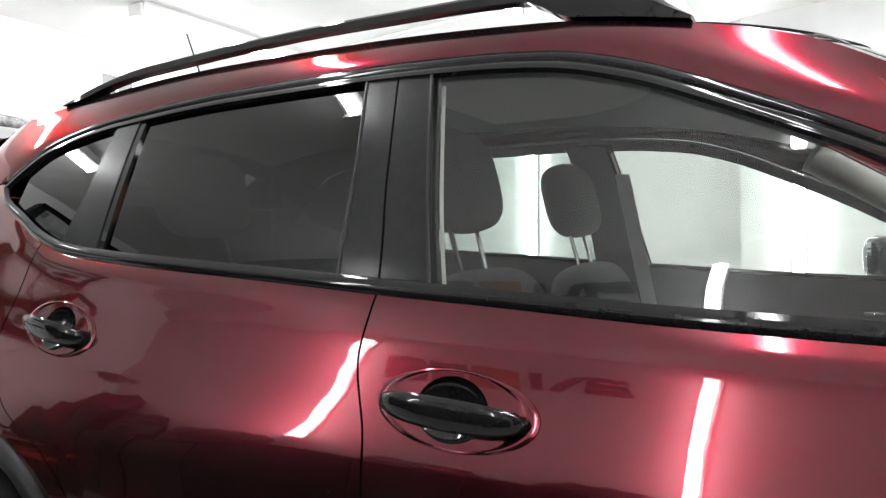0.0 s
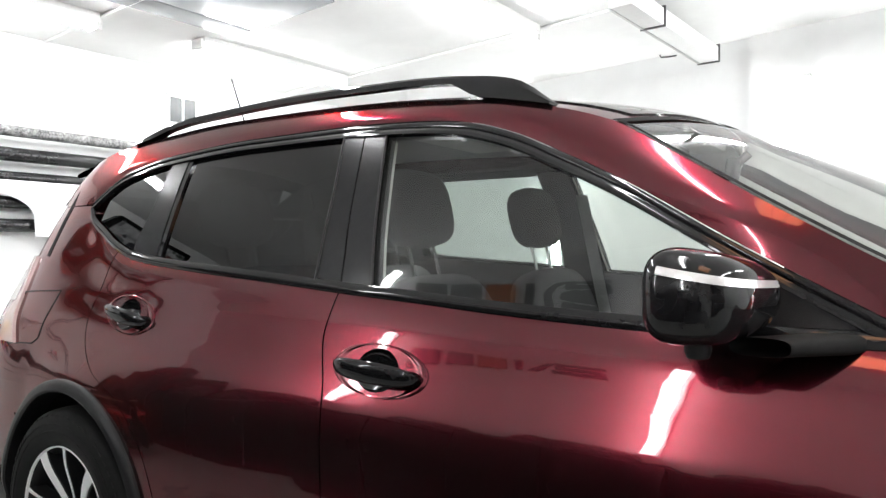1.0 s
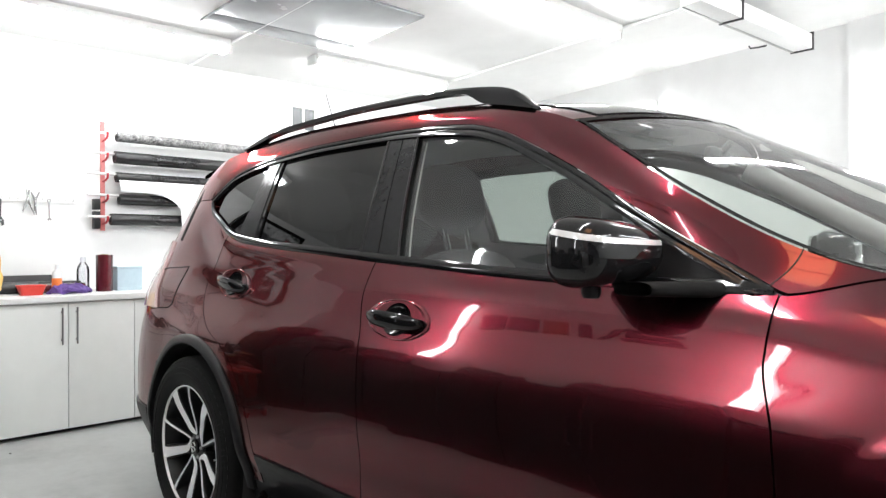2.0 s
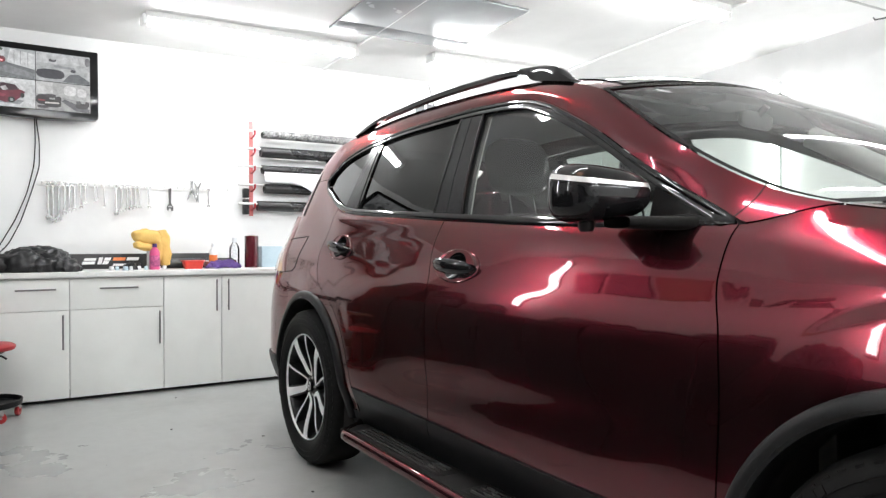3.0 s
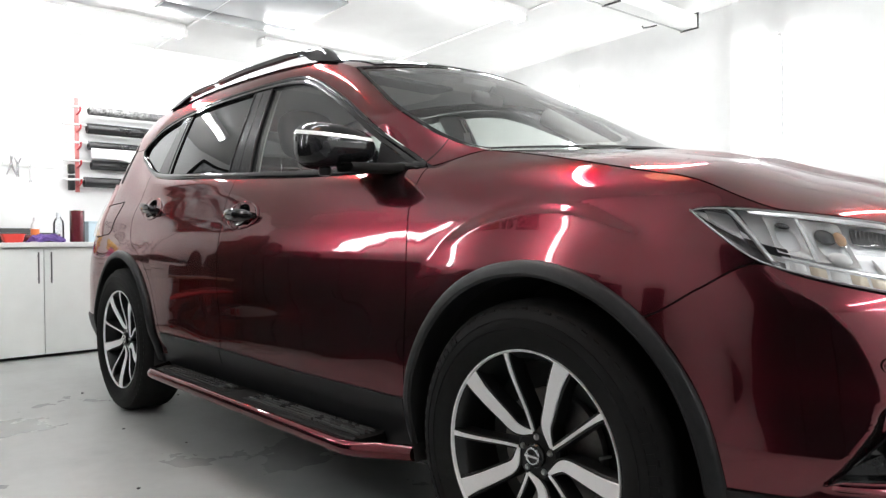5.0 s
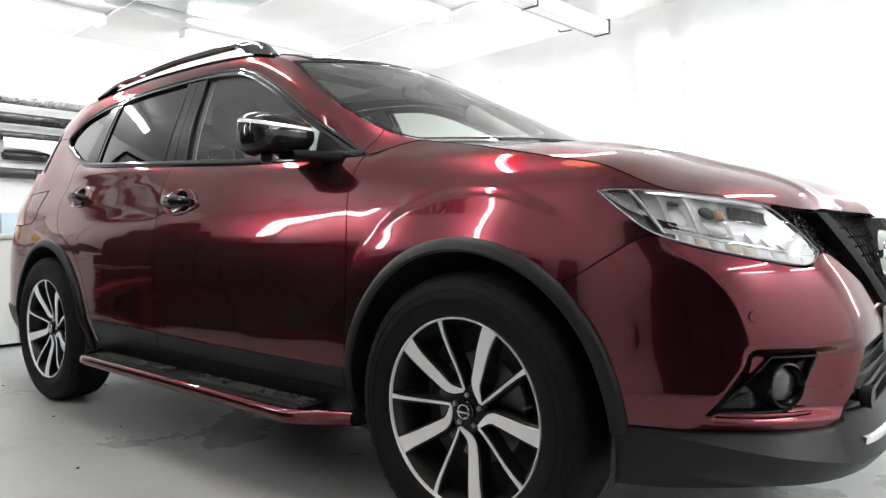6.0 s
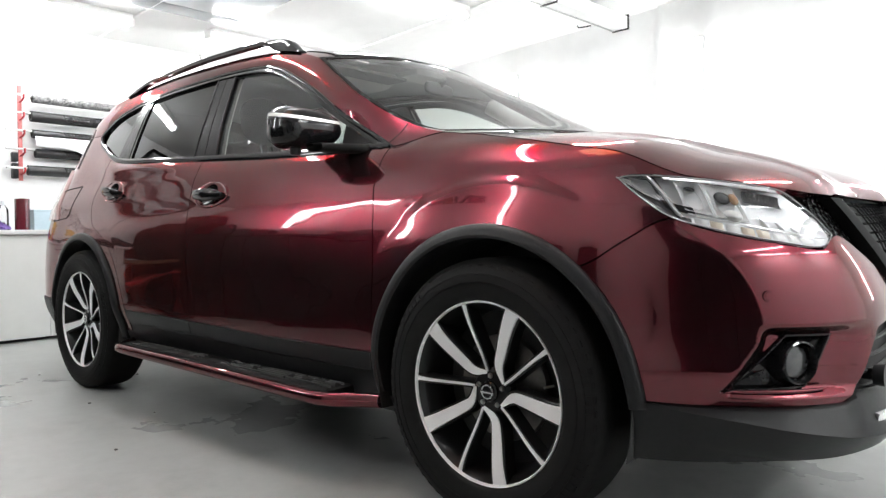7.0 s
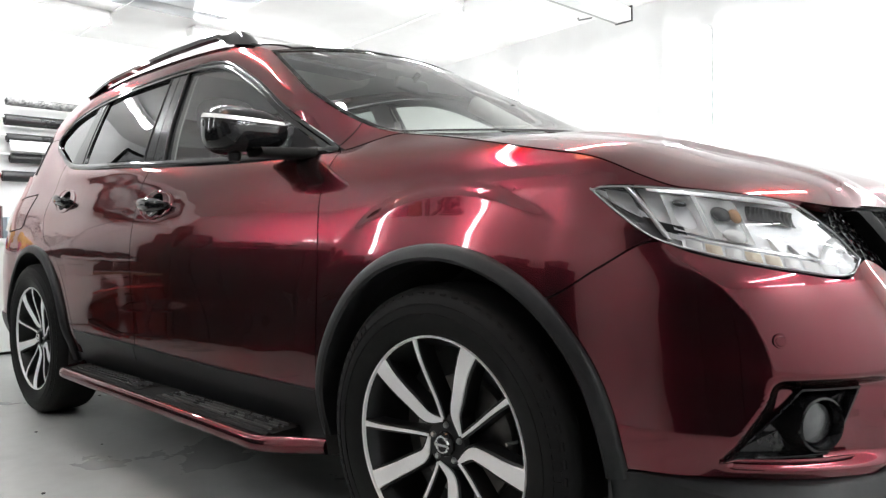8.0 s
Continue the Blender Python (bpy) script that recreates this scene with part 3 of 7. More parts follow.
def build_bumper(side):
    sheet("front_bumper", lambda z: 0.30 + max(0.0, math.sqrt(max(0, 0.43 ** 2 - (z - HUB_Z) ** 2)) - 0.30) * 0.6 if z < 0.7 else 0.30, const(1.30), near(bumper_low, 0.002), near(bumper_top, -GAP),
          150, 110, side, PAINT, SUV, bend=bumper_bend, hole=lambda s, z: in_fog(s, z) or in_arch(0.0, 0.430)(s, z))
    low_line = curve((0.36, 0.262), (0.61, 0.280), (0.82, 0.288), (0.94, 0.300), (1.10, 0.305), (1.30, 0.305))
    lip_z = curve((0.36, 0.400), (0.50, 0.394), (0.62, 0.382), (0.75, 0.362), (0.86, 0.346), (1.00, 0.340), (1.30, 0.340))

    def lip(s, z):
        """The valance swells to a crisp lip, lit above it and turned under below it."""
        top, k = min(bumper_low(s), 0.430), lip_z(s)
        f = max(0.0, 1 - (z - k) / max(0.01, top - k)) if z > k else max(0.0, 1 - (k - z) / 0.085) ** 0.8
        return 0.046 * f * blend(0, 1, (s - 0.40) / 0.34) - 0.012 * blend(0, 1, (z - bumper_low(s) + 0.004) / 0.006)
    sheet("lower_bumper", const(0.345), const(1.30), lip_z, lambda s: min(bumper_low(s) + 0.012, 0.440), 80, 16, side, BUMPER_BLACK, SUV, out=0.004,
          bend=lip, label="black plastic bumper valance", hole=in_arch(0.0, 0.41), depth=0.004)
    sheet("bumper_lip", const(0.345), const(1.30), low_line, lip_z, 80, 18, side, BUMPER_BLACK, SUV, out=0.004, bend=lip, label="black plastic lip under the bumper", hole=in_arch(0.0, 0.41), depth=0.004)
    sheet("skid_trim", const(0.93), const(1.30), const(0.345), const(0.385), 40, 8, side, SILVER, SUV, out=0.036, label="silver lower bumper trim")
    # fog lamp niche
    def corner(f):
        pts = [(0.588, 0.452), (0.706, 0.563), (0.806, 0.562), (0.752, 0.458)]
        k = f * 4 % 4
        i = int(k)
        a, b = pts[i], pts[(i + 1) % 4]
        t = k - i
        return a[0] + (b[0] - a[0]) * t, a[1] + (b[1] - a[1]) * t
    bm = bmesh.new()
    rows = []
    for grow, out in ((1.14, 0.000), (1.13, 0.007), (1.06, 0.008), (1.0, 0.002), (0.95, -0.009), (0.80, -0.014), (0.01, -0.018)):
        row = []
        for i in range(48):
            s, z = corner(i / 48)
            s, z = 0.713 + (s - 0.713) * grow, 0.509 + (z - 0.509) * grow
            row.append(body(s, z, out + (bumper_bend(s, z) if grow > 0.99 else -0.008), side))
        rows.append(row)
    quad_grid(bm, rows, close=True)
    fog = part("fog_lamp_surround", bm, GLOSS_BLACK, SUV, "gloss black fog lamp surround")
    c = body(0.731, 0.508, -0.016, side)
    m = Matrix.Translation(c) @ Vector((0.86, side * 0.50, 0.0)).to_track_quat("Z", "Y").to_matrix().to_4x4()
    part("fog_ring", lathe(bmesh.new(), [(0.036, -0.03), (0.040, 0.018), (0.0435, 0.026), (0.047, 0.024), (0.050, 0.010), (0.052, -0.03)], m, 36), GLOSS_BLACK, fog)
    part("fog_lens", lathe(bmesh.new(), [(0.0001, 0.012), (0.02, 0.011), (0.034, 0.007), (0.037, 0.0)], m, 32), FOG_GLASS, fog, "clear round fog lamp lens")
    pts = [body(s, 0.444 + 0.010 * max(0, (s - 0.72) / 0.1) ** 2 * 0.3, 0.004 + bumper_bend(s, 0.444), side) for s in [0.565 + 0.245 * i / 20 for i in range(21)]]
    part("fog_ledge", sweep(bmesh.new(), pts, lambda f: 0.0015 + 0.0035 * math.sin(math.pi * f) ** 0.5, 8), PAINT, SUV)
    # parking sensor
    c = body(0.670, 0.655, bumper_bend(0.67, 0.655), side)
    m = Matrix.Translation(c) @ Vector((0.70, side * 0.71, 0.05)).to_track_quat("Z", "Y").to_matrix().to_4x4()
    part("parking_sensor", lathe(bmesh.new(), [(0.0001, 0.005), (0.008, 0.005), (0.009, 0.0035), (0.0115, 0.0035), (0.0125, 0.001), (0.0125, -0.01)], m, 24), PAINT, SUV, "round parking sensor in the bumper")


FOG_GLASS = surface("fog_lamp_lens", (0.03, 0.03, 0.033), (0.06, 0.06, 0.063), rough=0.15, coat=1.0, bump=0.5, bump_scale=260)
AMBER = surface("amber_bulb_cover", (0.42, 0.25, 0.14), (0.52, 0.32, 0.18), rough=0.2, bump=0.0)
SILVER = surface("lamp_reflector", (0.90, 0.90, 0.91), (0.95, 0.95, 0.95), rough=0.24, metal=0.7, bump=0.0)
SMOKE = surface("dark_lamp_bezel", (0.045, 0.045, 0.048), (0.075, 0.075, 0.078), rough=0.2, bump=0.0)


def build_headlight(side):
    hl = thing("headlight", "", "")
    hl.parent = SUV
    for k in ("label", "category"):
        if k in hl:
            del hl[k]
    nu, nv = 56, 16

    def at(i, j, out, lo=0.0, hi=1.0, s0=0.362, s1=0.905, slant=0.0):
        f = lo + (hi - lo) * j / nv
        s = s0 + (s1 - s0) * i / nu
        s += slant * (0.5 - f) * min(1.0, (s - 0.362) / 0.1)
        a, b = headlight_low(s) + 0.001, headlight_high(s) - 0.001
        b = max(a, b)
        return body(s, a + (b - a) * f, out, side)

    def skin(name, out, material, label="", depth=0.0, **k):
        bm = bmesh.new()
        quad_grid(bm, [[at(i, j, out(i / nu, j / nv) if callable(out) else out, **k) for j in range(nv + 1)] for i in range(nu + 1)])
        outward(tidy(bm), core)
        if depth:
            flange(bm, depth, core)
        return part(name, bm, material, hl, label)
    lens = skin("lens", lambda u, v: 0.002 + 0.006 * math.sin(math.pi * u) * math.sin(math.pi * v), LAMP_GLASS, "clear polycarbonate headlight lens", 0.0)
    lens.visible_shadow = False
    skin("bowl", lambda u, v: -0.012 - 0.014 * v * math.sin(math.pi * min(1, max(0, u))) ** 0.5, LAMP_WHITE, "bright silver lamp reflector")
    # smoked outer corner with a clear inner line, a bright bar across it, the dark foot under the bar
    skin("indicator_bezel", lambda u, v: -0.007 - 0.010 * math.sin(math.pi * v), SMOKE, "smoked indicator corner", s0=0.366, s1=0.490, slant=0.06)
    skin("indicator_lens", lambda u, v: -0.0045 - 0.006 * math.sin(math.pi * v), SMOKE_PALE, "pale grey indicator lens", s0=0.398, s1=0.462, slant=0.05, lo=0.30, hi=0.80)
    skin("indicator_bar", lambda u, v: -0.003 - 0.004 * (2 * u - 1) ** 2, SILVER, "silver slanting bar", s0=0.476, s1=0.493, slant=0.085, lo=0.10, hi=0.98)
    skin("bezel_foot", lambda u, v: -0.005 - 0.010 * math.sin(math.pi * v), SMOKE, "smoked lamp foot", s0=0.470, s1=0.546, slant=0.05, lo=0.0, hi=0.36)
    skin("brow", lambda u, v: -0.003 - 0.002 * v, SILVER, "bright strip along the upper edge", lo=0.90, hi=0.985, s0=0.49, s1=0.80)
    skin("running_light_bed", lambda u, v: -0.005 - 0.010 * v, LAMP_WHITE, lo=0.02, hi=0.20, s0=0.545, s1=0.895)
    for k in range(9):
        s0 = 0.552 + 0.037 * k
        skin("running_light", lambda u, v: -0.003 - 0.003 * (2 * u - 1) ** 2, AMBER_CLEAR if k in (1, 3, 4) else DRL, "clear running light block", lo=0.04, hi=0.17, s0=s0, s1=s0 + 0.031)
    skin("chrome_line", lambda u, v: -0.003, LAMP_CHROME, "thin chrome line over the running lights", lo=0.205, hi=0.235, s0=0.54, s1=0.88)
    skin("inner_panel", lambda u, v: -0.010 - 0.006 * v, LAMP_WHITE, "white inner lamp panel", lo=0.24, hi=0.60, s0=0.665, s1=0.880, slant=-0.02)
    skin("inner_grid", lambda u, v: -0.009 - 0.006 * math.sin(math.pi * v) + 0.002 * math.sin(70 * u), SMOKE, "dark ribbed strip beside the reflector", lo=0.62, hi=0.84, s0=0.688, s1=0.788, slant=-0.03)
    skin("inner_edge", lambda u, v: -0.004 - 0.006 * math.sin(math.pi * u), SILVER, "clear thick inner lens edge", lo=0.16, hi=0.96, s0=0.835, s1=0.872, slant=-0.09)
    for s0, k in ((0.735, 0.20), (0.775, 0.14), (0.812, 0.10)):
        # clear prisms standing in the white panel
        bm = bmesh.new()
        za, zb = headlight_low(s0), headlight_high(s0)
        quad_grid(bm, [[body(s0 + w - 0.018 * f, za + (zb - za) * (0.24 + k * f), o, side) for w, o in ((-0.012 * (1 - f), -0.009), (0.0, -0.003), (0.006 * (1 - f) + 0.001, -0.009))] for f in (0.0, 0.35, 0.7, 1.0)])
        part("lens_prism", bm, DRL, hl)
    rim = []
    for i in range(61):
        s = 0.364 + (0.903 - 0.364) * i / 60
        rim.append(body(s, headlight_low(s) + 0.003, 0.003, side))
    for i in range(60, -1, -1):
        s = 0.364 + (0.903 - 0.364) * i / 60
        rim.append(body(s, max(headlight_high(s), headlight_low(s) + 0.003) - 0.003, 0.003, side))
    part("lens_rim", sweep(bmesh.new(), rim, 0.0016, 6, caps=False), SMOKE_PALE, hl)
    for k, (s0, s1) in enumerate(((0.528, 0.596), (0.606, 0.684))):
        skin("reflector_cup", lambda u, v: -0.006 - 0.020 * math.sin(math.pi * v) ** 0.6 * math.sin(math.pi * min(1, max(0, u))) ** 0.7, LAMP_CHROME, "faceted chrome reflector cup", lo=0.28, hi=0.88, s0=s0, s1=s1, slant=0.03)
    skin("cup_divider", lambda u, v: -0.004, SILVER, lo=0.26, hi=0.90, s0=0.597, s1=0.605, slant=0.03)
    # dark drop and warm bulb glass in the inner cup, a dark patch painted as shade in the outer one
    for name, s0, f0, rx, rz, out, mat, label in (("bulb_shield", 0.640, 0.66, 0.022, 0.014, -0.008, SMOKE, "dark bulb shield"), ("bulb_glass", 0.668, 0.66, 0.013, 0.013, -0.004, AMBER, "warm glass bulb tip"),
                                                  ("cup_fold_shade", 0.556, 0.74, 0.016, 0.006, -0.008, SMOKE, "dark patch painted as the shade of a reflector fold"), ("cup_base", 0.655, 0.36, 0.024, 0.013, -0.005, DRL, "rounded clear cup base")):
        z0 = headlight_low(s0) + f0 * (headlight_high(s0) - headlight_low(s0))
        bm = bmesh.new()
        rows = [[body(s0 + rx * r * math.cos(a), z0 + rz * r * math.sin(a) - 0.10 * rx * math.cos(a), out + 0.010 * math.sqrt(max(0.0, 1 - r * r)) - 0.006, side) for a in [2 * math.pi * j / 20 for j in range(20)]] for r in (1.0, 0.85, 0.6, 0.3, 0.01)]
        quad_grid(bm, rows, close=True)
        part(name, outward(bm, core), mat, hl, label)


LAMP_WHITE = surface("white_lamp_inner", (0.86, 0.87, 0.88), (0.92, 0.92, 0.93), rough=0.3, metal=0.0, bump=0.3, bump_scale=14, bump_depth=0.006, coat=0.4)
SMOKE_PALE = surface("pale_smoke_lens", (0.24, 0.245, 0.25), (0.34, 0.345, 0.35), rough=0.15, bump=0.0)
LAMP_CHROME = surface("lamp_chrome", (0.90, 0.90, 0.90), (0.95, 0.95, 0.95), rough=0.14, metal=0.45, bump=0.5, bump_scale=30, bump_depth=0.004)
AMBER_CLEAR = surface("warm_clear_lens", (0.72, 0.62, 0.48), (0.80, 0.70, 0.56), rough=0.18, coat=1.0, bump=0.4, bump_scale=120)
DRL = surface("running_light_lens", (0.78, 0.78, 0.77), (0.86, 0.86, 0.85), rough=0.3, coat=0.3, bump=0.4, bump_scale=120)


def build_grille():
    grille = thing("grille", "", "")
    grille.parent = SUV
    for k in ("label", "category"):
        if k in grille:
            del grille[k]
    for side in (-1, 1):
        bm = panel_grid(const(0.885), const(1.30), near(bumper_top, -0.012), lambda s: bonnet_line(s) + 0.002, 40, 22, side, out=-0.055)
        part("grille_back", bm, CAVITY, grille)
        # honeycomb bars
        for k in range(9):
            f = (k + 0.5) / 9
            pts = [body(s, (bumper_top(s) + (bonnet_line(s) - bumper_top(s)) * f), -0.03, side) for s in [0.90 + 0.40 * i / 24 for i in range(25)]]
            part("grille_bar", sweep(bmesh.new(), pts, 0.0035, 5), GLOSS_BLACK, grille)
        for k in range(16):
            s = 0.915 + 0.024 * k
            pts = [body(s + 0.01 * math.sin(j), bumper_top(s) + (bonnet_line(s) - bumper_top(s)) * j / 8, -0.028, side) for j in range(9)]
            part("grille_bar", sweep(bmesh.new(), pts, 0.0028, 5), GLOSS_BLACK, grille)
        # broad V blade, black
        def blade_edge(v, k):
            s = 0.985 + (1.165 - 0.985) * v + k * 0.085
            z = 0.872 - (0.872 - 0.650) * v
            return s, z
        bm = bmesh.new()
        rows = []
        for i in range(25):
            v = i / 24
            row = []
            for k, out in ((0, -0.03), (0.02, 0.012), (0.4, 0.022), (0.98, 0.016), (1.0, -0.03)):
                s, z = blade_edge(v, k)
                row.append(body(s, z, out, side))
            rows.append(row)
        quad_grid(bm, rows)
        part("grille_blade", outward(bm, core), MATT_BLACK, grille, "broad gloss black V-shaped grille blade")
    # round badge, plain shape
    m = Matrix.Translation((0.812, 0, 0.765)) @ Matrix.Rotation(radians(82), 4, "Y")
    part("badge_ring", lathe(bmesh.new(), [(0.052, 0.0), (0.056, 0.010), (0.064, 0.012), (0.068, 0.0)], m, 40), CHROME, grille, "chrome ring badge")
    part("badge_bar", boxed((0.809, -0.075, 0.755), (0.824, 0.075, 0.780), 0.004), CHROME, grille)
    for side in (-1, 1):
        part("lower_intake", panel_grid(const(0.80), const(1.30), const(0.34), const(0.61), 34, 18, side, out=-0.035), CAVITY, SUV, "dark lower air intake")
        for k in range(4):
            z = 0.435 + 0.035 * k
            pts = [body(s, z, -0.022, side) for s in [0.90 + 0.40 * i / 16 for i in range(17)]]
            part("intake_slat", sweep(bmesh.new(), pts, 0.005, 5), PLASTIC, SUV)
    m = Matrix.Translation(body(0.955, 0.462, -0.03)) @ Matrix.Rotation(radians(90), 4, "Y")
    part("towing_cap", lathe(bmesh.new(), [(0.012, -0.05), (0.014, 0.02), (0.024, 0.022), (0.026, 0.045), (0.0001, 0.045)], m, 20), PLASTIC, SUV)
    plate = part("number_plate", boxed((0.848, -0.26, 0.53), (0.858, 0.26, 0.642), 0.003), PLATE, SUV, "white number plate")
    for k in range(7):
        y = -0.215 + 0.0717 * k
        part("plate_mark", boxed((0.858, y - 0.02, 0.552), (0.8595, y + 0.02, 0.62)), GLOSS_BLACK, plate)


PLATE = surface("white_reflective_plate", (0.74, 0.74, 0.73), (0.80, 0.80, 0.79), rough=0.3, bump=0.0)
for sd in (-1, 1):
    build_bumper(sd)
    build_headlight(sd)
build_grille()


# ---- glasshouse ----
glass_rear_front = curve((1.10, -1.752), (1.33, -1.770), (1.56, -1.812))
glass_front_rear = curve((1.10, -1.566), (1.29, -1.610), (1.56, -1.672))
glass_rear_rear = curve((1.15, -2.446), (1.34, -2.462), (1.56, -2.488))
quarter_front = curve((1.20, -2.612), (1.24, -2.612), (1.36, -2.592), (1.56, -2.592))
TRIM = 0.030


def side_glass(side):
    top = near(dlo_top, -TRIM)
    low = near(belt, 0.024)
    win = {}
    for name, l, r, mat, nu in (("front_window", glass_front_rear, const(-0.735), CAR_GLASS, 50), ("rear_window", glass_rear_rear, glass_rear_front, TINT_GLASS, 40), ("quarter_window", const(-2.90), quarter_front, TINT_GLASS, 24)):
        lo = low if name != "quarter_window" else near(belt, 0.030)
        hi = top if name != "quarter_window" else near(dlo_top, -0.036)
        bm = panel_grid(near(l, -0.006), near(r, 0.006), near(lo, -0.006), lambda s, hi=hi, lo=lo: max(hi(s), lo(s)) + 0.006, nu, 20, side, out=-0.010)
        if side > 0:
            bmesh.ops.reverse_faces(bm, faces=bm.faces)   # the far panes are looked at from the cabin
        ob = part(name, bm, LIGHT_TINT if side > 0 and mat is TINT_GLASS else mat, SUV, "clear side window glass" if name == "front_window" else "dark tinted side window glass")
        ob.visible_shadow = False
        win[name] = ob
    # trims: waist strip, upper surround, pillars
    sheet("waist_trim", const(-2.985), const(-0.50), belt, lambda s: min(belt(s) + 0.026, dlo_top(s) - 0.001), 120, 8, side, GLOSS_BLACK, SUV, out=0.002, depth=0.012,
          bend=lambda s, z: 0.005 * math.sin(math.pi * min(1.0, max(0.0, (z - belt(s)) / 0.026))), label="gloss black waist trim strip")
    sheet("window_surround", const(-2.985), const(-0.52), lambda s: max(dlo_top(s) - TRIM - 0.004, belt(s) + 0.001), near(dlo_top, -0.002), 140, 12, side, GLOSS_BLACK, SUV, out=0.001, depth=0.014,
          bend=lambda s, z: 0.005 * abs(math.sin(1.6 * math.pi * min(1.0, max(0.0, (dlo_top(s) - z) / TRIM)))), label="gloss black window surround")
    sheet("pillar_cover", glass_rear_front, near(seam_mid, -GAP), near(belt, 0.027), near(dlo_top, -TRIM - 0.005), 10, 24, side, PILLAR_BLACK, SUV, out=0.000, label="gloss black door pillar cover")
    sheet("pillar_cover", near(seam_mid, GAP), glass_front_rear, near(belt, 0.027), near(dlo_top, -TRIM - 0.005), 10, 24, side, PILLAR_BLACK, SUV, out=0.000, label="gloss black door pillar cover")
    sheet("pillar_cover", quarter_front, near(glass_rear_rear, -0.022), near(belt, 0.027), near(dlo_top, -TRIM - 0.005), 10, 24, side, PILLAR_BLACK, SUV, out=0.001, label="gloss black rear pillar cover")
    sheet("window_frame", near(glass_rear_rear, -0.020), glass_rear_rear, near(belt, 0.027), near(dlo_top, -TRIM - 0.005), 4, 24, side, GLOSS_BLACK, SUV, out=-0.002)
    sheet("mirror_sail", const(-0.735), const(-0.52), near(belt, 0.027), lambda s: max(belt(s) + 0.028, dlo_top(s) - TRIM - 0.005), 14, 10, side, PLASTIC, SUV, out=-0.001, label="black triangular mirror base panel")
    # thin glass channel lines
    for f, mat in ((near(glass_front_rear, 0.004), GLOSS_BLACK), (near(glass_rear_front, -0.004), GLOSS_BLACK)):
        pts = [body(f(z), z, 0.001, side) for z in [belt(-1.65) + 0.02 + (dlo_top(-1.7) - TRIM - belt(-1.65) - 0.02) * i / 12 for i in range(13)]]
        part("glass_channel", sweep(bmesh.new(), pts, 0.0035, 6), PLASTIC, SUV)


for sd in (-1, 1):
    side_glass(sd)


# roof with a dark glass panel, windscreen, tail
def roof_point(s, u):
    """u from -1 (right) to 1 (left)."""
    e = body(s, roof_side_at(s), 0.0, -1)
    k = 1 - abs(u) ** 2.4
    x = e.x + 0.10 * (1 - u * u) * blend(0, 1, (s + 1.55) / 0.5)
    return Vector((x, -e.y * u, e.z + 0.050 * k))


def build_roof():
    us = [-1 + 2 * j / 40 for j in range(41)]
    bm = bmesh.new()
    quad_grid(bm, [[roof_point(-3.30 + 2.25 * i / 70, u) for u in us] for i in range(71)])
    flange(bm, 0.02, core)
    roof = part("roof", bm, PAINT, SUV)
    bm = bmesh.new()
    quad_grid(bm, [[roof_point(-2.75 + 1.69 * i / 50, u * 0.86) + Vector((0, 0, 0.004)) for u in us] for i in range(51)])
    flange(bm, 0.006, core)
    part("sunroof_glass", bm, GLOSS_BLACK, roof, "dark glass panoramic roof panel")
    part("aerial", sweep(bmesh.new(), [(-2.885, 0, 1.655), (-2.915, 0, 1.725), (-3.024, 0, 1.972)], lambda f: 0.0045 - 0.0020 * f, 8), PLASTIC, roof)
    part("aerial_base", lathe(bmesh.new(), [(0.035, -0.01), (0.03, 0.012), (0.012, 0.03), (0.0001, 0.032)], Matrix.Translation((-2.88, 0, 1.648)), 20), PLASTIC, roof)


build_roof()


def screen_point(f, u):
    """f from the base to the header."""
    s = -0.300 + (-1.047 + 0.300) * f
    e = body(s, roof_side_at(s), -0.002, -1)
    k = 1 - u * u
    x = e.x + k * (0.30 - 0.20 * f)
    z = e.z + k * (0.012 + 0.040 * f) + 0.02 * math.sin(math.pi * f) * k
    return Vector((x, -e.y * u, z))


def build_screen():
    us = [-1 + 2 * j / 40 for j in range(41)]
    bm = bmesh.new()
    quad_grid(bm, [[screen_point(i / 36, u) for u in us] for i in range(37)])
    outward(bm, core)
    ws = part("windscreen", bm, SCREEN_GLASS, SUV, "clear curved windscreen")
    ws.visible_shadow = False
    # dark printed borders
    for lo, hi, a, b in ((0.972, 1.0, -1, 1), (0.0, 0.05, -1, 1), (0.0, 1.0, -1.0, -0.982), (0.0, 1.0, 0.982, 1.0)):
        bm = bmesh.new()
        quad_grid(bm, [[screen_point(lo + (hi - lo) * i / 20, a + (b - a) * j / 24) + Vector((0.002, 0, 0.003)) for j in range(25)] for i in range(21)])
        part("screen_border", bm, MATT_BLACK, ws, "black printed glass border")
    part("toll_sticker", boxed((-0.005, -0.03, -0.001), (0.005, 0.03, 0.001)), WALL_WHITE, ws).matrix_local = Matrix.Translation(screen_point(0.89, -0.78) + Vector((0.006, 0, 0.006))) @ Matrix.Rotation(radians(35), 4, "Y")
    # scuttle and wipers
    bm = bmesh.new()
    quad_grid(bm, [[screen_point(0.0, u) + Vector((0.005 + 0.10 * f, 0, -0.002 - 0.035 * f)) for u in us] for f in (0, 0.3, 0.7, 1.0)])
    part("scuttle", bm, PLASTIC, SUV)
    for y0, y1 in ((-0.55, 0.02), (-0.02, 0.52)):
        pts = [screen_point(0.03 + 0.05 * f, (y0 + (y1 - y0) * f) / 0.72) + Vector((0.03, 0, -0.022)) for f in [i / 16 for i in range(17)]]
        part("wiper", sweep(bmesh.new(), pts, 0.006, 6), PLASTIC, SUV)


build_screen()


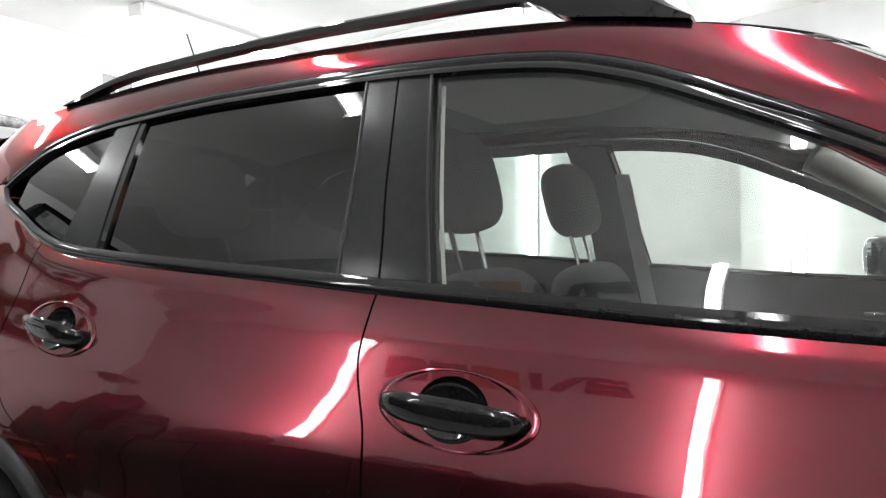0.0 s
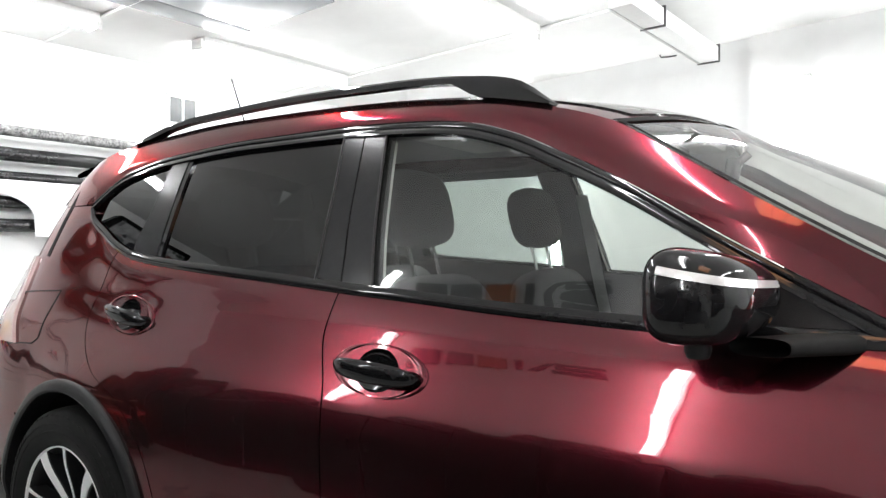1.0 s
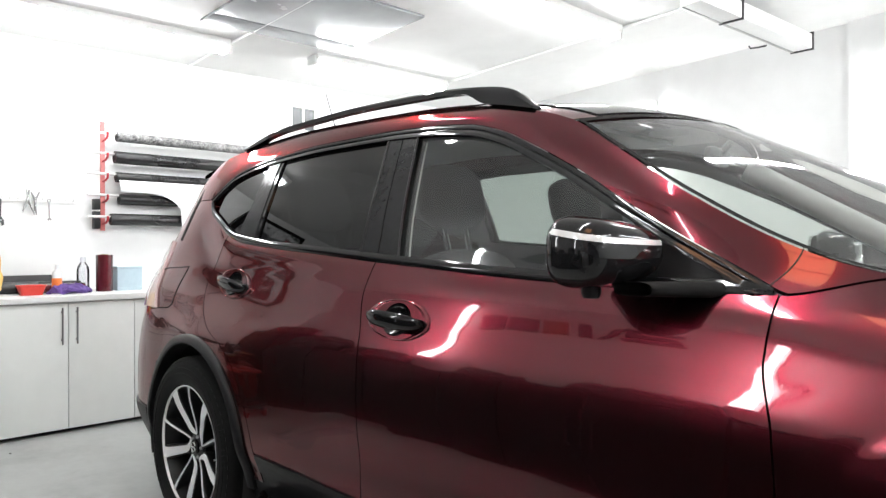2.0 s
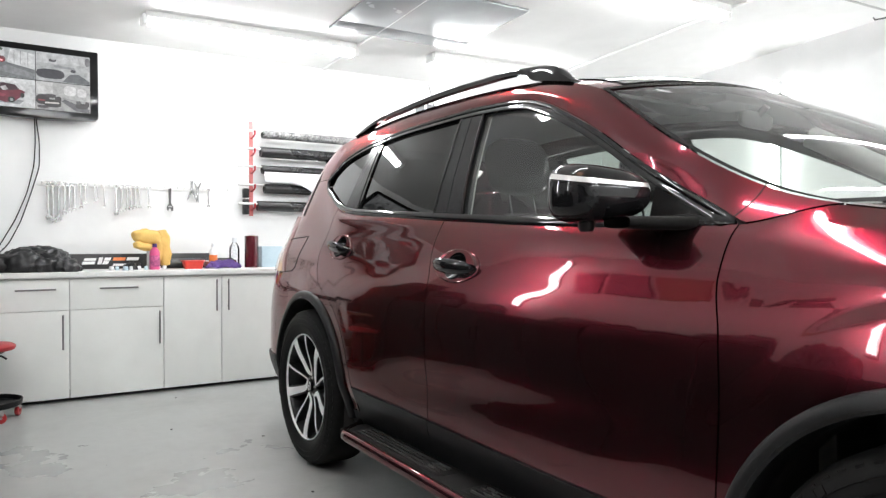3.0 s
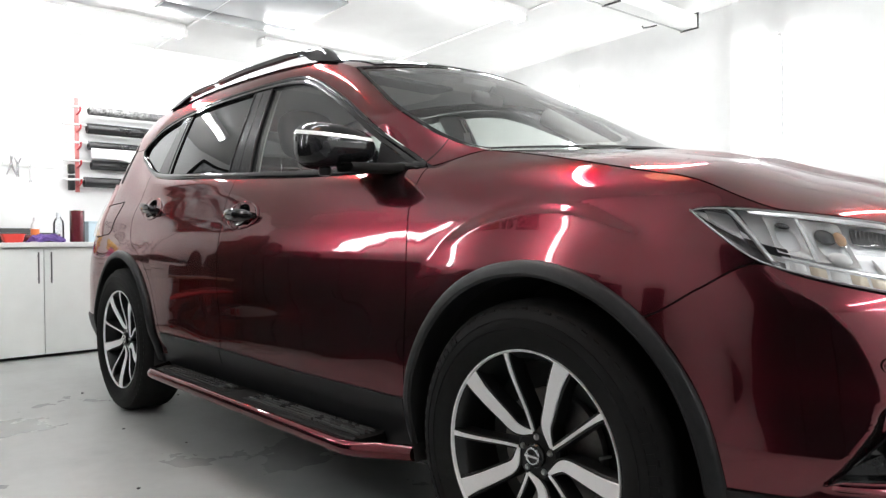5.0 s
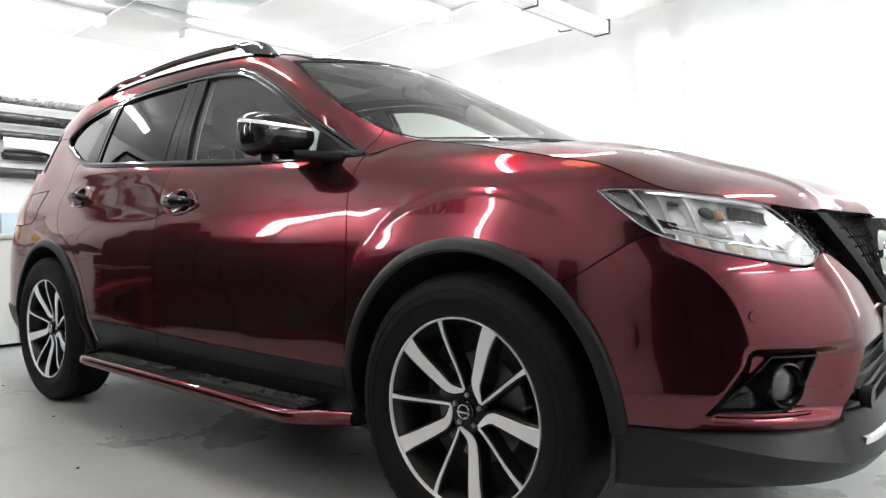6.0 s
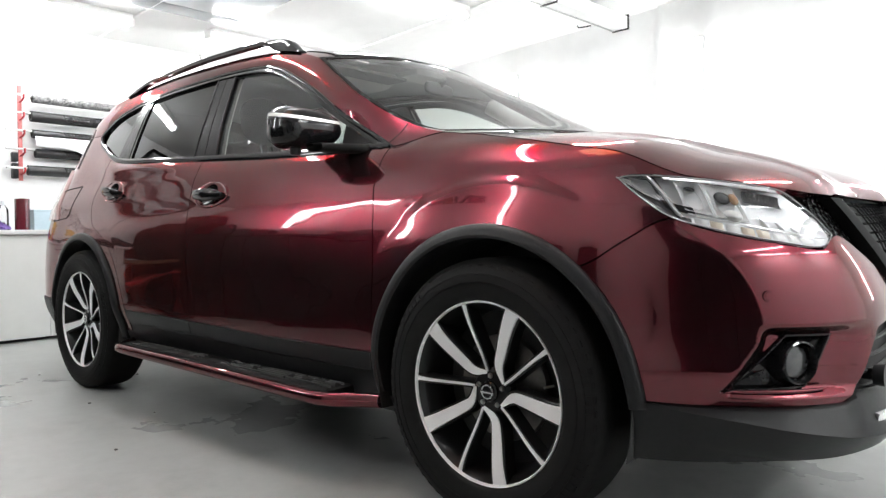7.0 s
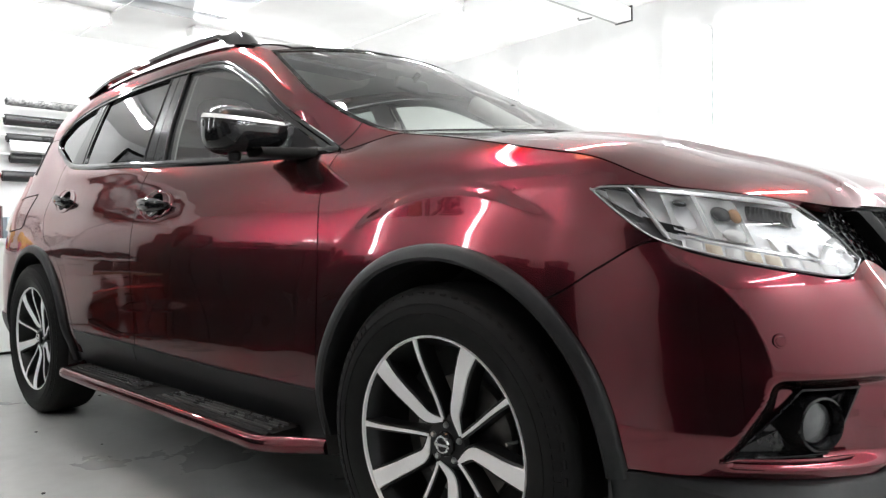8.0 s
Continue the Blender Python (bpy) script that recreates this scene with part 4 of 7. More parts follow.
def build_tail():
    for side in (-1, 1):
        sheet("rear_bumper", const(-4.02), lambda z: -3.30 if z > 0.5 else -3.13, const(0.33), const(0.716), 60, 26, side, PAINT, SUV)
        sheet("rear_valance", const(-4.02), const(-3.08), const(0.25), const(0.45), 50, 10, side, PLASTIC, SUV, out=0.008, hole=in_arch(-WHEELBASE, 0.40), label="black plastic rear valance")
        sheet("tailgate", const(-4.02), const(-3.624), const(0.72), const(1.383), 40, 50, side, PAINT, SUV)
        sheet("tailgate_pillar", const(-4.02), const(-3.624), const(1.387), const(1.46), 40, 6, side, PAINT, SUV)
        lamp = sheet("tail_lamp", lambda z: -3.56, lambda z: -3.06 - (z - 0.90) * 0.45, const(0.90), const(1.20), 30, 16, side, TAIL_RED, SUV, out=0.012, label="pale red and clear wrap-round tail lamp")
        sheet("tail_lamp_clear", lambda z: -3.50, lambda z: -3.10 - (z - 0.90) * 0.45, const(1.04), const(1.15), 20, 6, side, DRL, lamp, out=0.0145, depth=0.002)
        pts = [body(-3.10 - 0.02 * f, 1.20 + 0.31 * f, 0.0008, side) for f in [i / 16 for i in range(17)]]
        part("tailgate_seam", sweep(bmesh.new(), pts, 0.005, 6), CAVITY, SUV)
        # fuel flap line on the right-hand side only
        if side < 0:
            outline = [(-3.14, 1.07), (-2.965, 1.085), (-2.985, 0.925), (-3.02, 0.905), (-3.11, 0.89), (-3.14, 1.07)]
            pts = []
            for (a, b), (c, d) in zip(outline, outline[1:]):
                pts += [body(a + (c - a) * i / 8, b + (d - b) * i / 8, 0.0005, side) for i in range(8)]
            part("fuel_flap_seam", sweep(bmesh.new(), pts + [pts[0]], 0.0022, 6, caps=False), CAVITY, SUV)
    # tailgate glass and spoiler
    bm = bmesh.new()
    rows = []
    for i in range(9):
        f = i / 8
        rows.append([Vector((-3.22 - 0.14 * (1 - f) - 0.06 * (1 - u * u), u * (0.55 - 0.06 * f), 1.40 + 0.17 * f + 0.03 * (1 - u * u))) for u in [-1 + 0.1 * j for j in range(21)]])
    quad_grid(bm, rows)
    outward(bm, core)
    bmesh.ops.reverse_faces(bm, faces=bm.faces)
    part("tailgate_glass", bm, TINT_GLASS, SUV, "dark tinted tailgate glass")
    bm = bmesh.new()
    rows = []
    for j in range(33):
        u = -1 + j / 16
        ye = 0.50 * u
        rows.append([Vector((-3.20 + dx - 0.05 * (1 - u * u) * (1 if dx < -0.1 else 0), ye, 1.552 + 0.05 * (1 - abs(u) ** 2.4) + dz)) for dx, dz in ((0.02, 0.002), (-0.06, -0.002), (-0.15, -0.020), (-0.165, -0.028), (-0.15, -0.040), (-0.05, -0.034))])
    quad_grid(bm, rows)
    part("spoiler", bm, PAINT, SUV)


TAIL_RED = surface("tail_lamp_red", (0.50, 0.36, 0.35), (0.58, 0.44, 0.43), rough=0.12, coat=1.0, bump=0.0)
build_tail()


def roof_rail(side):
    """A black rail on two feet, tapering into the roof."""
    z_top = curve((-2.93, 1.618), (-2.80, 1.655), (-2.57, 1.683), (-2.13, 1.692), (-1.69, 1.680), (-1.42, 1.655), (-1.30, 1.628), (-1.20, 1.562))
    bm = bmesh.new()
    rows = []
    n = 60
    for i in range(n + 1):
        x = -2.93 + 1.73 * i / n
        t = z_top(x)
        base = roof_side(x) + 0.004
        foot = max(blend(1, 0, (x + 2.90) / 0.18), blend(0, 1, (x + 1.50) / 0.10))
        b = min(t - 0.004, base * foot + (t - 0.021) * (1 - foot))
        w = 0.016 + 0.010 * foot
        y = side * (half_width(x, roof_side(x)) - 0.004 - 0.012 * foot)
        rows.append([Vector((x, y + a * w, z)) for a, z in ((-1, b), (-0.85, b + (t - b) * 0.7), (-0.4, t), (0.4, t), (0.85, b + (t - b) * 0.7), (1, b))])
    vs = quad_grid(bm, rows, close=True)
    bm.faces.new(vs[0])
    bm.faces.new(vs[-1])
    part("roof_rail", bm, GLOSS_BLACK, SUV, "gloss black roof rail")


for sd in (-1, 1):
    roof_rail(sd)


def door_mirror(side):
    mir = thing("door_mirror", "", "")
    mir.parent = SUV
    for k in ("label", "category"):
        if k in mir:
            del mir[k]
    cx, cy, cz = (-0.785 if side < 0 else -0.86), 0.866, 1.161

    def shell(a, b, k=1.0):
        # a round, b up: a rounded box, fuller outboard and flat to the rear
        ca, sa, cb, sb = math.cos(a), math.sin(a), math.cos(b), math.sin(b)
        e = 0.62
        px = math.copysign(abs(ca) ** e, ca) * abs(cb) ** e
        py = math.copysign(abs(sa) ** e, sa) * abs(cb) ** e
        pz = math.copysign(abs(sb) ** 0.75, sb)
        x = px * (0.082 if px > 0 else 0.074) - 0.020 * py
        y = py * 0.120 + 0.008 * px
        z = pz * (0.069 + 0.010 * py) - 0.012 * px * (1 if pz > 0 else -0.5)
        return Vector((cx + x * k, side * (cy + y * k), cz + z * k))
    bm = bmesh.new()
    quad_grid(bm, [[shell(2 * math.pi * j / 40, -math.pi / 2 + math.pi * (i + 0.001) / 24.002) for j in range(40)] for i in range(25)], close=True)
    part("mirror_cap", tidy(bm, 1e-4), GLOSS_BLACK, mir, "gloss black mirror housing")
    bm = bmesh.new()
    quad_grid(bm, [[shell(radians(-46 + 150 * j / 40), bb, 1.015) for j in range(41)] for bb in (0.29, 0.34, 0.40, 0.46)])
    part("indicator_strip", bm, LAMP_CHROME, mir, "clear indicator strip")
    bm = bmesh.new()
    prism(bm, rounded_rect(0.185, 0.104, 0.035), Matrix.Translation((cx - 0.062, side * (cy - 0.004), cz)) @ Matrix.Rotation(radians(-90), 4, "Y") @ Matrix.Rotation(radians(90), 4, "Z"), 0.012)
    part("mirror_glass", bm, CHROME, mir, "silvered mirror glass")
    bm = bmesh.new()
    rows = []
    for i in range(9):
        f = i / 8
        c = Vector((-0.612 - 0.100 * f, side * (0.715 + 0.165 * f), 1.086 + 0.004 * f))
        row = []
        for a in [2 * math.pi * j / 20 for j in range(20)]:
            ca, sa = math.cos(a), math.sin(a)
            row.append(c + Vector(((0.046 - 0.004 * f) * math.copysign(abs(ca) ** 0.6, ca), 0, (0.017 - 0.003 * f) * math.copysign(abs(sa) ** 0.7, sa))))
        rows.append(row)
    quad_grid(bm, rows, close=True)
    part("mirror_arm", bm, MATT_BLACK, mir, "black plastic mirror arm")
    m = Matrix.Translation((cx - 0.01, side * (cy + 0.03), cz - 0.086))
    part("camera_pod", lathe(bmesh.new(), [(0.020, 0.03), (0.020, 0.004), (0.016, -0.006), (0.0001, -0.008)], m, 20), PLASTIC, mir)


for sd in (-1, 1):
    door_mirror(sd)


# ---- wheels, arches, steps ----
def tyre_mesh():
    """Tyre about y, outer face toward -y, centred on the hub plane."""
    bm = bmesh.new()
    prof = [(0.246, -0.088), (0.252, -0.100), (0.262, -0.106), (0.285, -0.113), (0.310, -0.114), (0.335, -0.108), (0.350, -0.099), (0.3595, -0.088), (0.3635, -0.070), (0.365, -0.035), (0.365, 0.0)]
    prof = prof + [(r, -h) for r, h in prof[::-1][1:]]
    turn = Matrix.Rotation(radians(90), 4, "X")
    lathe(bm, [(r, -h) for r, h in prof], Matrix.Rotation(radians(90), 4, "X") @ Matrix.Scale(1, 4), 96)
    # grooves and raised rings on the wall
    for r, h, w in ((0.300, 0.1155, 0.0018), (0.322, 0.1130, 0.0015)):
        lathe(bm, [(r - w, h - 0.003), (r - w * 0.5, h), (r + w * 0.5, h), (r + w, h - 0.003)], turn, 72)
    # raised unreadable marks on the wall
    for start, count in ((62, 9), (112, 6), (235, 9), (300, 6)):
        for k in range(count):
            a = radians(start + 3.6 * k)
            bmesh.ops.create_cube(bm, size=1.0, matrix=Matrix.Rotation(a, 4, "Y") @ Matrix.Translation((0, -0.1095, 0.331)) @ Matrix.Rotation(radians(-22), 4, "X") @ Matrix.Diagonal((0.010, 0.003, 0.017, 1.0)))
    for k in range(64):
        a = 2 * math.pi * k / 64
        for y0, y1 in ((-0.104, -0.062),):
            p = Matrix.Rotation(-a, 4, "Y")
            box(bm, (0, 0, 0), (0.001, 0.001, 0.001))
            bm.verts.ensure_lookup_table()
            new8 = bm.verts[-8:]
            for v, (x, y, z) in zip(new8, [(i, j, l) for i in (0, 1) for j in (0, 1) for l in (0, 1)]):
                rr = (0.3465 if y == 0 else 0.3645) if x else 0.34
                v.co = p @ Vector((rr, y0 + (y1 - y0) * y, -0.008 + 0.016 * z + 0.006 * y))
    return bm


def rim_parts(parent, phase):
    turn = Matrix.Rotation(radians(90), 4, "X")
    # barrel and lip
    bm = bmesh.new()
    lathe(bm, [(0.249, 0.092), (0.2500, 0.098), (0.2480, 0.102), (0.2450, 0.100), (0.2430, 0.092)], turn, 96)
    part("rim_lip", bm, MACHINED, parent, "bright machined rim lip")
    bm = bmesh.new()
    lathe(bm, [(0.2430, 0.093), (0.228, 0.070), (0.215, 0.0), (0.220, -0.09), (0.240, -0.10)], turn, 72)
    part("rim_barrel", bm, RIM_BLACK, parent)
    # brake disc and backing
    lathe_bm = lathe(bmesh.new(), [(0.0001, 0.005), (0.145, 0.005), (0.148, 0.0), (0.148, -0.012), (0.0001, -0.012)], turn, 48)
    part("brake_disc", lathe_bm, DISC, parent, "worn steel brake disc")
    part("wheel_back", lathe(bmesh.new(), [(0.0001, -0.03), (0.225, -0.03)], turn, 32), CAVITY, parent)

    def face_h(r):
        return 0.066 + 0.030 * blend(0, 1, (r - 0.05) / 0.18)

    def ribbon(line, width, height, top):
        """A blade along points of the wheel's face: a flat top and deep sides."""
        bm = bmesh.new()
        rows = []
        n = len(line)
        for i, (x, z) in enumerate(line):
            a, b = line[max(i - 1, 0)], line[min(i + 1, n - 1)]
            d = Vector((b[0] - a[0], b[1] - a[1])).normalized()
            nx, nz = -d.y, d.x
            w = width(i / (n - 1)) / 2
            h = face_h(math.hypot(x, z)) + top
            pts = ((-1.0, h - height), (-1.0, h - 0.003), (-0.9, h), (0.9, h), (1.0, h - 0.003), (1.0, h - height))
            rows.append([Vector((x + nx * w * k, -hh, z + nz * w * k)) for k, hh in pts])
        quad_grid(bm, rows)
        for f in (rows[0], rows[-1]):
            bm.faces.new([bm.verts.new(p) for p in f])
        return tidy(bm, 1e-6)

    def polar(r, deg):
        return (r * math.cos(radians(deg)), r * math.sin(radians(deg)))

    for k in range(5):
        a = phase + 72 * k
        # broad blade: straight in from the rim, then hooking to the hub; thin blade meets it there
        wide = [polar(0.243 - 0.150 * i / 10, a + 1.5 * i / 10) for i in range(11)]
        p0, p3 = Vector(polar(0.093, a + 1.5)), Vector(polar(0.052, a - 38))
        p1, p2 = Vector(polar(0.068, a + 1)), Vector(polar(0.060, a - 16))
        for i in range(1, 11):
            t = i / 10
            p = p0 * (1 - t) ** 3 + 3 * p1 * t * (1 - t) ** 2 + 3 * p2 * t * t * (1 - t) + p3 * t ** 3
            wide.append((p.x, p.y))
        thin = [tuple(Vector(polar(0.243, a - 33)).lerp(Vector(polar(0.054, a - 40)), i / 12)) for i in range(13)]
        width_w = curve((0.0, 0.047), (0.15, 0.039), (0.5, 0.030), (0.8, 0.018), (1.0, 0.008))
        width_t = curve((0.0, 0.014), (0.2, 0.0095), (1.0, 0.0065))
        part("spoke", ribbon(wide, width_w, 0.003, 0.0), MACHINED, parent, "broad machined alloy spoke face")
        part("spoke", ribbon(thin, width_t, 0.003, 0.0), MACHINED, parent, "thin machined alloy spoke face")
        part("spoke_web", ribbon(wide, lambda f: width_w(f) + 0.012, 0.045, -0.0032), RIM_BLACK, parent)
        part("spoke_web", ribbon(thin, lambda f: width_t(f) + 0.012, 0.045, -0.0032), RIM_BLACK, parent)
        x, z = polar(0.042, a + 22)
        part("wheel_nut", lathe(bmesh.new(), [(0.0075, 0.05), (0.0075, 0.064), (0.005, 0.069), (0.0001, 0.070)], Matrix.Translation((x, 0, z)) @ turn, 12), STEEL, parent)
    part("hub_disc", lathe(bmesh.new(), [(0.066, 0.03), (0.064, 0.054), (0.055, 0.062), (0.030, 0.064), (0.0001, 0.064)], turn, 40), RIM_BLACK, parent)
    part("hub_cap", lathe(bmesh.new(), [(0.029, 0.06), (0.029, 0.072), (0.026, 0.076), (0.0001, 0.077)], turn, 32), GLOSS_BLACK, parent)
    part("cap_ring", lathe(bmesh.new(), [(0.015, 0.0765), (0.0165, 0.0795), (0.0195, 0.0795), (0.021, 0.0765)], turn, 28), CHROME, parent, "plain chrome ring")
    part("cap_bar", boxed((-0.021, -0.0805, -0.004), (0.021, -0.076, 0.004), 0.001), CHROME, parent)
    x, z = polar(0.205, phase - 55)
    part("valve", sweep(bmesh.new(), [(x, -0.06, z), (x * 0.94, -0.085, z * 0.94)], 0.004, 8), STEEL, parent)


DISC = surface("brake_disc_steel", (0.20, 0.19, 0.18), (0.32, 0.31, 0.29), rough=0.4, metal=0.8, bump=0.1)


def wheel(x, side, phase):
    w = new("wheel")
    w.parent = SUV
    w.location = (x, side * 0.785, HUB_Z)
    if side > 0:
        w.rotation_euler = (0, 0, math.pi)
    part("tyre", tyre_mesh(), RUBBER, w, "black rubber tyre")
    rim_parts(w, phase)


wheel(0.0, -1, 66.5)
wheel(-WHEELBASE, -1, 52)
wheel(0.0, 1, 20)
wheel(-WHEELBASE, 1, 50)


def arch(cx, side, a0, a1):
    """Black arch moulding that follows the body, with a rolled inner edge, and the liner behind it."""
    rows = []
    n = 64
    for i in range(n + 1):
        a = radians(a0 + (a1 - a0) * i / n)
        row = []
        for r, out in ((0.457, -0.006), (0.456, 0.008), (0.451, 0.014), (0.438, 0.018), (0.426, 0.019), (0.419, 0.014), (0.416, -0.02), (0.416, -0.06)):
            x, z = cx + r * math.cos(a), HUB_Z + r * math.sin(a)
            z = max(z, 0.24)
            if x > NOSE_S:
                # find the plan station whose x matches
                lo, hi = NOSE_S, NOSE_S + 0.9
                for _ in range(22):
                    mid = (lo + hi) / 2
                    lo, hi = (mid, hi) if body(mid, z).x < x else (lo, mid)
                p = body(lo, z, 0.0, side)
            elif x < TAIL_S:
                lo, hi = TAIL_S - 0.9, TAIL_S
                for _ in range(22):
                    mid = (lo + hi) / 2
                    lo, hi = (mid, hi) if body(mid, z).x < x else (lo, mid)
                p = body(lo, z, 0.0, side)
            else:
                p = body(x, z, 0.0, side)
            row.append(Vector((x, side * (abs(p.y) + out), z)))
        rows.append(row)
    bm = bmesh.new()
    quad_grid(bm, rows)
    part("arch_moulding", bm, PLASTIC, SUV, "black grained plastic wheel arch moulding")
    bm = bmesh.new()
    rows = []
    for i in range(33):
        a = radians(-15 + 210 * i / 32)
        rows.append([Vector((cx + r * math.cos(a), side * y, max(0.2, HUB_Z + r * math.sin(a)))) for r, y in ((0.424, 0.868), (0.424, 0.55), (0.10, 0.54))])
    quad_grid(bm, rows)
    part("arch_liner", bm, CAVITY, SUV)


def side_step(side):
    st = new("side_step")
    st.parent = SUV
    # tread board, painted outer rail turning in at both ends
    prof = [(0.80, 0.262), (0.80, 0.292), (0.82, 0.300), (0.935, 0.300), (0.945, 0.296), (0.945, 0.262)]
    bm = bmesh.new()
    rows = [[Vector((x, side * y, z)) for y, z in prof] for x in [-2.15 + 1.56 * i / 30 for i in range(31)]]
    vs = quad_grid(bm, rows, close=True)
    bm.faces.new(vs[0])
    bm.faces.new(vs[-1][::-1])
    part("tread_board", bm, MATT_BLACK, st, "black step board")
    for x0, x1 in ((-2.04, -1.46), (-1.26, -0.60)):
        part("tread_pad", boxed((x0 - 0.03, min(side * 0.848, side * 0.932), 0.298), (x1 + 0.03, max(side * 0.848, side * 0.932), 0.302), 0.0015), RUBBER, st, "black rubber tread pad")
        for k in range(4):
            y = 0.860 + 0.019 * k
            part("tread_rib", boxed((x0, min(side * (y - 0.003), side * (y + 0.003)), 0.301), (x1, max(side * (y - 0.003), side * (y + 0.003)), 0.309), 0.0020), STEEL_DARK, st)
    pts = []
    for i in range(60):
        f = i / 59
        x = -2.20 + 1.762 * f
        tuck = max(blend(1, 0, (x + 2.20) / 0.12), blend(0, 1, (x + 0.64) / 0.24))
        pts.append(Vector((x, side * (0.958 - 0.12 * tuck), 0.288 - 0.018 * f)))
    bm = bmesh.new()
    rows = []
    for i, p in enumerate(pts):
        rows.append([p + Vector((0, side * dy, dz)) for dy, dz in [(0.019 * math.cos(a) - 0.002, 0.023 * math.sin(a)) for a in [2 * math.pi * j / 14 for j in range(14)]]])
    vs = quad_grid(bm, rows, close=True)
    bm.faces.new(vs[0])
    bm.faces.new(vs[-1][::-1])
    part("step_rail", bm, PAINT, st, "cherry red painted step edge")


STEEL_DARK = surface("dark_step_rib", (0.10, 0.10, 0.10), (0.16, 0.16, 0.16), rough=0.28, metal=0.6, bump=0.0)
for sd in (-1, 1):
    arch(0.0, sd, 3, 188)
    arch(-WHEELBASE, sd, -8, 200)
    side_step(sd)
# underbody
part("underbody", boxed((-2.28, -0.76, 0.23), (-0.42, 0.76, 0.36), 0.02), CAVITY, SUV)
part("underbody", boxed((-3.45, -0.52, 0.24), (0.60, 0.52, 0.34), 0.02), CAVITY, SUV)


# ---- cabin ----
CLOTH = surface("charcoal_seat_cloth", (0.028, 0.028, 0.029), (0.045, 0.045, 0.046), rough=0.85, grain=160, bump=0.4, bump_scale=500)
TRIM_DARK = surface("dark_cabin_plastic", (0.045, 0.045, 0.046), (0.065, 0.065, 0.066), rough=0.55, bump=0.2, bump_scale=400)
TRIM_GREY = surface("grey_headlining", (0.34, 0.34, 0.34), (0.40, 0.40, 0.40), rough=0.9, bump=0.2, bump_scale=300)
TRIM_PALE = surface("pale_pillar_trim", (0.50, 0.50, 0.47), (0.58, 0.58, 0.55), rough=0.7, bump=0.1)


def soft_block(w, d, h, e=0.5, n=20, m=14):
    """A padded block: a superellipsoid of width w (y), depth d (x), height h (z)."""
    bm = bmesh.new()
    rows = []
    for i in range(m + 1):
        b = -math.pi / 2 + math.pi * (i + 0.0005) / (m + 0.001)
        cb, sb = math.cos(b), math.sin(b)
        rows.append([Vector((d / 2 * math.copysign(abs(math.cos(a)) ** e, math.cos(a)) * abs(cb) ** e, w / 2 * math.copysign(abs(math.sin(a)) ** e, math.sin(a)) * abs(cb) ** e,
                             h / 2 * math.copysign(abs(sb) ** e, sb))) for a in [2 * math.pi * (j + 0.5) / n for j in range(n)]])
    quad_grid(bm, rows, close=True)
    return tidy(bm, 1e-4)


def placed(bm, m):
    bmesh.ops.transform(bm, matrix=m, verts=bm.verts)
    return bm


def seat(x, y, tilt=-18):
    s = new("seat")
    s.parent = SUV
    s.location = (x, y, 0.0)
    part("cushion", placed(soft_block(0.52, 0.54, 0.20), pose(0.0, 0, 0.56, 0, -8, 0)), CLOTH, s)
    part("backrest", placed(soft_block(0.50, 0.17, 0.60), pose(-0.29, 0, 0.865, 0, tilt, 0)), CLOTH, s)
    part("headrest", placed(soft_block(0.28, 0.12, 0.225, 0.62), pose(-0.425, 0, 1.345, 0, tilt * 0.8, 0)), CLOTH, s, "dark cloth headrest")
    for dy in (-0.06, 0.06):
        part("headrest_post", sweep(bmesh.new(), [(-0.375, dy, 1.12), (-0.42, dy, 1.28)], 0.006, 8), CHROME, s)


for sx, sy in ((-1.30, -0.37), (-1.30, 0.37), (-2.06, -0.40), (-2.06, 0.40)):
    seat(sx, sy)


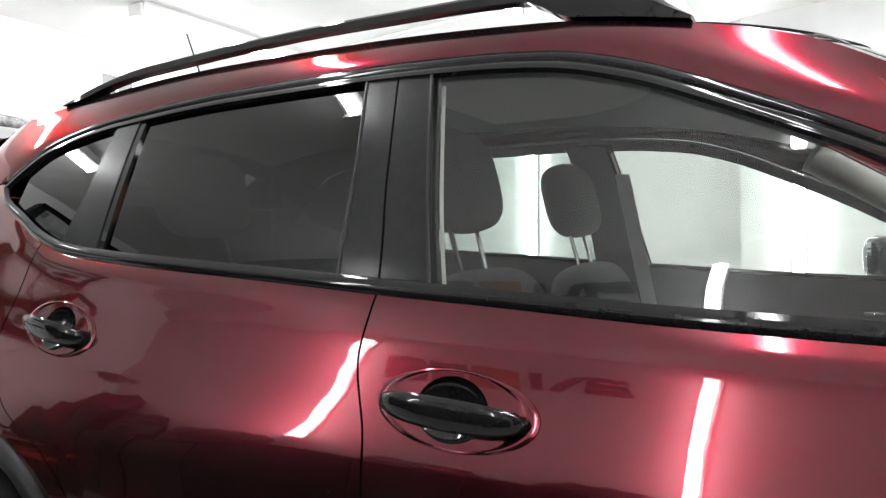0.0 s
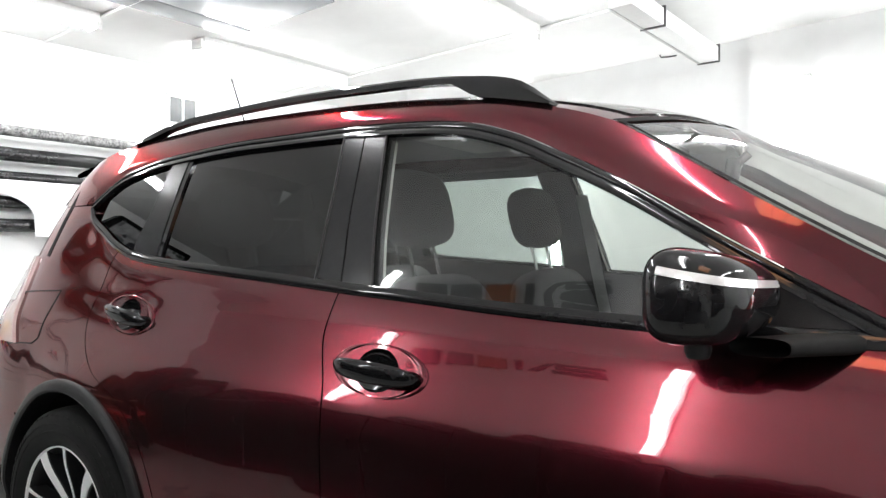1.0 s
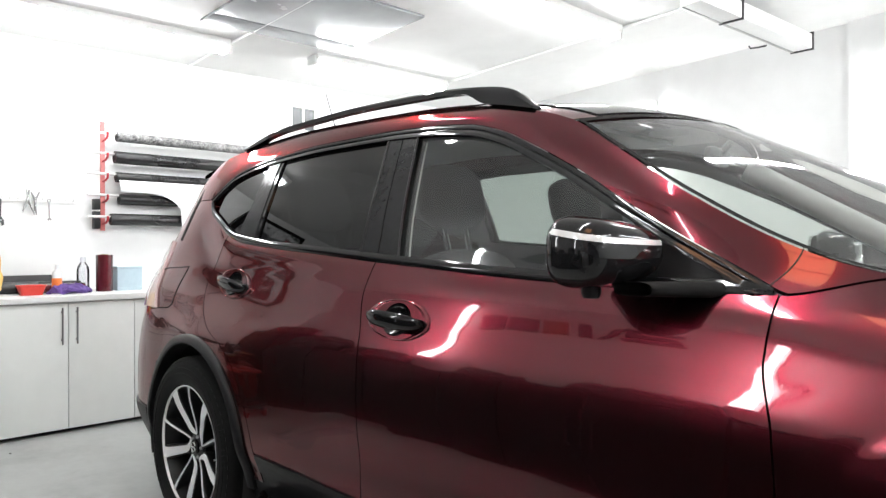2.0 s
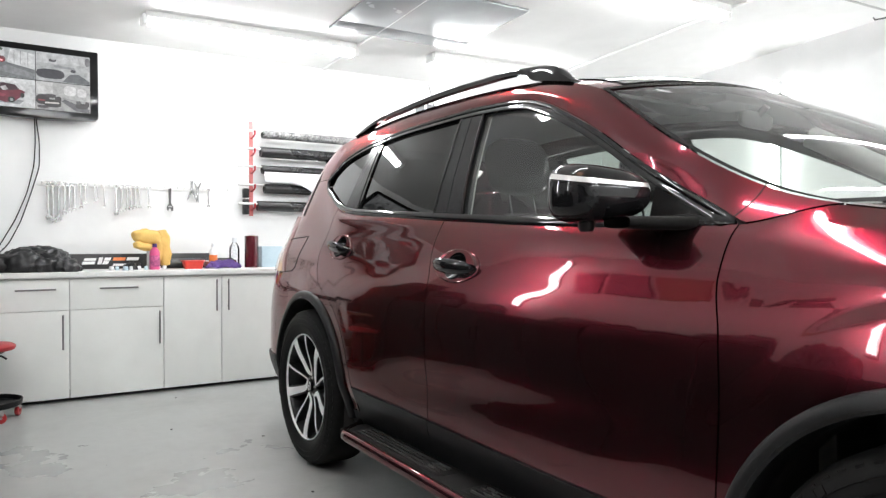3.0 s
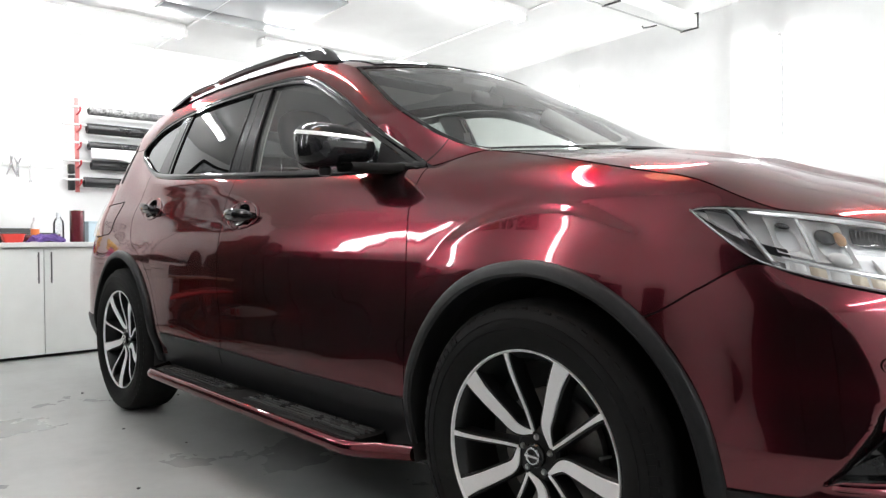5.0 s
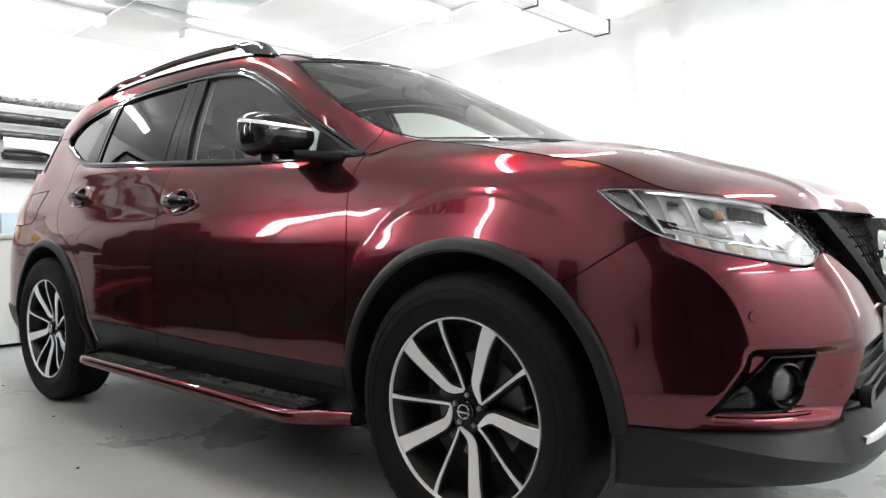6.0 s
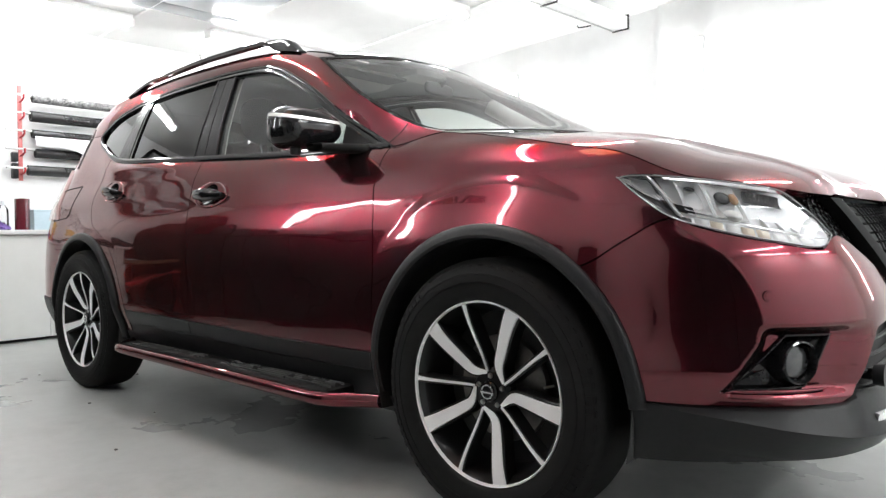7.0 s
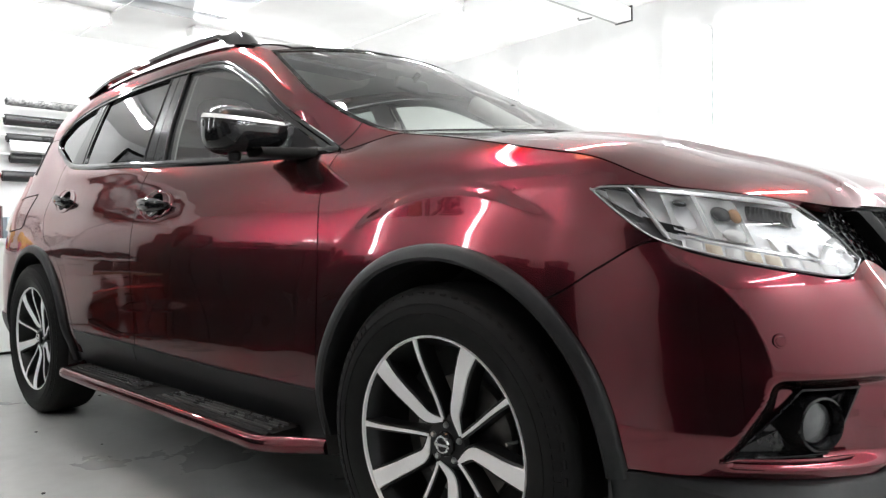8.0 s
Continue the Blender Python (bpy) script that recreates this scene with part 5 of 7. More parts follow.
def cabin():
    inside = new("cabin_trim")
    inside.parent = SUV
    part("floor_pan", boxed((-3.2, -0.72, 0.36), (-0.30, 0.72, 0.42), 0.01), CAVITY, inside)
    part("bulkhead", boxed((-0.34, -0.70, 0.40), (-0.30, 0.70, 1.04), 0.01), CAVITY, inside)
    part("load_cover", boxed((-3.25, -0.66, 0.98), (-2.45, 0.66, 1.02), 0.01), TRIM_DARK, inside)
    # dashboard: rounded roll across the car
    bm = bmesh.new()
    prof = [(-0.22, 1.085), (-0.42, 1.095), (-0.58, 1.085), (-0.66, 1.055), (-0.69, 1.00), (-0.66, 0.90), (-0.62, 0.70)]
    quad_grid(bm, [[Vector((x + 0.04 * (1 - (y / 0.7) ** 2), y, z - 0.02 * (y / 0.7) ** 2)) for x, z in prof] for y in [-0.70 + 0.1 * i for i in range(15)]])
    part("dashboard", bm, TRIM_DARK, inside, "dark soft-touch dashboard")
    # steering wheel, right-hand drive
    m = Matrix.Translation((-0.83, -0.37, 0.985)) @ Matrix.Rotation(radians(-65), 4, "Y")
    bm = bmesh.new()
    sweep(bm, [m @ Vector((0.185 * math.cos(a), 0.185 * math.sin(a), 0)) for a in [2 * math.pi * i / 40 for i in range(41)]], 0.015, 10, caps=False)
    for a in (0, 180, 270):
        sweep(bm, [m @ Vector((0.03 * math.cos(radians(a)), 0.03 * math.sin(radians(a)), -0.02)), m @ Vector((0.18 * math.cos(radians(a)), 0.18 * math.sin(radians(a)), 0))], 0.014, 8)
    part("steering_wheel", bm, TRIM_DARK, inside, "black steering wheel")
    for side in (-1, 1):
        # door cards below the glass
        part("door_card", panel_grid(const(-2.55), const(-0.52), const(0.42), near(belt, 0.012), 40, 14, side, out=-0.075), TRIM_DARK, inside)
        part("door_card_top", panel_grid(const(-2.55), const(-0.52), near(belt, 0.006), near(belt, 0.014), 40, 2, side, out=-0.045), TRIM_DARK, inside)
        part("pillar_trim", panel_grid(near(glass_rear_front, 0.006), near(glass_front_rear, -0.004), near(belt, 0.01), near(dlo_top, -0.03), 6, 16, side, out=-0.05), TRIM_DARK, inside)
        part("pillar_trim", panel_grid(near(glass_front_rear, 0.004), near(glass_front_rear, 0.012), near(belt, 0.02), near(dlo_top, -0.05), 4, 16, side, out=-0.040), TRIM_PALE, inside, "pale grey door seal trim")
        part("pillar_trim", panel_grid(const(-3.05), near(glass_rear_rear, 0.01), near(belt, 0.01), near(dlo_top, -0.05), 10, 10, side, out=-0.09), TRIM_DARK, inside) if side > 0 else None
        bm = bmesh.new()
        pts = [body(s, roof_side_at(s), -0.055, side) + Vector((-0.055, 0, -0.03)) for s in [-0.42 - 0.6 * i / 14 for i in range(15)]]
        sweep(bm, pts, 0.042 if side > 0 else 0.022, 12)
        part("pillar_trim", bm, TRIM_PALE, inside, "pale grey front pillar lining")
        if side > 0:
            bm = bmesh.new()
            a, b = Vector((-1.62, 0.56, 1.44)), Vector((-1.50, 0.60, 0.80))
            quad_grid(bm, [[p + Vector((dx, 0, 0)) for dx in (-0.024, 0.024)] for p in (a, a.lerp(b, 0.5), b)])
            part("seat_belt", bm, TRIM_GREY, inside)
        part("inner_handle", placed(soft_block(0.03, 0.13, 0.02, 0.6), Matrix.Translation((-0.88, side * 0.73, 1.0))), CHROME, inside, "chrome inner door pull")
    bm = bmesh.new()
    us = [-1 + 2 * j / 20 for j in range(21)]
    quad_grid(bm, [[roof_point(-3.1 + 2.04 * i / 30, u * 0.97) - Vector((0, 0, 0.035)) for u in us] for i in range(31)])
    part("headlining", bm, TRIM_GREY, inside)
    # the light on the blind is put into its pale colour
    part("sunroof_blind", boxed((-2.00, -0.40, 1.612), (-1.40, 0.40, 1.618), 0.002), TRIM_PALE, inside, "sunroof blind coloured pale to look lit")
    part("sun_blind", boxed((-1.14, -0.55, 1.475), (-1.02, -0.12, 1.490), 0.005), TRIM_DARK, inside)
    part("reading_lamp", boxed((-1.12, -0.10, 1.505), (-0.98, 0.10, 1.535), 0.01), TRIM_PALE, inside)
    part("inner_mirror", placed(soft_block(0.21, 0.030, 0.055, 0.5), pose(-0.94, 0.0, 1.445, 0, 10, 8)), TRIM_DARK, inside, "dark rear-view mirror")
    part("inner_mirror_stem", sweep(bmesh.new(), [(-0.93, 0, 1.46), (-0.90, 0, 1.485)], 0.012, 8), TRIM_DARK, inside)


cabin()


# ---- along the back wall: cabinets, worktop, rack, tools, screen ----
CARCASS = surface("white_melamine", (0.78, 0.80, 0.775), (0.83, 0.85, 0.825), rough=0.38, grain=8, stain=1.2, bump=0.05)
WORKTOP = surface("white_laminate_top", (0.74, 0.74, 0.73), (0.80, 0.80, 0.79), rough=0.3, bump=0.0)
RED_STEEL = surface("red_powder_coat", (0.42, 0.025, 0.030), (0.52, 0.035, 0.040), rough=0.35, bump=0.05)
PALE_ROD = surface("pale_steel_rod", (0.62, 0.62, 0.61), (0.72, 0.72, 0.71), rough=0.35, metal=0.4, bump=0.0)
VINYL_BLACK = surface("black_vinyl_roll", (0.010, 0.010, 0.011), (0.018, 0.018, 0.019), rough=0.28, bump=0.05, bump_scale=30)
RED_ACRYLIC = surface("pale_red_acrylic", (0.60, 0.17, 0.165), (0.68, 0.23, 0.22), rough=0.25, bump=0.0)
VINYL_WHITE = surface("white_vinyl_sheet", (0.72, 0.74, 0.75), (0.80, 0.81, 0.82), rough=0.2, bump=0.0)
VINYL_RED = surface("dark_red_vinyl_roll", (0.075, 0.006, 0.012), (0.10, 0.010, 0.016), rough=0.18, coat=0.8, bump=0.0)
# pale noise in the base colour paints the glints on the clear wrap
WRAPPED = surface("wrapped_roll_painted_glints", (0.015, 0.015, 0.015), (0.40, 0.40, 0.40), rough=0.16, grain=60, stain=14, bump=0.9, bump_scale=30, bump_depth=0.01)
TOOL = surface("chrome_vanadium", (0.34, 0.34, 0.34), (0.52, 0.52, 0.52), rough=0.22, metal=0.9, bump=0.05)
DARK_STEEL = surface("oiled_dark_steel", (0.05, 0.05, 0.05), (0.10, 0.10, 0.10), rough=0.35, metal=0.7, bump=0.1)
BLACK_NYLON = surface("black_nylon", (0.007, 0.007, 0.008), (0.015, 0.015, 0.017), rough=0.36, grain=60, bump=0.5, bump_scale=200)
YELLOW_CLOTH = surface("yellow_microfibre", (0.72, 0.46, 0.13), (0.82, 0.56, 0.19), rough=0.95, grain=120, bump=0.9, bump_scale=320)
PURPLE_CLOTH = surface("purple_microfibre", (0.09, 0.05, 0.20), (0.14, 0.08, 0.28), rough=0.95, grain=120, bump=0.9, bump_scale=320)
PINK_PLASTIC = surface("pink_plastic", (0.60, 0.06, 0.20), (0.72, 0.12, 0.28), rough=0.3, grain=40, bump=0.0)
RED_PLASTIC = surface("red_plastic", (0.55, 0.03, 0.02), (0.64, 0.05, 0.035), rough=0.35, bump=0.0)
ORANGE_PLASTIC = surface("orange_plastic", (0.75, 0.18, 0.04), (0.82, 0.24, 0.06), rough=0.35, bump=0.0)
BLUE_CARD = surface("pale_blue_card", (0.42, 0.55, 0.62), (0.50, 0.62, 0.68), rough=0.6, bump=0.0)
CLEAR_PLASTIC = surface("milky_plastic", (0.72, 0.74, 0.76), (0.80, 0.82, 0.83), rough=0.25, bump=0.0)
WOOD = surface("worn_plywood", (0.22, 0.13, 0.075), (0.34, 0.22, 0.13), rough=0.6, grain=30, stain=4, bump=0.3)
BANNER_BLACK = surface("black_banner", (0.008, 0.008, 0.009), (0.014, 0.014, 0.015), rough=0.4, bump=0.05)
BANNER_WHITE = surface("white_print", (0.78, 0.78, 0.77), (0.84, 0.84, 0.83), rough=0.45, bump=0.0)
TV_BLACK = surface("glossy_screen_casing", (0.006, 0.006, 0.0065), (0.010, 0.010, 0.0105), rough=0.07, bump=0.0, rough_spread=0.02, spec=0.20)
HANDLE_STEEL = surface("dark_brushed_steel", (0.15, 0.15, 0.15), (0.23, 0.23, 0.23), rough=0.38, metal=0.8, grain=120, bump=0.1)
PINK_PRINT = surface("pink_printed_label", (0.10, 0.02, 0.09), (0.74, 0.16, 0.34), rough=0.35, grain=70, stain=30, bump=0.0)
CABINET_X = -4.78


def bar_handle(parent, y0, z0, y1, z1):
    """A steel bar pull on two posts."""
    x = 0.028
    bm = sweep(bmesh.new(), [(x, y0, z0), (x, y1, z1)], 0.0055, 10)
    for f in (0.12, 0.88):
        p = Vector((0, y0 + (y1 - y0) * f, z0 + (z1 - z0) * f))
        sweep(bm, [p, p + Vector((x, 0, 0))], 0.004, 8)
    return part("handle", bm, HANDLE_STEEL, parent, "brushed steel bar handle")


def cabinet(y0, y1, doors, drawer):
    """doors: a list of (y0, y1, handle y); drawer: the span of its handle, or None."""
    cab = thing("cabinet", "white base cabinet with %s, steel handles" % ("drawer and door" if drawer else "two tall doors"), "cabinet", (CABINET_X, 0, 0), "base cabinets")
    part("body", boxed((-0.66, y0 + 0.001, 0.075), (-0.020, y1 - 0.001, 0.824)), CARCASS, cab)
    # the shade of the gap under the doors is put into the plinth's colour
    part("plinth", boxed((-0.62, y0 + 0.001, 0.0), (-0.055, y1 - 0.001, 0.075)), CAVITY, cab, "recessed plinth coloured dark as a shaded gap")
    top = 0.607 if drawer else 0.818
    for a, b, hy in doors:
        d = part("door", boxed((-0.019, a + 0.0022, 0.026), (0.0, b - 0.0022, top), 0.0015), CARCASS, cab)
        if drawer:
            bar_handle(d, hy, 0.35, hy, 0.58)
        else:
            bar_handle(d, hy, 0.56, hy, 0.79)
    if drawer:
        d = part("drawer", boxed((-0.019, y0 + 0.0022, 0.612), (0.0, y1 - 0.0022, 0.818), 0.0015), CARCASS, cab)
        bar_handle(d, drawer[0], 0.75, drawer[1], 0.75)


cabinet(-2.13, -1.73, [(-2.13, -1.73, -1.77)], (-2.04, -1.81))
cabinet(-1.73, -1.14, [(-1.73, -1.14, -1.17)], (-1.55, -1.31))
cabinet(-1.14, -0.33, [(-1.14, -0.735, -0.775), (-0.735, -0.33, -0.69)], None)
cabinet(-0.33, 0.48, [(-0.33, 0.075, 0.035), (0.075, 0.48, 0.12)], None)
cabinet(0.48, 1.29, [(0.48, 0.885, 0.845), (0.885, 1.29, 0.93)], None)
tagged(part("worktop", boxed((BACK_X + 0.002, -2.19, 0.826), (-4.745, 1.31, 0.862), 0.003), WORKTOP), "long white laminate worktop over the cabinets", "worktop")
TOP_Z = 0.8625


def wall_screen():
    """A wall television split in four camera pictures."""
    tv = thing("television", "black flat wall television showing four camera pictures", "television", (-5.36, -1.90, 2.225))
    m = pose(0, 0, 0, 0, -3, 0)
    bm = bmesh.new()
    outline = [(0.40, 0.262), (-0.40, 0.262), (-0.405, 0.25), (-0.405, -0.235), (-0.39, -0.25)] + [(-0.39 + 0.78 * i / 12, -0.25 - 0.022 * math.sin(math.pi * i / 12)) for i in range(1, 12)] + [(0.39, -0.25), (0.405, -0.235), (0.405, 0.25)]
    prism(bm, outline, m @ Matrix.Rotation(radians(90), 4, "Z") @ Matrix.Rotation(radians(90), 4, "X") @ Matrix.Translation((0, 0, -0.045)), 0.06, 0.006)
    part("casing", bm, TV_BLACK, tv)
    part("wall_bracket", boxed((-0.115, -0.12, -0.12), (-0.03, 0.12, 0.12), 0.004), PLASTIC, tv)

    def flat(name, pts, colour, x=0.018, parent=None, strength=0.95):
        bm = bmesh.new()
        bm.faces.new([bm.verts.new(m @ Vector((x, y, z))) for y, z in pts])
        return part(name, bm, screen_colour(colour, strength), parent or tv)
    half = {"yard": (-0.350, -0.002, 0.005, 0.215, (0.42, 0.44, 0.45)), "drive": (0.002, 0.350, 0.005, 0.215, (0.30, 0.32, 0.33)),
            "bay": (-0.350, -0.002, -0.205, 0.000, (0.62, 0.63, 0.64)), "office": (0.002, 0.350, -0.205, 0.000, (0.46, 0.46, 0.46))}
    for key, (a, b, c, d, col) in half.items():
        p = flat("camera_picture", [(a, c), (b, c), (b, d), (a, d)], col)
        w, h = b - a, d - c

        def blob(fx, fz, sx, sz, colour, n=14, e=0.7):
            pts = []
            for i in range(n):
                t = 2 * math.pi * i / n
                pts.append((a + w * (fx + sx * math.copysign(abs(math.cos(t)) ** e, math.cos(t))), c + h * (fz + sz * math.copysign(abs(math.sin(t)) ** e, math.sin(t)))))
            flat("picture_patch", pts, colour, 0.0188 + 0.0004 * blob.k, p)
            blob.k += 1
        blob.k = 0
        def area(colour, *pts):
            flat("picture_patch", [(a + w * x, c + h * z) for x, z in pts], colour, 0.0188 + 0.0002 * blob.k, p)
            blob.k += 1
        if key == "yard":
            area((0.17, 0.18, 0.19), (0, 0.02), (0.99, 0.0), (0.99, 0.34), (0.50, 0.52), (0, 0.50))
            area((0.24, 0.25, 0.26), (0.30, 0.20), (0.95, 0.04), (0.99, 0.20), (0.50, 0.42))
            area((0.66, 0.67, 0.68), (0.50, 0.50), (0.99, 0.34), (0.99, 0.86), (0.56, 0.98))
            for x in (0.62, 0.73, 0.86):
                area((0.38, 0.39, 0.40), (x, 0.47), (x + 0.015, 0.465), (x + 0.015, 0.92), (x, 0.94))
            area((0.58, 0.60, 0.61), (0.0, 0.76), (0.46, 0.70), (0.46, 0.98), (0.0, 0.99))
            blob(0.14, 0.90, 0.13, 0.07, (0.05, 0.06, 0.05))
            blob(0.36, 0.93, 0.07, 0.05, (0.07, 0.09, 0.07))
            blob(0.27, 0.74, 0.16, 0.07, (0.62, 0.63, 0.64))
            blob(0.37, 0.58, 0.11, 0.11, (0.16, 0.04, 0.05))
            blob(0.36, 0.54, 0.085, 0.045, (0.75, 0.05, 0.09))
            blob(0.31, 0.54, 0.02, 0.03, (0.85, 0.62, 0.62))
            blob(0.41, 0.54, 0.02, 0.03, (0.85, 0.62, 0.62))
            area((0.10, 0.11, 0.12), (0.0, 0.26), (0.17, 0.30), (0.22, 0.55), (0.14, 0.64), (0.0, 0.62))
            area((0.34, 0.36, 0.38), (0.02, 0.42), (0.12, 0.44), (0.15, 0.58), (0.03, 0.58))
        elif key == "drive":
            area((0.46, 0.47, 0.48), (0, 0.0), (0.99, 0.0), (0.99, 0.99), (0, 0.99))
            area((0.56, 0.57, 0.58), (0.0, 0.62), (0.99, 0.66), (0.99, 0.99), (0, 0.99))
            area((0.14, 0.15, 0.16), (0.48, 0.02), (0.99, 0.0), (0.99, 0.12), (0.78, 0.34), (0.62, 0.30))
            area((0.30, 0.31, 0.32), (0.30, 0.60), (0.70, 0.56), (0.72, 0.48), (0.34, 0.50))
            blob(0.26, 0.26, 0.26, 0.17, (0.05, 0.05, 0.06))
            area((0.72, 0.73, 0.74), (0.10, 0.36), (0.16, 0.39), (0.46, 0.12), (0.40, 0.10))
            area((0.22, 0.23, 0.25), (0.16, 0.40), (0.30, 0.42), (0.50, 0.20), (0.44, 0.16))
            blob(0.30, 0.74, 0.07, 0.055, (0.07, 0.07, 0.08))
            blob(0.31, 0.77, 0.04, 0.025, (0.40, 0.41, 0.42))
            blob(0.68, 0.43, 0.05, 0.05, (0.06, 0.06, 0.07))
            blob(0.95, 0.80, 0.05, 0.15, (0.20, 0.20, 0.21))
        elif key == "bay":
            area((0.45, 0.47, 0.48), (0, 0.0), (0.12, 0.0), (0.04, 0.66), (0, 0.70))
            area((0.76, 0.77, 0.78), (0, 0.86), (0.99, 0.82), (0.99, 0.99), (0, 0.99))
            area((0.30, 0.31, 0.32), (0.20, 0.14), (0.72, 0.10), (0.80, 0.24), (0.50, 0.30))
            area((0.16, 0.02, 0.04), (0.13, 0.42), (0.20, 0.26), (0.48, 0.14), (0.62, 0.18), (0.79, 0.42), (0.82, 0.56), (0.70, 0.64), (0.40, 0.56), (0.16, 0.60))
            area((0.05, 0.02, 0.03), (0.15, 0.56), (0.24, 0.76), (0.44, 0.82), (0.64, 0.78), (0.72, 0.62), (0.44, 0.54))
            area((0.26, 0.04, 0.07), (0.20, 0.40), (0.44, 0.32), (0.50, 0.42), (0.24, 0.50))
            area((0.62, 0.55, 0.57), (0.16, 0.50), (0.27, 0.54), (0.25, 0.60), (0.17, 0.58))
            area((0.55, 0.50, 0.52), (0.38, 0.66), (0.44, 0.54), (0.52, 0.60), (0.48, 0.72))
            area((0.44, 0.42, 0.44), (0.30, 0.72), (0.40, 0.76), (0.36, 0.68))
            blob(0.58, 0.24, 0.06, 0.10, (0.02, 0.02, 0.02))
            blob(0.77, 0.42, 0.035, 0.08, (0.02, 0.02, 0.02))
            blob(0.58, 0.24, 0.025, 0.05, (0.35, 0.35, 0.36))
        else:
            area((0.34, 0.34, 0.34), (0, 0.0), (0.99, 0.0), (0.99, 0.40), (0.5, 0.46), (0, 0.42))
            area((0.62, 0.62, 0.62), (0, 0.55), (0.30, 0.62), (0.30, 0.99), (0, 0.99))
            blob(0.62, 0.74, 0.12, 0.18, (0.70, 0.70, 0.70))
            blob(0.84, 0.70, 0.09, 0.15, (0.68, 0.68, 0.68))
            area((0.10, 0.10, 0.11), (0.46, 0.34), (0.74, 0.02), (0.99, 0.0), (0.99, 0.12), (0.52, 0.42))
            for x, z, sx, sz, col in ((0.12, 0.36, 0.12, 0.18, 0.03), (0.30, 0.24, 0.16, 0.14, 0.025), (0.26, 0.50, 0.10, 0.07, 0.05), (0.40, 0.40, 0.06, 0.10, 0.04), (0.12, 0.10, 0.10, 0.05, 0.06), (0.84, 0.22, 0.12, 0.10, 0.04), (0.78, 0.34, 0.05, 0.06, 0.07), (0.94, 0.30, 0.04, 0.10, 0.05)):
                blob(x, z, sx, sz, (col, col * 0.9, col))
            area((0.60, 0.57, 0.56), (0.16, 0.22), (0.42, 0.24), (0.42, 0.29), (0.16, 0.28))
            area((0.30, 0.05, 0.07), (0.04, 0.30), (0.16, 0.31), (0.16, 0.35), (0.04, 0.36))
    part("maker_mark", boxed((0.016, -0.02, -0.245), (0.0185, 0.02, -0.238)), STEEL, tv)
    return tv


def screen_colour(colour, strength):
    key = "screen_%d_%d_%d" % tuple(int(c * 100) for c in colour)
    if key in bpy.data.materials:
        return bpy.data.materials[key]
    m, nt, bsdf = nodes_of(key)
    bsdf.inputs["Base Color"].default_value = (0.02, 0.02, 0.02, 1)
    bsdf.inputs["Roughness"].default_value = 0.25
    # fine uneven detail of a small camera picture
    co = nt.nodes.new("ShaderNodeTexCoord").outputs["Object"]
    nt.links.new(ramp(nt, spread(nt, co, 26.0, 7.0, 0.7), [c * 0.62 for c in colour], [min(1.0, c * 1.25) for c in colour], 0.32, 0.68), bsdf.inputs["Emission Color"])
    bsdf.inputs["Emission Strength"].default_value = strength
    return m


wall_screen()


def screen_cables():
    for k, dy in enumerate((0.0, 0.025)):
        pts = [(-5.44, -1.905 + 0.01 * k, 1.96), (-5.45, -1.90 + dy, 1.80), (-5.45, -1.91 + dy * 1.4, 1.62), (-5.45, -1.955 + dy, 1.42), (-5.44, -2.03 + dy * 1.5, 1.22), (-5.40, -2.12 + dy * 2, 1.05), (-5.30, -2.18, 0.93)]
        fine = []
        for i in range(len(pts) - 1):
            for j in range(5):
                fine.append(Vector(pts[i]).lerp(Vector(pts[i + 1]), j / 5))
        sm = [fine[0]] + [(fine[i - 1] + fine[i] * 2 + fine[i + 1]) / 4 for i in range(1, len(fine) - 1)] + [fine[-1]]
        tagged(part("screen_cable", sweep(bmesh.new(), sm, 0.0045, 6), RUBBER), "black cable hanging from the television", "cable", "screen cables")
    strip = thing("cable_strip", "pale perforated upright strip on the wall", "strip", (-5.475, -2.21, 0.92))
    part("strip_body", boxed((-0.004, -0.012, 0), (0.008, 0.012, 0.99), 0.002), PALE_ROD, strip)
    for i in range(24):
        part("slot", boxed((0.0078, -0.004, 0.03 + 0.04 * i), (0.0088, 0.004, 0.042 + 0.04 * i)), STEEL, strip)
    tagged(part("wall_cable", sweep(bmesh.new(), [(-5.475, -1.50, 2.06), (-5.475, -1.40, 2.055), (-5.475, -1.26, 2.05)], 0.003, 6), FITTING), "thin white cable run on the wall", "cable")


screen_cables()


# film rolls on a red rack
def film_rack():
    rack = thing("roll_rack", "red steel wall rack with pale rods", "rack", (-5.475, 0, 0))
    for y in (-0.305, 1.18):
        part("post", boxed((0.0, y - 0.016, 1.29), (0.010, y + 0.016, 2.10), 0.002), RED_ACRYLIC, rack, "pale red acrylic upright")
        for z in (2.005, 1.855, 1.705, 1.550, 1.390):
            bm = sweep(bmesh.new(), [(0.008, y, z - 0.05), (0.07, y, z - 0.045), (0.115, y, z - 0.028), (0.120, y, z + 0.004)], 0.008, 8)
            part("hook", bm, RED_STEEL, rack)
    for z in (2.005, 1.855, 1.705, 1.550, 1.390):
        part("rod", sweep(bmesh.new(), [(0.095, -0.44, z), (0.095, 1.30, z)], 0.010, 10), PALE_ROD, rack, "pale steel rod")
    part("end_stop", boxed((0.03, -0.39, 1.44), (0.09, -0.345, 1.52), 0.008), PLASTIC, rack)
    part("end_stop", boxed((0.03, -0.39, 1.30), (0.09, -0.345, 1.43), 0.008), PLASTIC, rack)


film_rack()


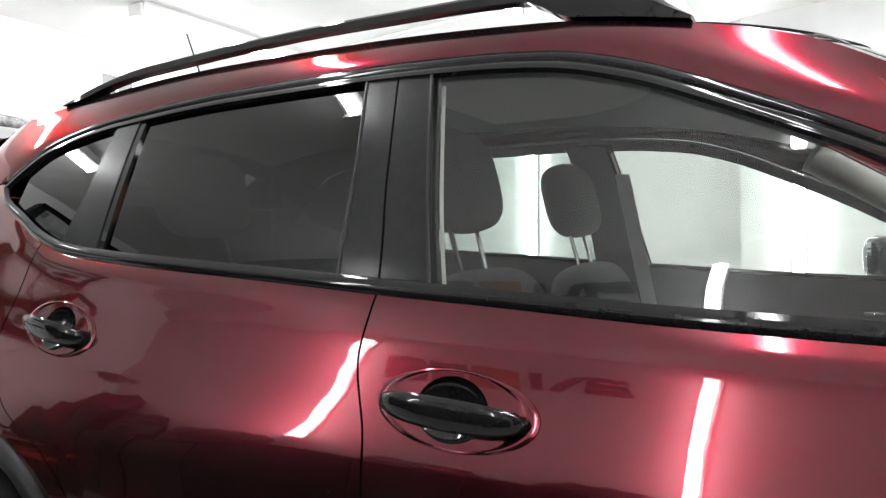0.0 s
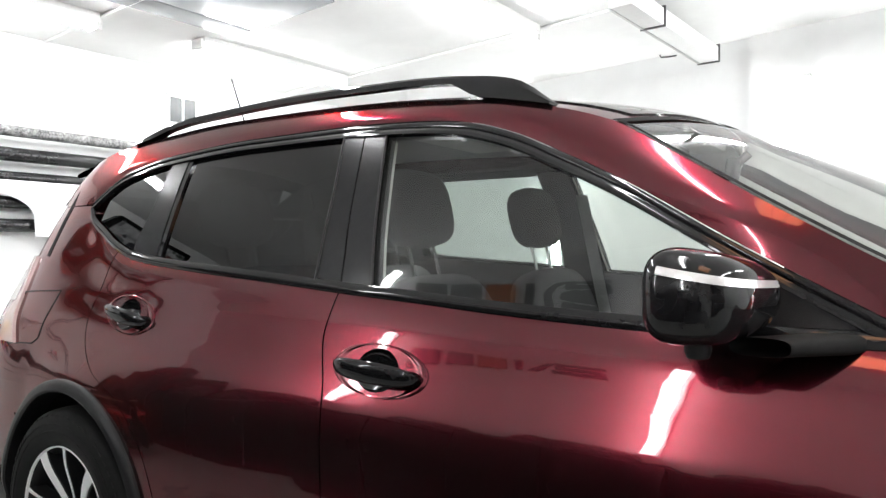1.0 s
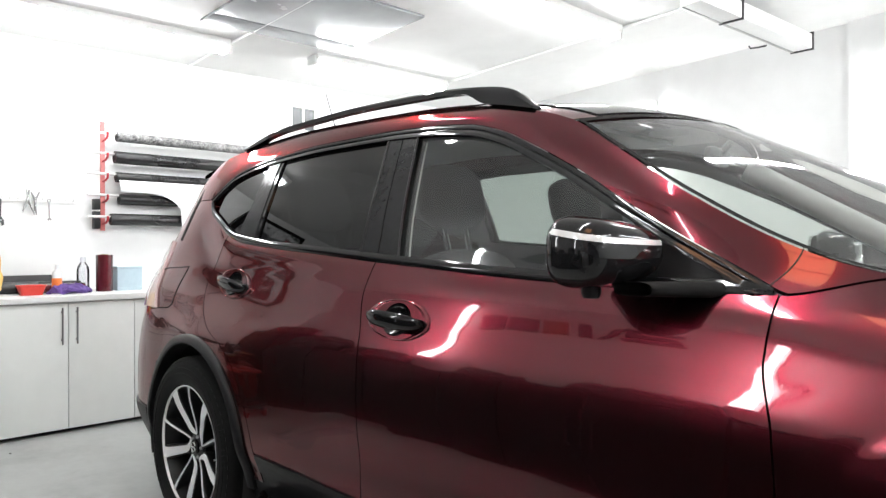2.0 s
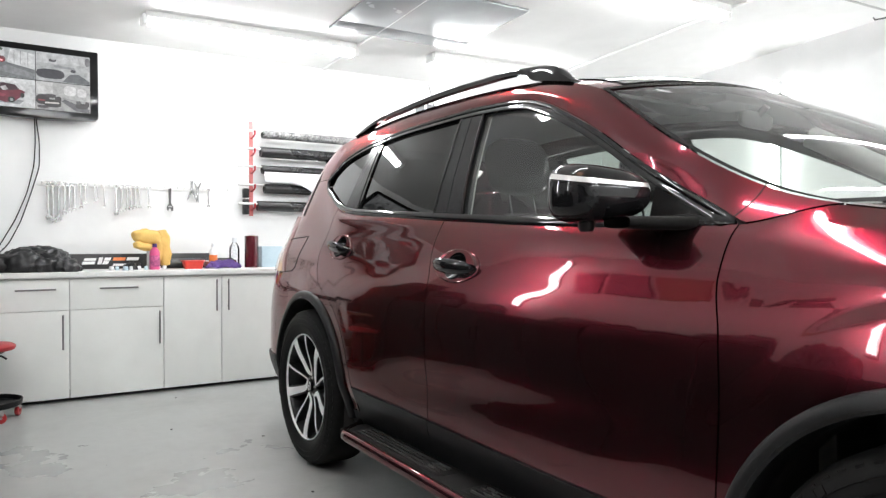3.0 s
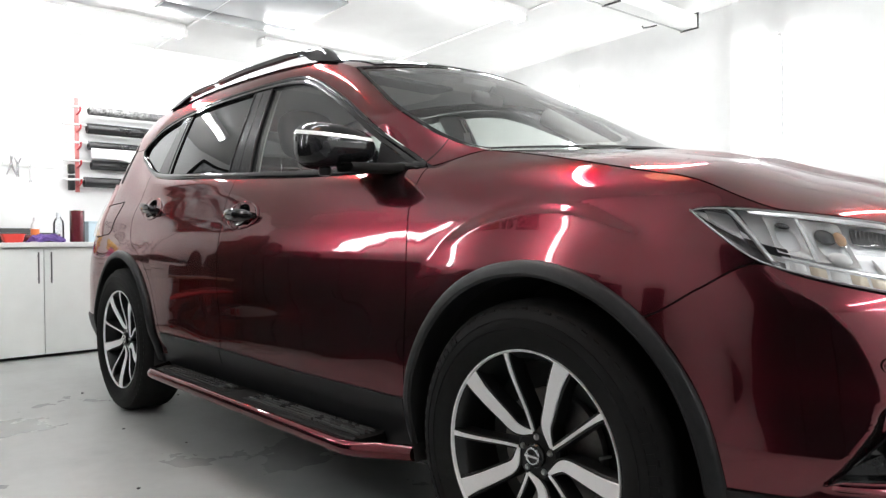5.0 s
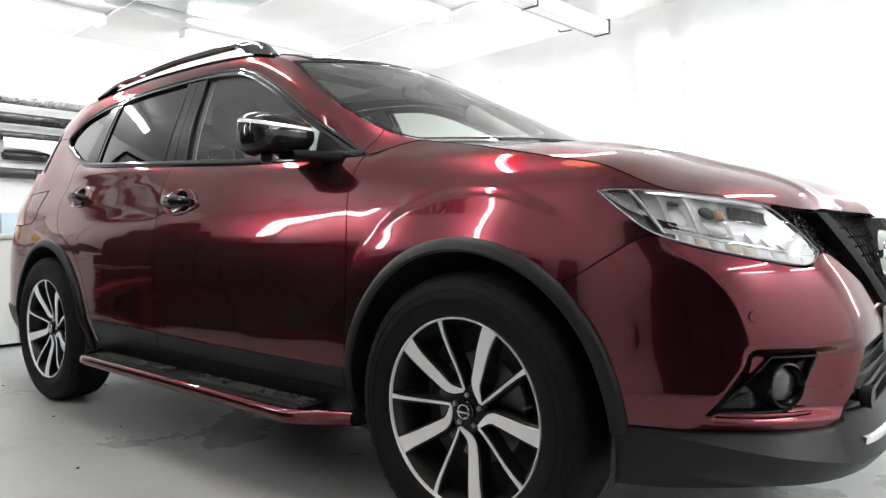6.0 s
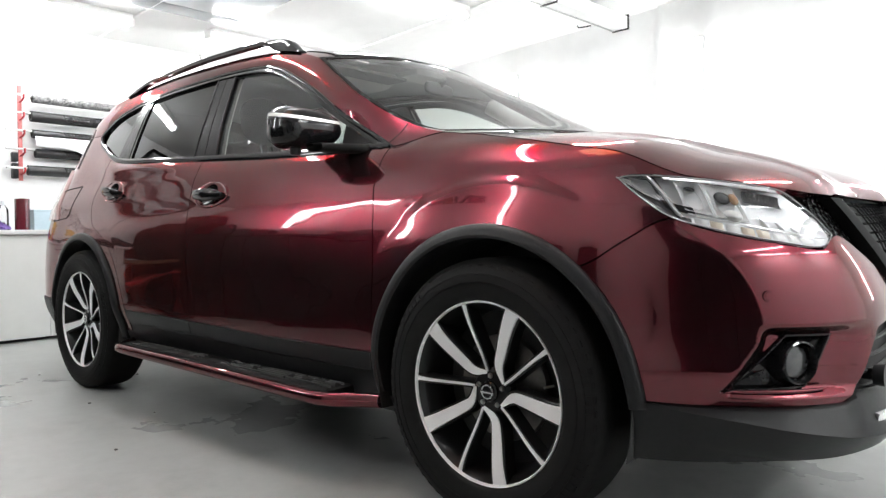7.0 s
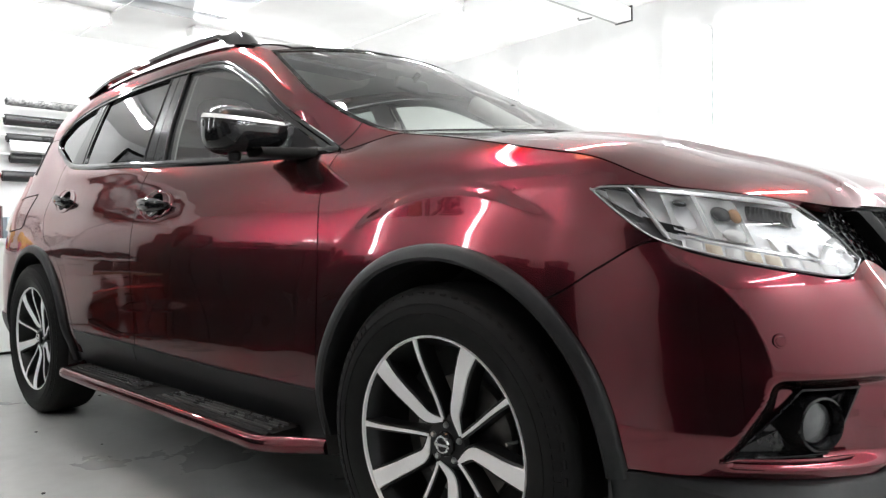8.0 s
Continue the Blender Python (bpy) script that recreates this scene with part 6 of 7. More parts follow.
def film_roll(z, r, y0, y1, mat, label):
    roll = thing("film_roll", label, "film roll", (-5.38, 0, z), "film rolls on the rack")
    rows = [(0.022, y0), (r * 0.96, y0), (r, y0 + 0.004), (r, y1 - 0.004), (r * 0.96, y1), (0.022, y1)]
    part("film", lathe(bmesh.new(), rows, Matrix.Rotation(radians(-90), 4, "X"), 28), mat, roll)
    part("core", lathe(bmesh.new(), [(0.012, y0 - 0.006), (0.022, y0 - 0.006), (0.022, y1 + 0.006), (0.012, y1 + 0.006)], Matrix.Rotation(radians(-90), 4, "X"), 20), PLASTIC, roll, "dark core tube")


film_roll(1.985, 0.036, -0.235, 1.08, WRAPPED, "dark film roll in crinkled clear plastic with painted glints")
film_roll(1.832, 0.046, -0.25, 1.10, VINYL_BLACK, "gloss black vinyl film roll")
film_roll(1.685, 0.038, -0.24, 1.10, VINYL_BLACK, "gloss black vinyl film roll")
film_roll(1.522, 0.040, -0.22, 1.10, VINYL_BLACK, "gloss black vinyl film roll")
film_roll(1.372, 0.044, -0.28, 1.10, VINYL_BLACK, "gloss black vinyl film roll")


def sheet_edge(y):
    """The hanging sheet is cut away over its rack end and drops in a round arch."""
    if y < -0.05:
        return 1.572
    return max(1.30, 1.572 - 0.16 * (1 - math.sqrt(max(0.0, 1 - ((y + 0.05) / 0.27) ** 2)))) if y < 0.22 else 1.30


bm = bmesh.new()
quad_grid(bm, [[Vector((-5.325 + 0.03 * math.sin(2.2 * f) + 0.004 * math.sin(9 * y), y, 1.662 + (sheet_edge(y) - 1.662) * f)) for y in [-0.235 + 0.01 * i for i in range(134)]] for f in [k / 8 for k in range(9)]])
tagged(part("film_sheet", bm, VINYL_WHITE), "white film sheet hanging loose from a roll", "film sheet")


# spanners on a pale rail
def spanner(y, length, k):
    """A combination spanner hung by its ring."""
    t = thing("spanner", "chrome combination spanner hung on the wall rail", "spanner", (-5.452, y, 1.495), "hung spanners")
    s = 0.010 + 0.016 * k
    bm = bmesh.new()
    outer = [(s * math.cos(a), s * math.sin(a)) for a in [2 * math.pi * i / 20 for i in range(20)]]
    rows = []
    for r, h in ((1.0, 0.0), (1.0, 0.008), (0.58, 0.008), (0.58, 0.0)):
        rows.append([Vector((h, x * r, z * r)) for x, z in outer])
    quad_grid(bm, rows + [rows[0]], close=True)
    w0, w1 = s * 0.42, s * 0.34
    rows = [[Vector((x, wy, -s * 0.9 - (length - 1.9 * s) * f)) for x, wy in ((0.001, -w), (0.001, w), (0.0065, w * 0.7), (0.0065, -w * 0.7))] for f, w in ((0, w0), (0.5, w1), (1.0, w0))]
    quad_grid(bm, rows, close=True)
    # open jaw
    jaw = [(-0.5, 0.5), (-1.0, 0.1), (-1.05, -0.5), (-0.75, -1.15), (-0.38, -1.1), (-0.42, -0.35), (0.30, -0.20), (0.42, -0.9), (0.80, -0.95), (1.02, -0.4), (1.0, 0.15), (0.5, 0.5)]
    prism(bm, [(x * s * 0.95, z * s * 0.95) for x, z in jaw], Matrix.Translation((0.0, 0, -length + 0.2 * s)) @ Matrix.Rotation(radians(90), 4, "Z") @ Matrix.Rotation(radians(90), 4, "X"), 0.008)
    bmesh.ops.rotate(bm, verts=bm.verts, cent=(0, 0, 0), matrix=Matrix.Rotation(radians(random.uniform(-2.5, 2.5)), 3, "X"))
    part("shank", bm, TOOL, t)


rail = thing("tool_rail", "pale wall rail with small hooks", "rail", (-5.478, 0, 1.50))
part("strip", boxed((0, -1.89, -0.018), (0.007, -0.48, 0.018), 0.002), FITTING, rail)
for i in range(28):
    part("hook", sweep(bmesh.new(), [(0.004, -1.86 + 0.05 * i, 0.0), (0.03, -1.86 + 0.05 * i, -0.002), (0.036, -1.86 + 0.05 * i, 0.012)], 0.0025, 6), STEEL, rail)
for y, ln, k in ((-1.825, 0.245, 0.66), (-1.790, 0.270, 0.75), (-1.750, 0.255, 0.68), (-1.710, 0.210, 0.50), (-1.680, 0.195, 0.44), (-1.648, 0.180, 0.38), (-1.607, 0.165, 0.30), (-1.574, 0.130, 0.20),
                 (-1.512, 0.115, 0.05), (-1.490, 0.105, 0.02), (-1.449, 0.155, 0.02), (-1.362, 0.205, 0.50), (-1.321, 0.180, 0.44), (-1.285, 0.170, 0.38), (-1.258, 0.165, 0.34), (-1.225, 0.155, 0.30), (-1.198, 0.150, 0.26), (-1.130, 0.150, 0.24)):
    spanner(y, ln, k)


def adjustable_wrench():
    t = thing("adjustable_wrench", "dark steel adjustable wrench hung on the rail", "wrench", (-5.450, -0.97, 1.485))
    bm = bmesh.new()
    prism(bm, [(-0.011, 0.01), (0.011, 0.01), (0.008, -0.11), (0.024, -0.135), (0.026, -0.165), (0.012, -0.172), (0.008, -0.15), (-0.008, -0.15), (-0.012, -0.170), (-0.024, -0.16), (-0.022, -0.132), (-0.008, -0.11)],
          Matrix.Rotation(radians(90), 4, "Z") @ Matrix.Rotation(radians(90), 4, "X"), 0.011)
    part("body", bm, DARK_STEEL, t)
    part("worm", lathe(bmesh.new(), [(0.0001, -0.012), (0.008, -0.012), (0.008, 0.012), (0.0001, 0.012)], pose(0.006, 0.0, -0.135, 90, 0, 0), 14), STEEL, t)


def pliers(y, z, spread_deg, size, mat):
    t = thing("pliers", "long-nosed pliers hanging open on the rail", "pliers", (-5.448, y, z))
    for s in (-1, 1):
        bm = sweep(bmesh.new(), [(0, s * 0.006, size * 0.45), (0, s * 0.004, size * 0.1), (0, -s * 0.012, -size * 0.15), (0, -s * size * 0.35, -size * 0.55)], lambda f: 0.004 + 0.005 * math.sin(math.pi * f), 8)
        bmesh.ops.rotate(bm, verts=bm.verts, cent=(0, 0, 0), matrix=Matrix.Rotation(radians(s * spread_deg), 3, "X"))
        part("jaw_and_grip", bm, mat, t)
    part("pivot", lathe(bmesh.new(), [(0.0001, 0.008), (0.007, 0.008), (0.008, 0.0)], Matrix.Rotation(radians(90), 4, "Y"), 12), STEEL, t)


adjustable_wrench()
pliers(-0.80, 1.50, 12, 0.15, TOOL)
pliers(-0.755, 1.49, 28, 0.15, TOOL)
spanner(-0.67, 0.13, 0.15)


# on the worktop
def crumple(bm, amount, scale, seed, keep=0.0):
    for v in bm.verts:
        n = noise.noise_vector(v.co * scale + Vector((seed, seed * 2, seed * 3)))
        n2 = noise.noise_vector(v.co * scale * 2.7 + Vector((seed * 5, 0, seed)))
        v.co += (n + n2 * 0.5) * amount
        v.co.z = max(keep, v.co.z)
    return bm


def heap(name, label, category, at, size, mat, amount, scale, seed):
    t = thing(name, label, category, at)
    bm = bmesh.new()
    rows = []
    n, m = 110, 44
    for i in range(m + 1):
        f = i / m
        r = math.sin(math.pi / 2 * min(1, f * 1.02)) ** 0.75
        rows.append([Vector((size[0] / 2 * r * math.cos(a), size[1] / 2 * r * math.sin(a), size[2] * (1 - f ** 2.4))) for a in [2 * math.pi * j / n for j in range(n)]])
    quad_grid(bm, rows, close=True)
    tidy(bm, 1e-4)
    crumple(bm, amount, scale, seed)
    for v in bm.verts:
        # pinched folds
        k = noise.noise(v.co * scale * 0.9 + Vector((seed, 0, 0)))
        v.co.z = max(0.0, v.co.z + amount * 0.9 * (0.5 - min(1.0, abs(k) * 3.0)) * min(1.0, v.co.z / 0.04))
    part("cloth", bm, mat, t, sharp=180)
    return t


def jacket():
    """A padded jacket thrown down: overlapping soft lobes with deep folds, one sleeve to the side."""
    t = thing("jacket", "crumpled black padded nylon jacket lying on the worktop", "jacket", (-5.04, -1.97, TOP_Z))
    bm = bmesh.new()
    for (x, y, z), (d, w, h), lean in (((0.00, 0.15, 0.060), (0.30, 0.22, 0.200), -10), ((0.05, -0.02, 0.065), (0.34, 0.24, 0.200), 14), ((-0.06, 0.08, 0.080), (0.30, 0.30, 0.190), 0), ((0.10, 0.22, 0.035), (0.22, 0.20, 0.110), -16),
                                       ((0.13, 0.06, 0.040), (0.16, 0.26, 0.120), 5), ((0.04, -0.17, 0.045), (0.30, 0.20, 0.130), 20), ((0.10, -0.24, 0.020), (0.20, 0.16, 0.090), 30)):
        n, m = 60, 34
        rows = []
        for i in range(m + 1):
            b = -math.pi / 2 + math.pi * (i + 0.0005) / (m + 0.001)
            row = []
            for a in [2 * math.pi * (j + 0.5) / n for j in range(n)]:
                way = Vector((math.cos(a) * math.cos(b), math.sin(a) * math.cos(b), math.sin(b)))
                p = Vector((d / 2 * way.x, w / 2 * way.y, h / 2 * way.z))
                q = p + Vector((x, y, z)) * 3
                crease = 1 - 2.2 * abs(noise.noise(Vector((q.x * 11, q.y * 21, q.z * 9))))
                small = 1 - 2.0 * abs(noise.noise(q * 34))
                p += way * (0.024 * crease + 0.009 * small)
                p = Matrix.Rotation(radians(lean), 3, "X") @ p + Vector((x, y, z))
                p.z = max(0.0, p.z * 0.88)
                row.append(p)
            rows.append(row)
        quad_grid(bm, rows, close=True)
    part("cloth", tidy(bm, 1e-5), BLACK_NYLON, t, sharp=180)


jacket()
heap("polishing_cloth", "rumpled purple microfibre cloth on the worktop", "cloth", (-5.02, -0.66, TOP_Z), (0.16, 0.26, 0.055), PURPLE_CLOTH, 0.016, 20.0, 5.5)


def bottle(name, label, at, r, h, mat, cap, cap_mat):
    t = thing(name, label, "bottle", at)
    part("body", lathe(bmesh.new(), [(0.0001, 0), (r * 0.92, 0), (r, 0.006), (r, h * 0.62), (r * 0.9, h * 0.72), (r * 0.42, h * 0.84), (r * 0.36, h * 0.90), (0.0001, h * 0.90)], None, 28), mat, t)
    part("cap", lathe(bmesh.new(), [(r * 0.44, h * 0.86), (r * 0.46, h * 0.88), (r * 0.42, h), (0.0001, h)], None, 20), cap_mat, t)
    if cap:
        part("label_band", lathe(bmesh.new(), [(r * 1.01, h * 0.12), (r * 1.012, h * 0.14), (r * 1.012, h * 0.52), (r * 1.01, h * 0.54)], None, 28), cap, t)


bottle("spray_bottle", "pink printed cleaner bottle with a purple cap", (-4.98, -1.165, TOP_Z), 0.036, 0.19, PINK_PLASTIC, PINK_PRINT, PURPLE_CLOTH)
bottle("cleaner_bottle", "milky bottle with an orange label", (-5.02, -0.735, TOP_Z), 0.030, 0.19, CLEAR_PLASTIC, ORANGE_PLASTIC, CLEAR_PLASTIC)
bottle("spray_bottle", "clear plastic bottle by the red roll", (-5.16, -0.535, TOP_Z), 0.040, 0.235, LAMP_GLASS, None, CLEAR_PLASTIC)


def towel():
    """A towel thrown over something upright: a bulging top and a tail hanging to the front."""
    t = thing("towel", "yellow microfibre towel draped over a bottle", "towel", (-5.10, -1.16, TOP_Z))
    bm = bmesh.new()
    # the puffed top, a fold under it, and the long tail to one side, overlapping as one cloth
    for (x, y, z), (w, d, h), e, lean in (((0.0, -0.025, 0.235), (0.235, 0.15, 0.115), 0.75, -8), ((0.03, -0.065, 0.170), (0.150, 0.11, 0.060), 0.8, -14), ((0.035, 0.075, 0.160), (0.085, 0.07, 0.265), 0.6, 6), ((0.045, 0.035, 0.150), (0.060, 0.06, 0.200), 0.7, 2)):
        n, m = 40, 26
        rows = []
        for i in range(m + 1):
            bb = -math.pi / 2 + math.pi * (i + 0.0005) / (m + 0.001)
            cb, sb = math.cos(bb), math.sin(bb)
            row = []
            for a in [2 * math.pi * (j + 0.5) / n for j in range(n)]:
                p = Vector((d / 2 * math.copysign(abs(math.cos(a)) ** e, math.cos(a)) * abs(cb) ** e, w / 2 * math.copysign(abs(math.sin(a)) ** e, math.sin(a)) * abs(cb) ** e, h / 2 * math.copysign(abs(sb) ** e, sb)))
                row.append(Matrix.Rotation(radians(lean), 3, "X") @ p + Vector((x, y, z)))
            rows.append(row)
        quad_grid(bm, rows, close=True)
    tidy(bm, 1e-4)
    crumple(bm, 0.011, 17.0, 2.2, 0.004)
    part("cloth", bm, YELLOW_CLOTH, t, sharp=180)
    part("inside_bottle", lathe(bmesh.new(), [(0.0001, 0), (0.04, 0), (0.04, 0.18), (0.02, 0.24), (0.0001, 0.25)], None, 20), CLEAR_PLASTIC, t)


towel()
tray = thing("parts_tray", "bright red plastic parts tray on the worktop", "tray", (-5.0, -0.89, TOP_Z))
bm = bmesh.new()
rows = []
for k, h in ((0.78, 0.0), (1.0, 0.062), (1.06, 0.064), (1.06, 0.058), (0.96, 0.055), (0.74, 0.006)):
    rows.append([Vector((y * k, x * k, h)) for x, y in rounded_rect(0.155, 0.10, 0.02)])
quad_grid(bm, rows, close=True)
bm.faces.new([bm.verts.new(p) for p in rows[0]])
bm.faces.new([bm.verts.new(p) for p in rows[-1]])
part("shell", tidy(bm, 1e-6), RED_PLASTIC, tray)


def standing_roll(y, x, r, h, mat, label):
    t = thing("film_roll", label, "film roll", (x, y, TOP_Z))
    part("film", lathe(bmesh.new(), [(0.025, 0), (r, 0), (r, h), (0.025, h)], None, 32), mat, t)
    part("core", lathe(bmesh.new(), [(0.019, 0.0), (0.025, 0.0), (0.025, h + 0.004), (0.019, h + 0.004)], None, 20), WOOD, t, "card core")


standing_roll(-0.415, -5.10, 0.055, 0.252, VINYL_RED, "dark red vinyl film roll standing upright")
box_b = thing("card_box", "pale blue card box on the worktop", "box", (-5.14, -0.25, TOP_Z))
part("carton", boxed((-0.06, -0.085, 0), (0.06, 0.085, 0.165), 0.003), BLUE_CARD, box_b)
part("lid_flap", boxed((-0.061, -0.086, 0.150), (0.061, 0.086, 0.168), 0.002), BLUE_CARD, box_b)


def banner():
    """A long black sign board leaning on the wall, its brand reduced to plain shapes."""
    t = thing("sign_board", "black sign board with white and orange block shapes", "sign", (-5.36, -1.25, TOP_Z))
    m = pose(0, 0, 0, 0, -8, 0)
    part("board", placed(boxed((-0.006, -0.62, 0.0), (0.0, 0.62, 0.115), 0.001), m), BANNER_BLACK, t)

    def shape(pts, mat):
        bm = bmesh.new()
        prism(bm, pts, m @ Matrix.Translation((0.0005, 0, 0)) @ Matrix.Rotation(radians(90), 4, "Z") @ Matrix.Rotation(radians(90), 4, "X"), 0.001)
        part("print_block", bm, mat, t)

    def slab(y, z, w, h, lean, mat):
        shape([(y, z), (y + w, z), (y + w + lean, z + h), (y + lean, z + h)], mat)
    slab(-0.36, 0.035, 0.085, 0.022, 0.008, BANNER_WHITE)
    slab(-0.345, 0.062, 0.080, 0.020, 0.006, BANNER_WHITE)
    slab(-0.255, 0.035, 0.028, 0.052, 0.014, BANNER_WHITE)
    slab(-0.222, 0.035, 0.040, 0.024, 0.010, BANNER_WHITE)
    slab(-0.212, 0.062, 0.045, 0.024, 0.012, BANNER_WHITE)
    slab(-0.15, 0.062, 0.085, 0.024, 0.010, ORANGE_PLASTIC)
    slab(-0.055, 0.062, 0.085, 0.024, 0.010, BANNER_WHITE)
    slab(-0.15, 0.020, 0.19, 0.018, 0.006, BANNER_WHITE)
    slab(0.12, 0.035, 0.10, 0.03, 0.010, BANNER_WHITE)


banner()
for y, x, w, lab, mt in ((-0.80, -5.22, 0.52, "black film roll lying on the worktop", VINYL_BLACK), (-0.74, -5.12, 0.40, "dark red film roll lying on the worktop", VINYL_RED)):
    t = thing("film_roll", lab, "film roll", (x, y, TOP_Z + 0.032 if mt == VINYL_RED else TOP_Z + 0.038))
    r = 0.032 if mt == VINYL_RED else 0.038
    part("film", lathe(bmesh.new(), [(0.016, -w / 2), (r, -w / 2), (r, w / 2), (0.016, w / 2)], Matrix.Rotation(radians(-90), 4, "X") @ Matrix.Rotation(radians(4), 4, "Y"), 24), mt, t)
for i in range(9):
    y = -1.46 + 0.045 * i + random.uniform(-0.01, 0.01)
    t = thing("jar", "small pale plastic jar on the worktop", "jar", (-4.97 + random.uniform(-0.04, 0.05), y, TOP_Z), "small jars")
    r = random.uniform(0.012, 0.018)
    part("shell", lathe(bmesh.new(), [(0.0001, 0), (r, 0), (r, 0.022), (r * 0.8, 0.028), (0.0001, 0.028)], None, 16), random.choice([CLEAR_PLASTIC, BLUE_CARD, CLEAR_PLASTIC]), t)
heap("black_cloth", "folded black cloth on the worktop", "cloth", (-5.03, -1.31, TOP_Z), (0.12, 0.12, 0.05), BLACK_NYLON, 0.012, 20.0, 9.2)


# ---- the corner by the cabinets: desk, stool, tank ----
desk = thing("desk", "rough plywood desk with pale legs", "desk", (-5.12, -2.50, 0))
part("top", boxed((-0.33, -0.34, 0.615), (0.22, 0.345, 0.655), 0.004), WOOD, desk)
for x, y in ((-0.30, -0.31), (-0.30, 0.31), (0.18, -0.31), (0.18, 0.30)):
    part("leg", boxed((x - 0.025, y - 0.025, 0), (x + 0.025, y + 0.025, 0.615), 0.003), WOOD if y < 0 else FITTING, desk)
part("shelf", boxed((-0.31, -0.32, 0.22), (0.18, 0.32, 0.24), 0.003), WOOD, desk)
pc = thing("loudspeaker", "black box loudspeaker on the desk", "loudspeaker", (-5.10, -2.32, 0.655))
part("case", boxed((-0.12, -0.10, 0), (0.10, 0.11, 0.175), 0.006), PLASTIC, pc)
part("grille", boxed((0.1005, -0.085, 0.02), (0.106, 0.095, 0.155), 0.003), BLACK_NYLON, pc)
tagged(part("tablet", boxed((-4.98, -2.36, 0.656), (-4.90, -2.20, 0.668), 0.003), BLUE_CARD), "pale tablet lying on the desk", "tablet")
heap("cable_pile", "tangle of black leads on the desk", "cables", (-5.0, -2.19, 0.656), (0.12, 0.10, 0.05), RUBBER, 0.02, 30.0, 4.4)
for k in range(2):
    pts = [(-4.93, -2.30 + 0.10 * math.cos(a) + 0.03 * k, 0.50 - 0.02 * k + 0.085 * math.sin(a)) for a in [2 * math.pi * i / 30 for i in range(31)]]
    tagged(part("hung_cable", sweep(bmesh.new(), pts, 0.005, 6), RUBBER), "coiled black cable hung under the desk", "cable", "hung cables")


def stool():
    st = thing("work_stool", "low red padded mechanic's stool on castors", "stool", (-4.50, -2.20, 0))
    part("seat", lathe(bmesh.new(), [(0.0001, 0.458), (0.10, 0.458), (0.150, 0.450), (0.163, 0.438), (0.163, 0.425), (0.155, 0.415), (0.0001, 0.410)], None, 40), RED_VINYL, st, "red vinyl padded seat")
    part("seat_pan", lathe(bmesh.new(), [(0.0001, 0.395), (0.10, 0.395), (0.12, 0.412), (0.0001, 0.412)], None, 24), PLASTIC, st)
    part("column", lathe(bmesh.new(), [(0.034, 0.09), (0.034, 0.24), (0.017, 0.245), (0.017, 0.40)], None, 20), PLASTIC, st, "black gas-lift column")
    part("lever", sweep(bmesh.new(), [(0, 0.03, 0.385), (0.01, 0.09, 0.375), (0.01, 0.115, 0.355)], 0.006, 8), PLASTIC, st)
    part("tray", lathe(bmesh.new(), [(0.0001, 0.075), (0.17, 0.075), (0.195, 0.085), (0.20, 0.115), (0.192, 0.117), (0.185, 0.092), (0.0001, 0.088)], None, 44), PLASTIC, st, "round black tool tray")
    for i in range(5):
        a = 2 * math.pi * i / 5 + 0.5
        x, y = 0.175 * math.cos(a), 0.175 * math.sin(a)
        c = part("castor", lathe(bmesh.new(), [(0.010, -0.011), (0.029, -0.011), (0.031, -0.006), (0.031, 0.006), (0.029, 0.011), (0.010, 0.011)], pose(x, y, 0.031, 90, 0, math.degrees(a) + 60), 20), RED_VINYL, st, "red castor wheel")
        part("fork", boxed((x - 0.016, y - 0.016, 0.045), (x + 0.016, y + 0.016, 0.08), 0.003), STEEL, c)


RED_VINYL = surface("red_vinyl", (0.36, 0.018, 0.022), (0.44, 0.028, 0.032), rough=0.4, bump=0.1, bump_scale=200)
stool()
TANK_RED = surface("dull_dark_red_enamel", (0.12, 0.012, 0.012), (0.19, 0.020, 0.018), rough=0.45, grain=12, bump=0.05)
tank = thing("air_tank", "dull dark red compressor tank under the desk", "tank", (-4.92, -2.43, 0))
part("cylinder", lathe(bmesh.new(), [(0.0001, 0.03), (0.09, 0.04), (0.125, 0.08), (0.13, 0.12), (0.13, 0.40), (0.115, 0.45), (0.06, 0.48), (0.0001, 0.485)], None, 32), TANK_RED, tank)
part("foot_ring", lathe(bmesh.new(), [(0.11, 0), (0.12, 0.0), (0.12, 0.06), (0.11, 0.06)], None, 28), PLASTIC, tank)


# ---- wall and ceiling fixtures ----
def small_window():
    w = tagged(new("window_1"), "small white framed window with two frosted panes", "window", kind="structure")
    w.location = (BACK_X, 1.435, 2.335)
    for lo, hi in (((0, -0.145, -0.125), (0.02, -0.118, 0.125)), ((0, 0.118, -0.125), (0.02, 0.145, 0.125)), ((0, -0.118, 0.100), (0.02, 0.118, 0.125)), ((0, -0.118, -0.125), (0.02, 0.118, -0.100)), ((0, -0.010, -0.100), (0.02, 0.010, 0.100))):
        part("window_frame", boxed(lo, hi, 0.003), FITTING, w)
    for y in (-0.064, 0.064):
        part("window_pane", boxed((0.002, y - 0.054, -0.100), (0.008, y + 0.054, 0.100)), FROSTED, w)


FROSTED = surface("frosted_pane", (0.045, 0.048, 0.050), (0.080, 0.084, 0.087), rough=0.3, grain=8, stain=3, bump=0.0)
PANEL_GREY = surface("polished_grey_panel", (0.24, 0.25, 0.26), (0.34, 0.35, 0.36), rough=0.25, metal=0.35, grain=3, stain=1.0, bump=0.03, bump_scale=12)
small_window()


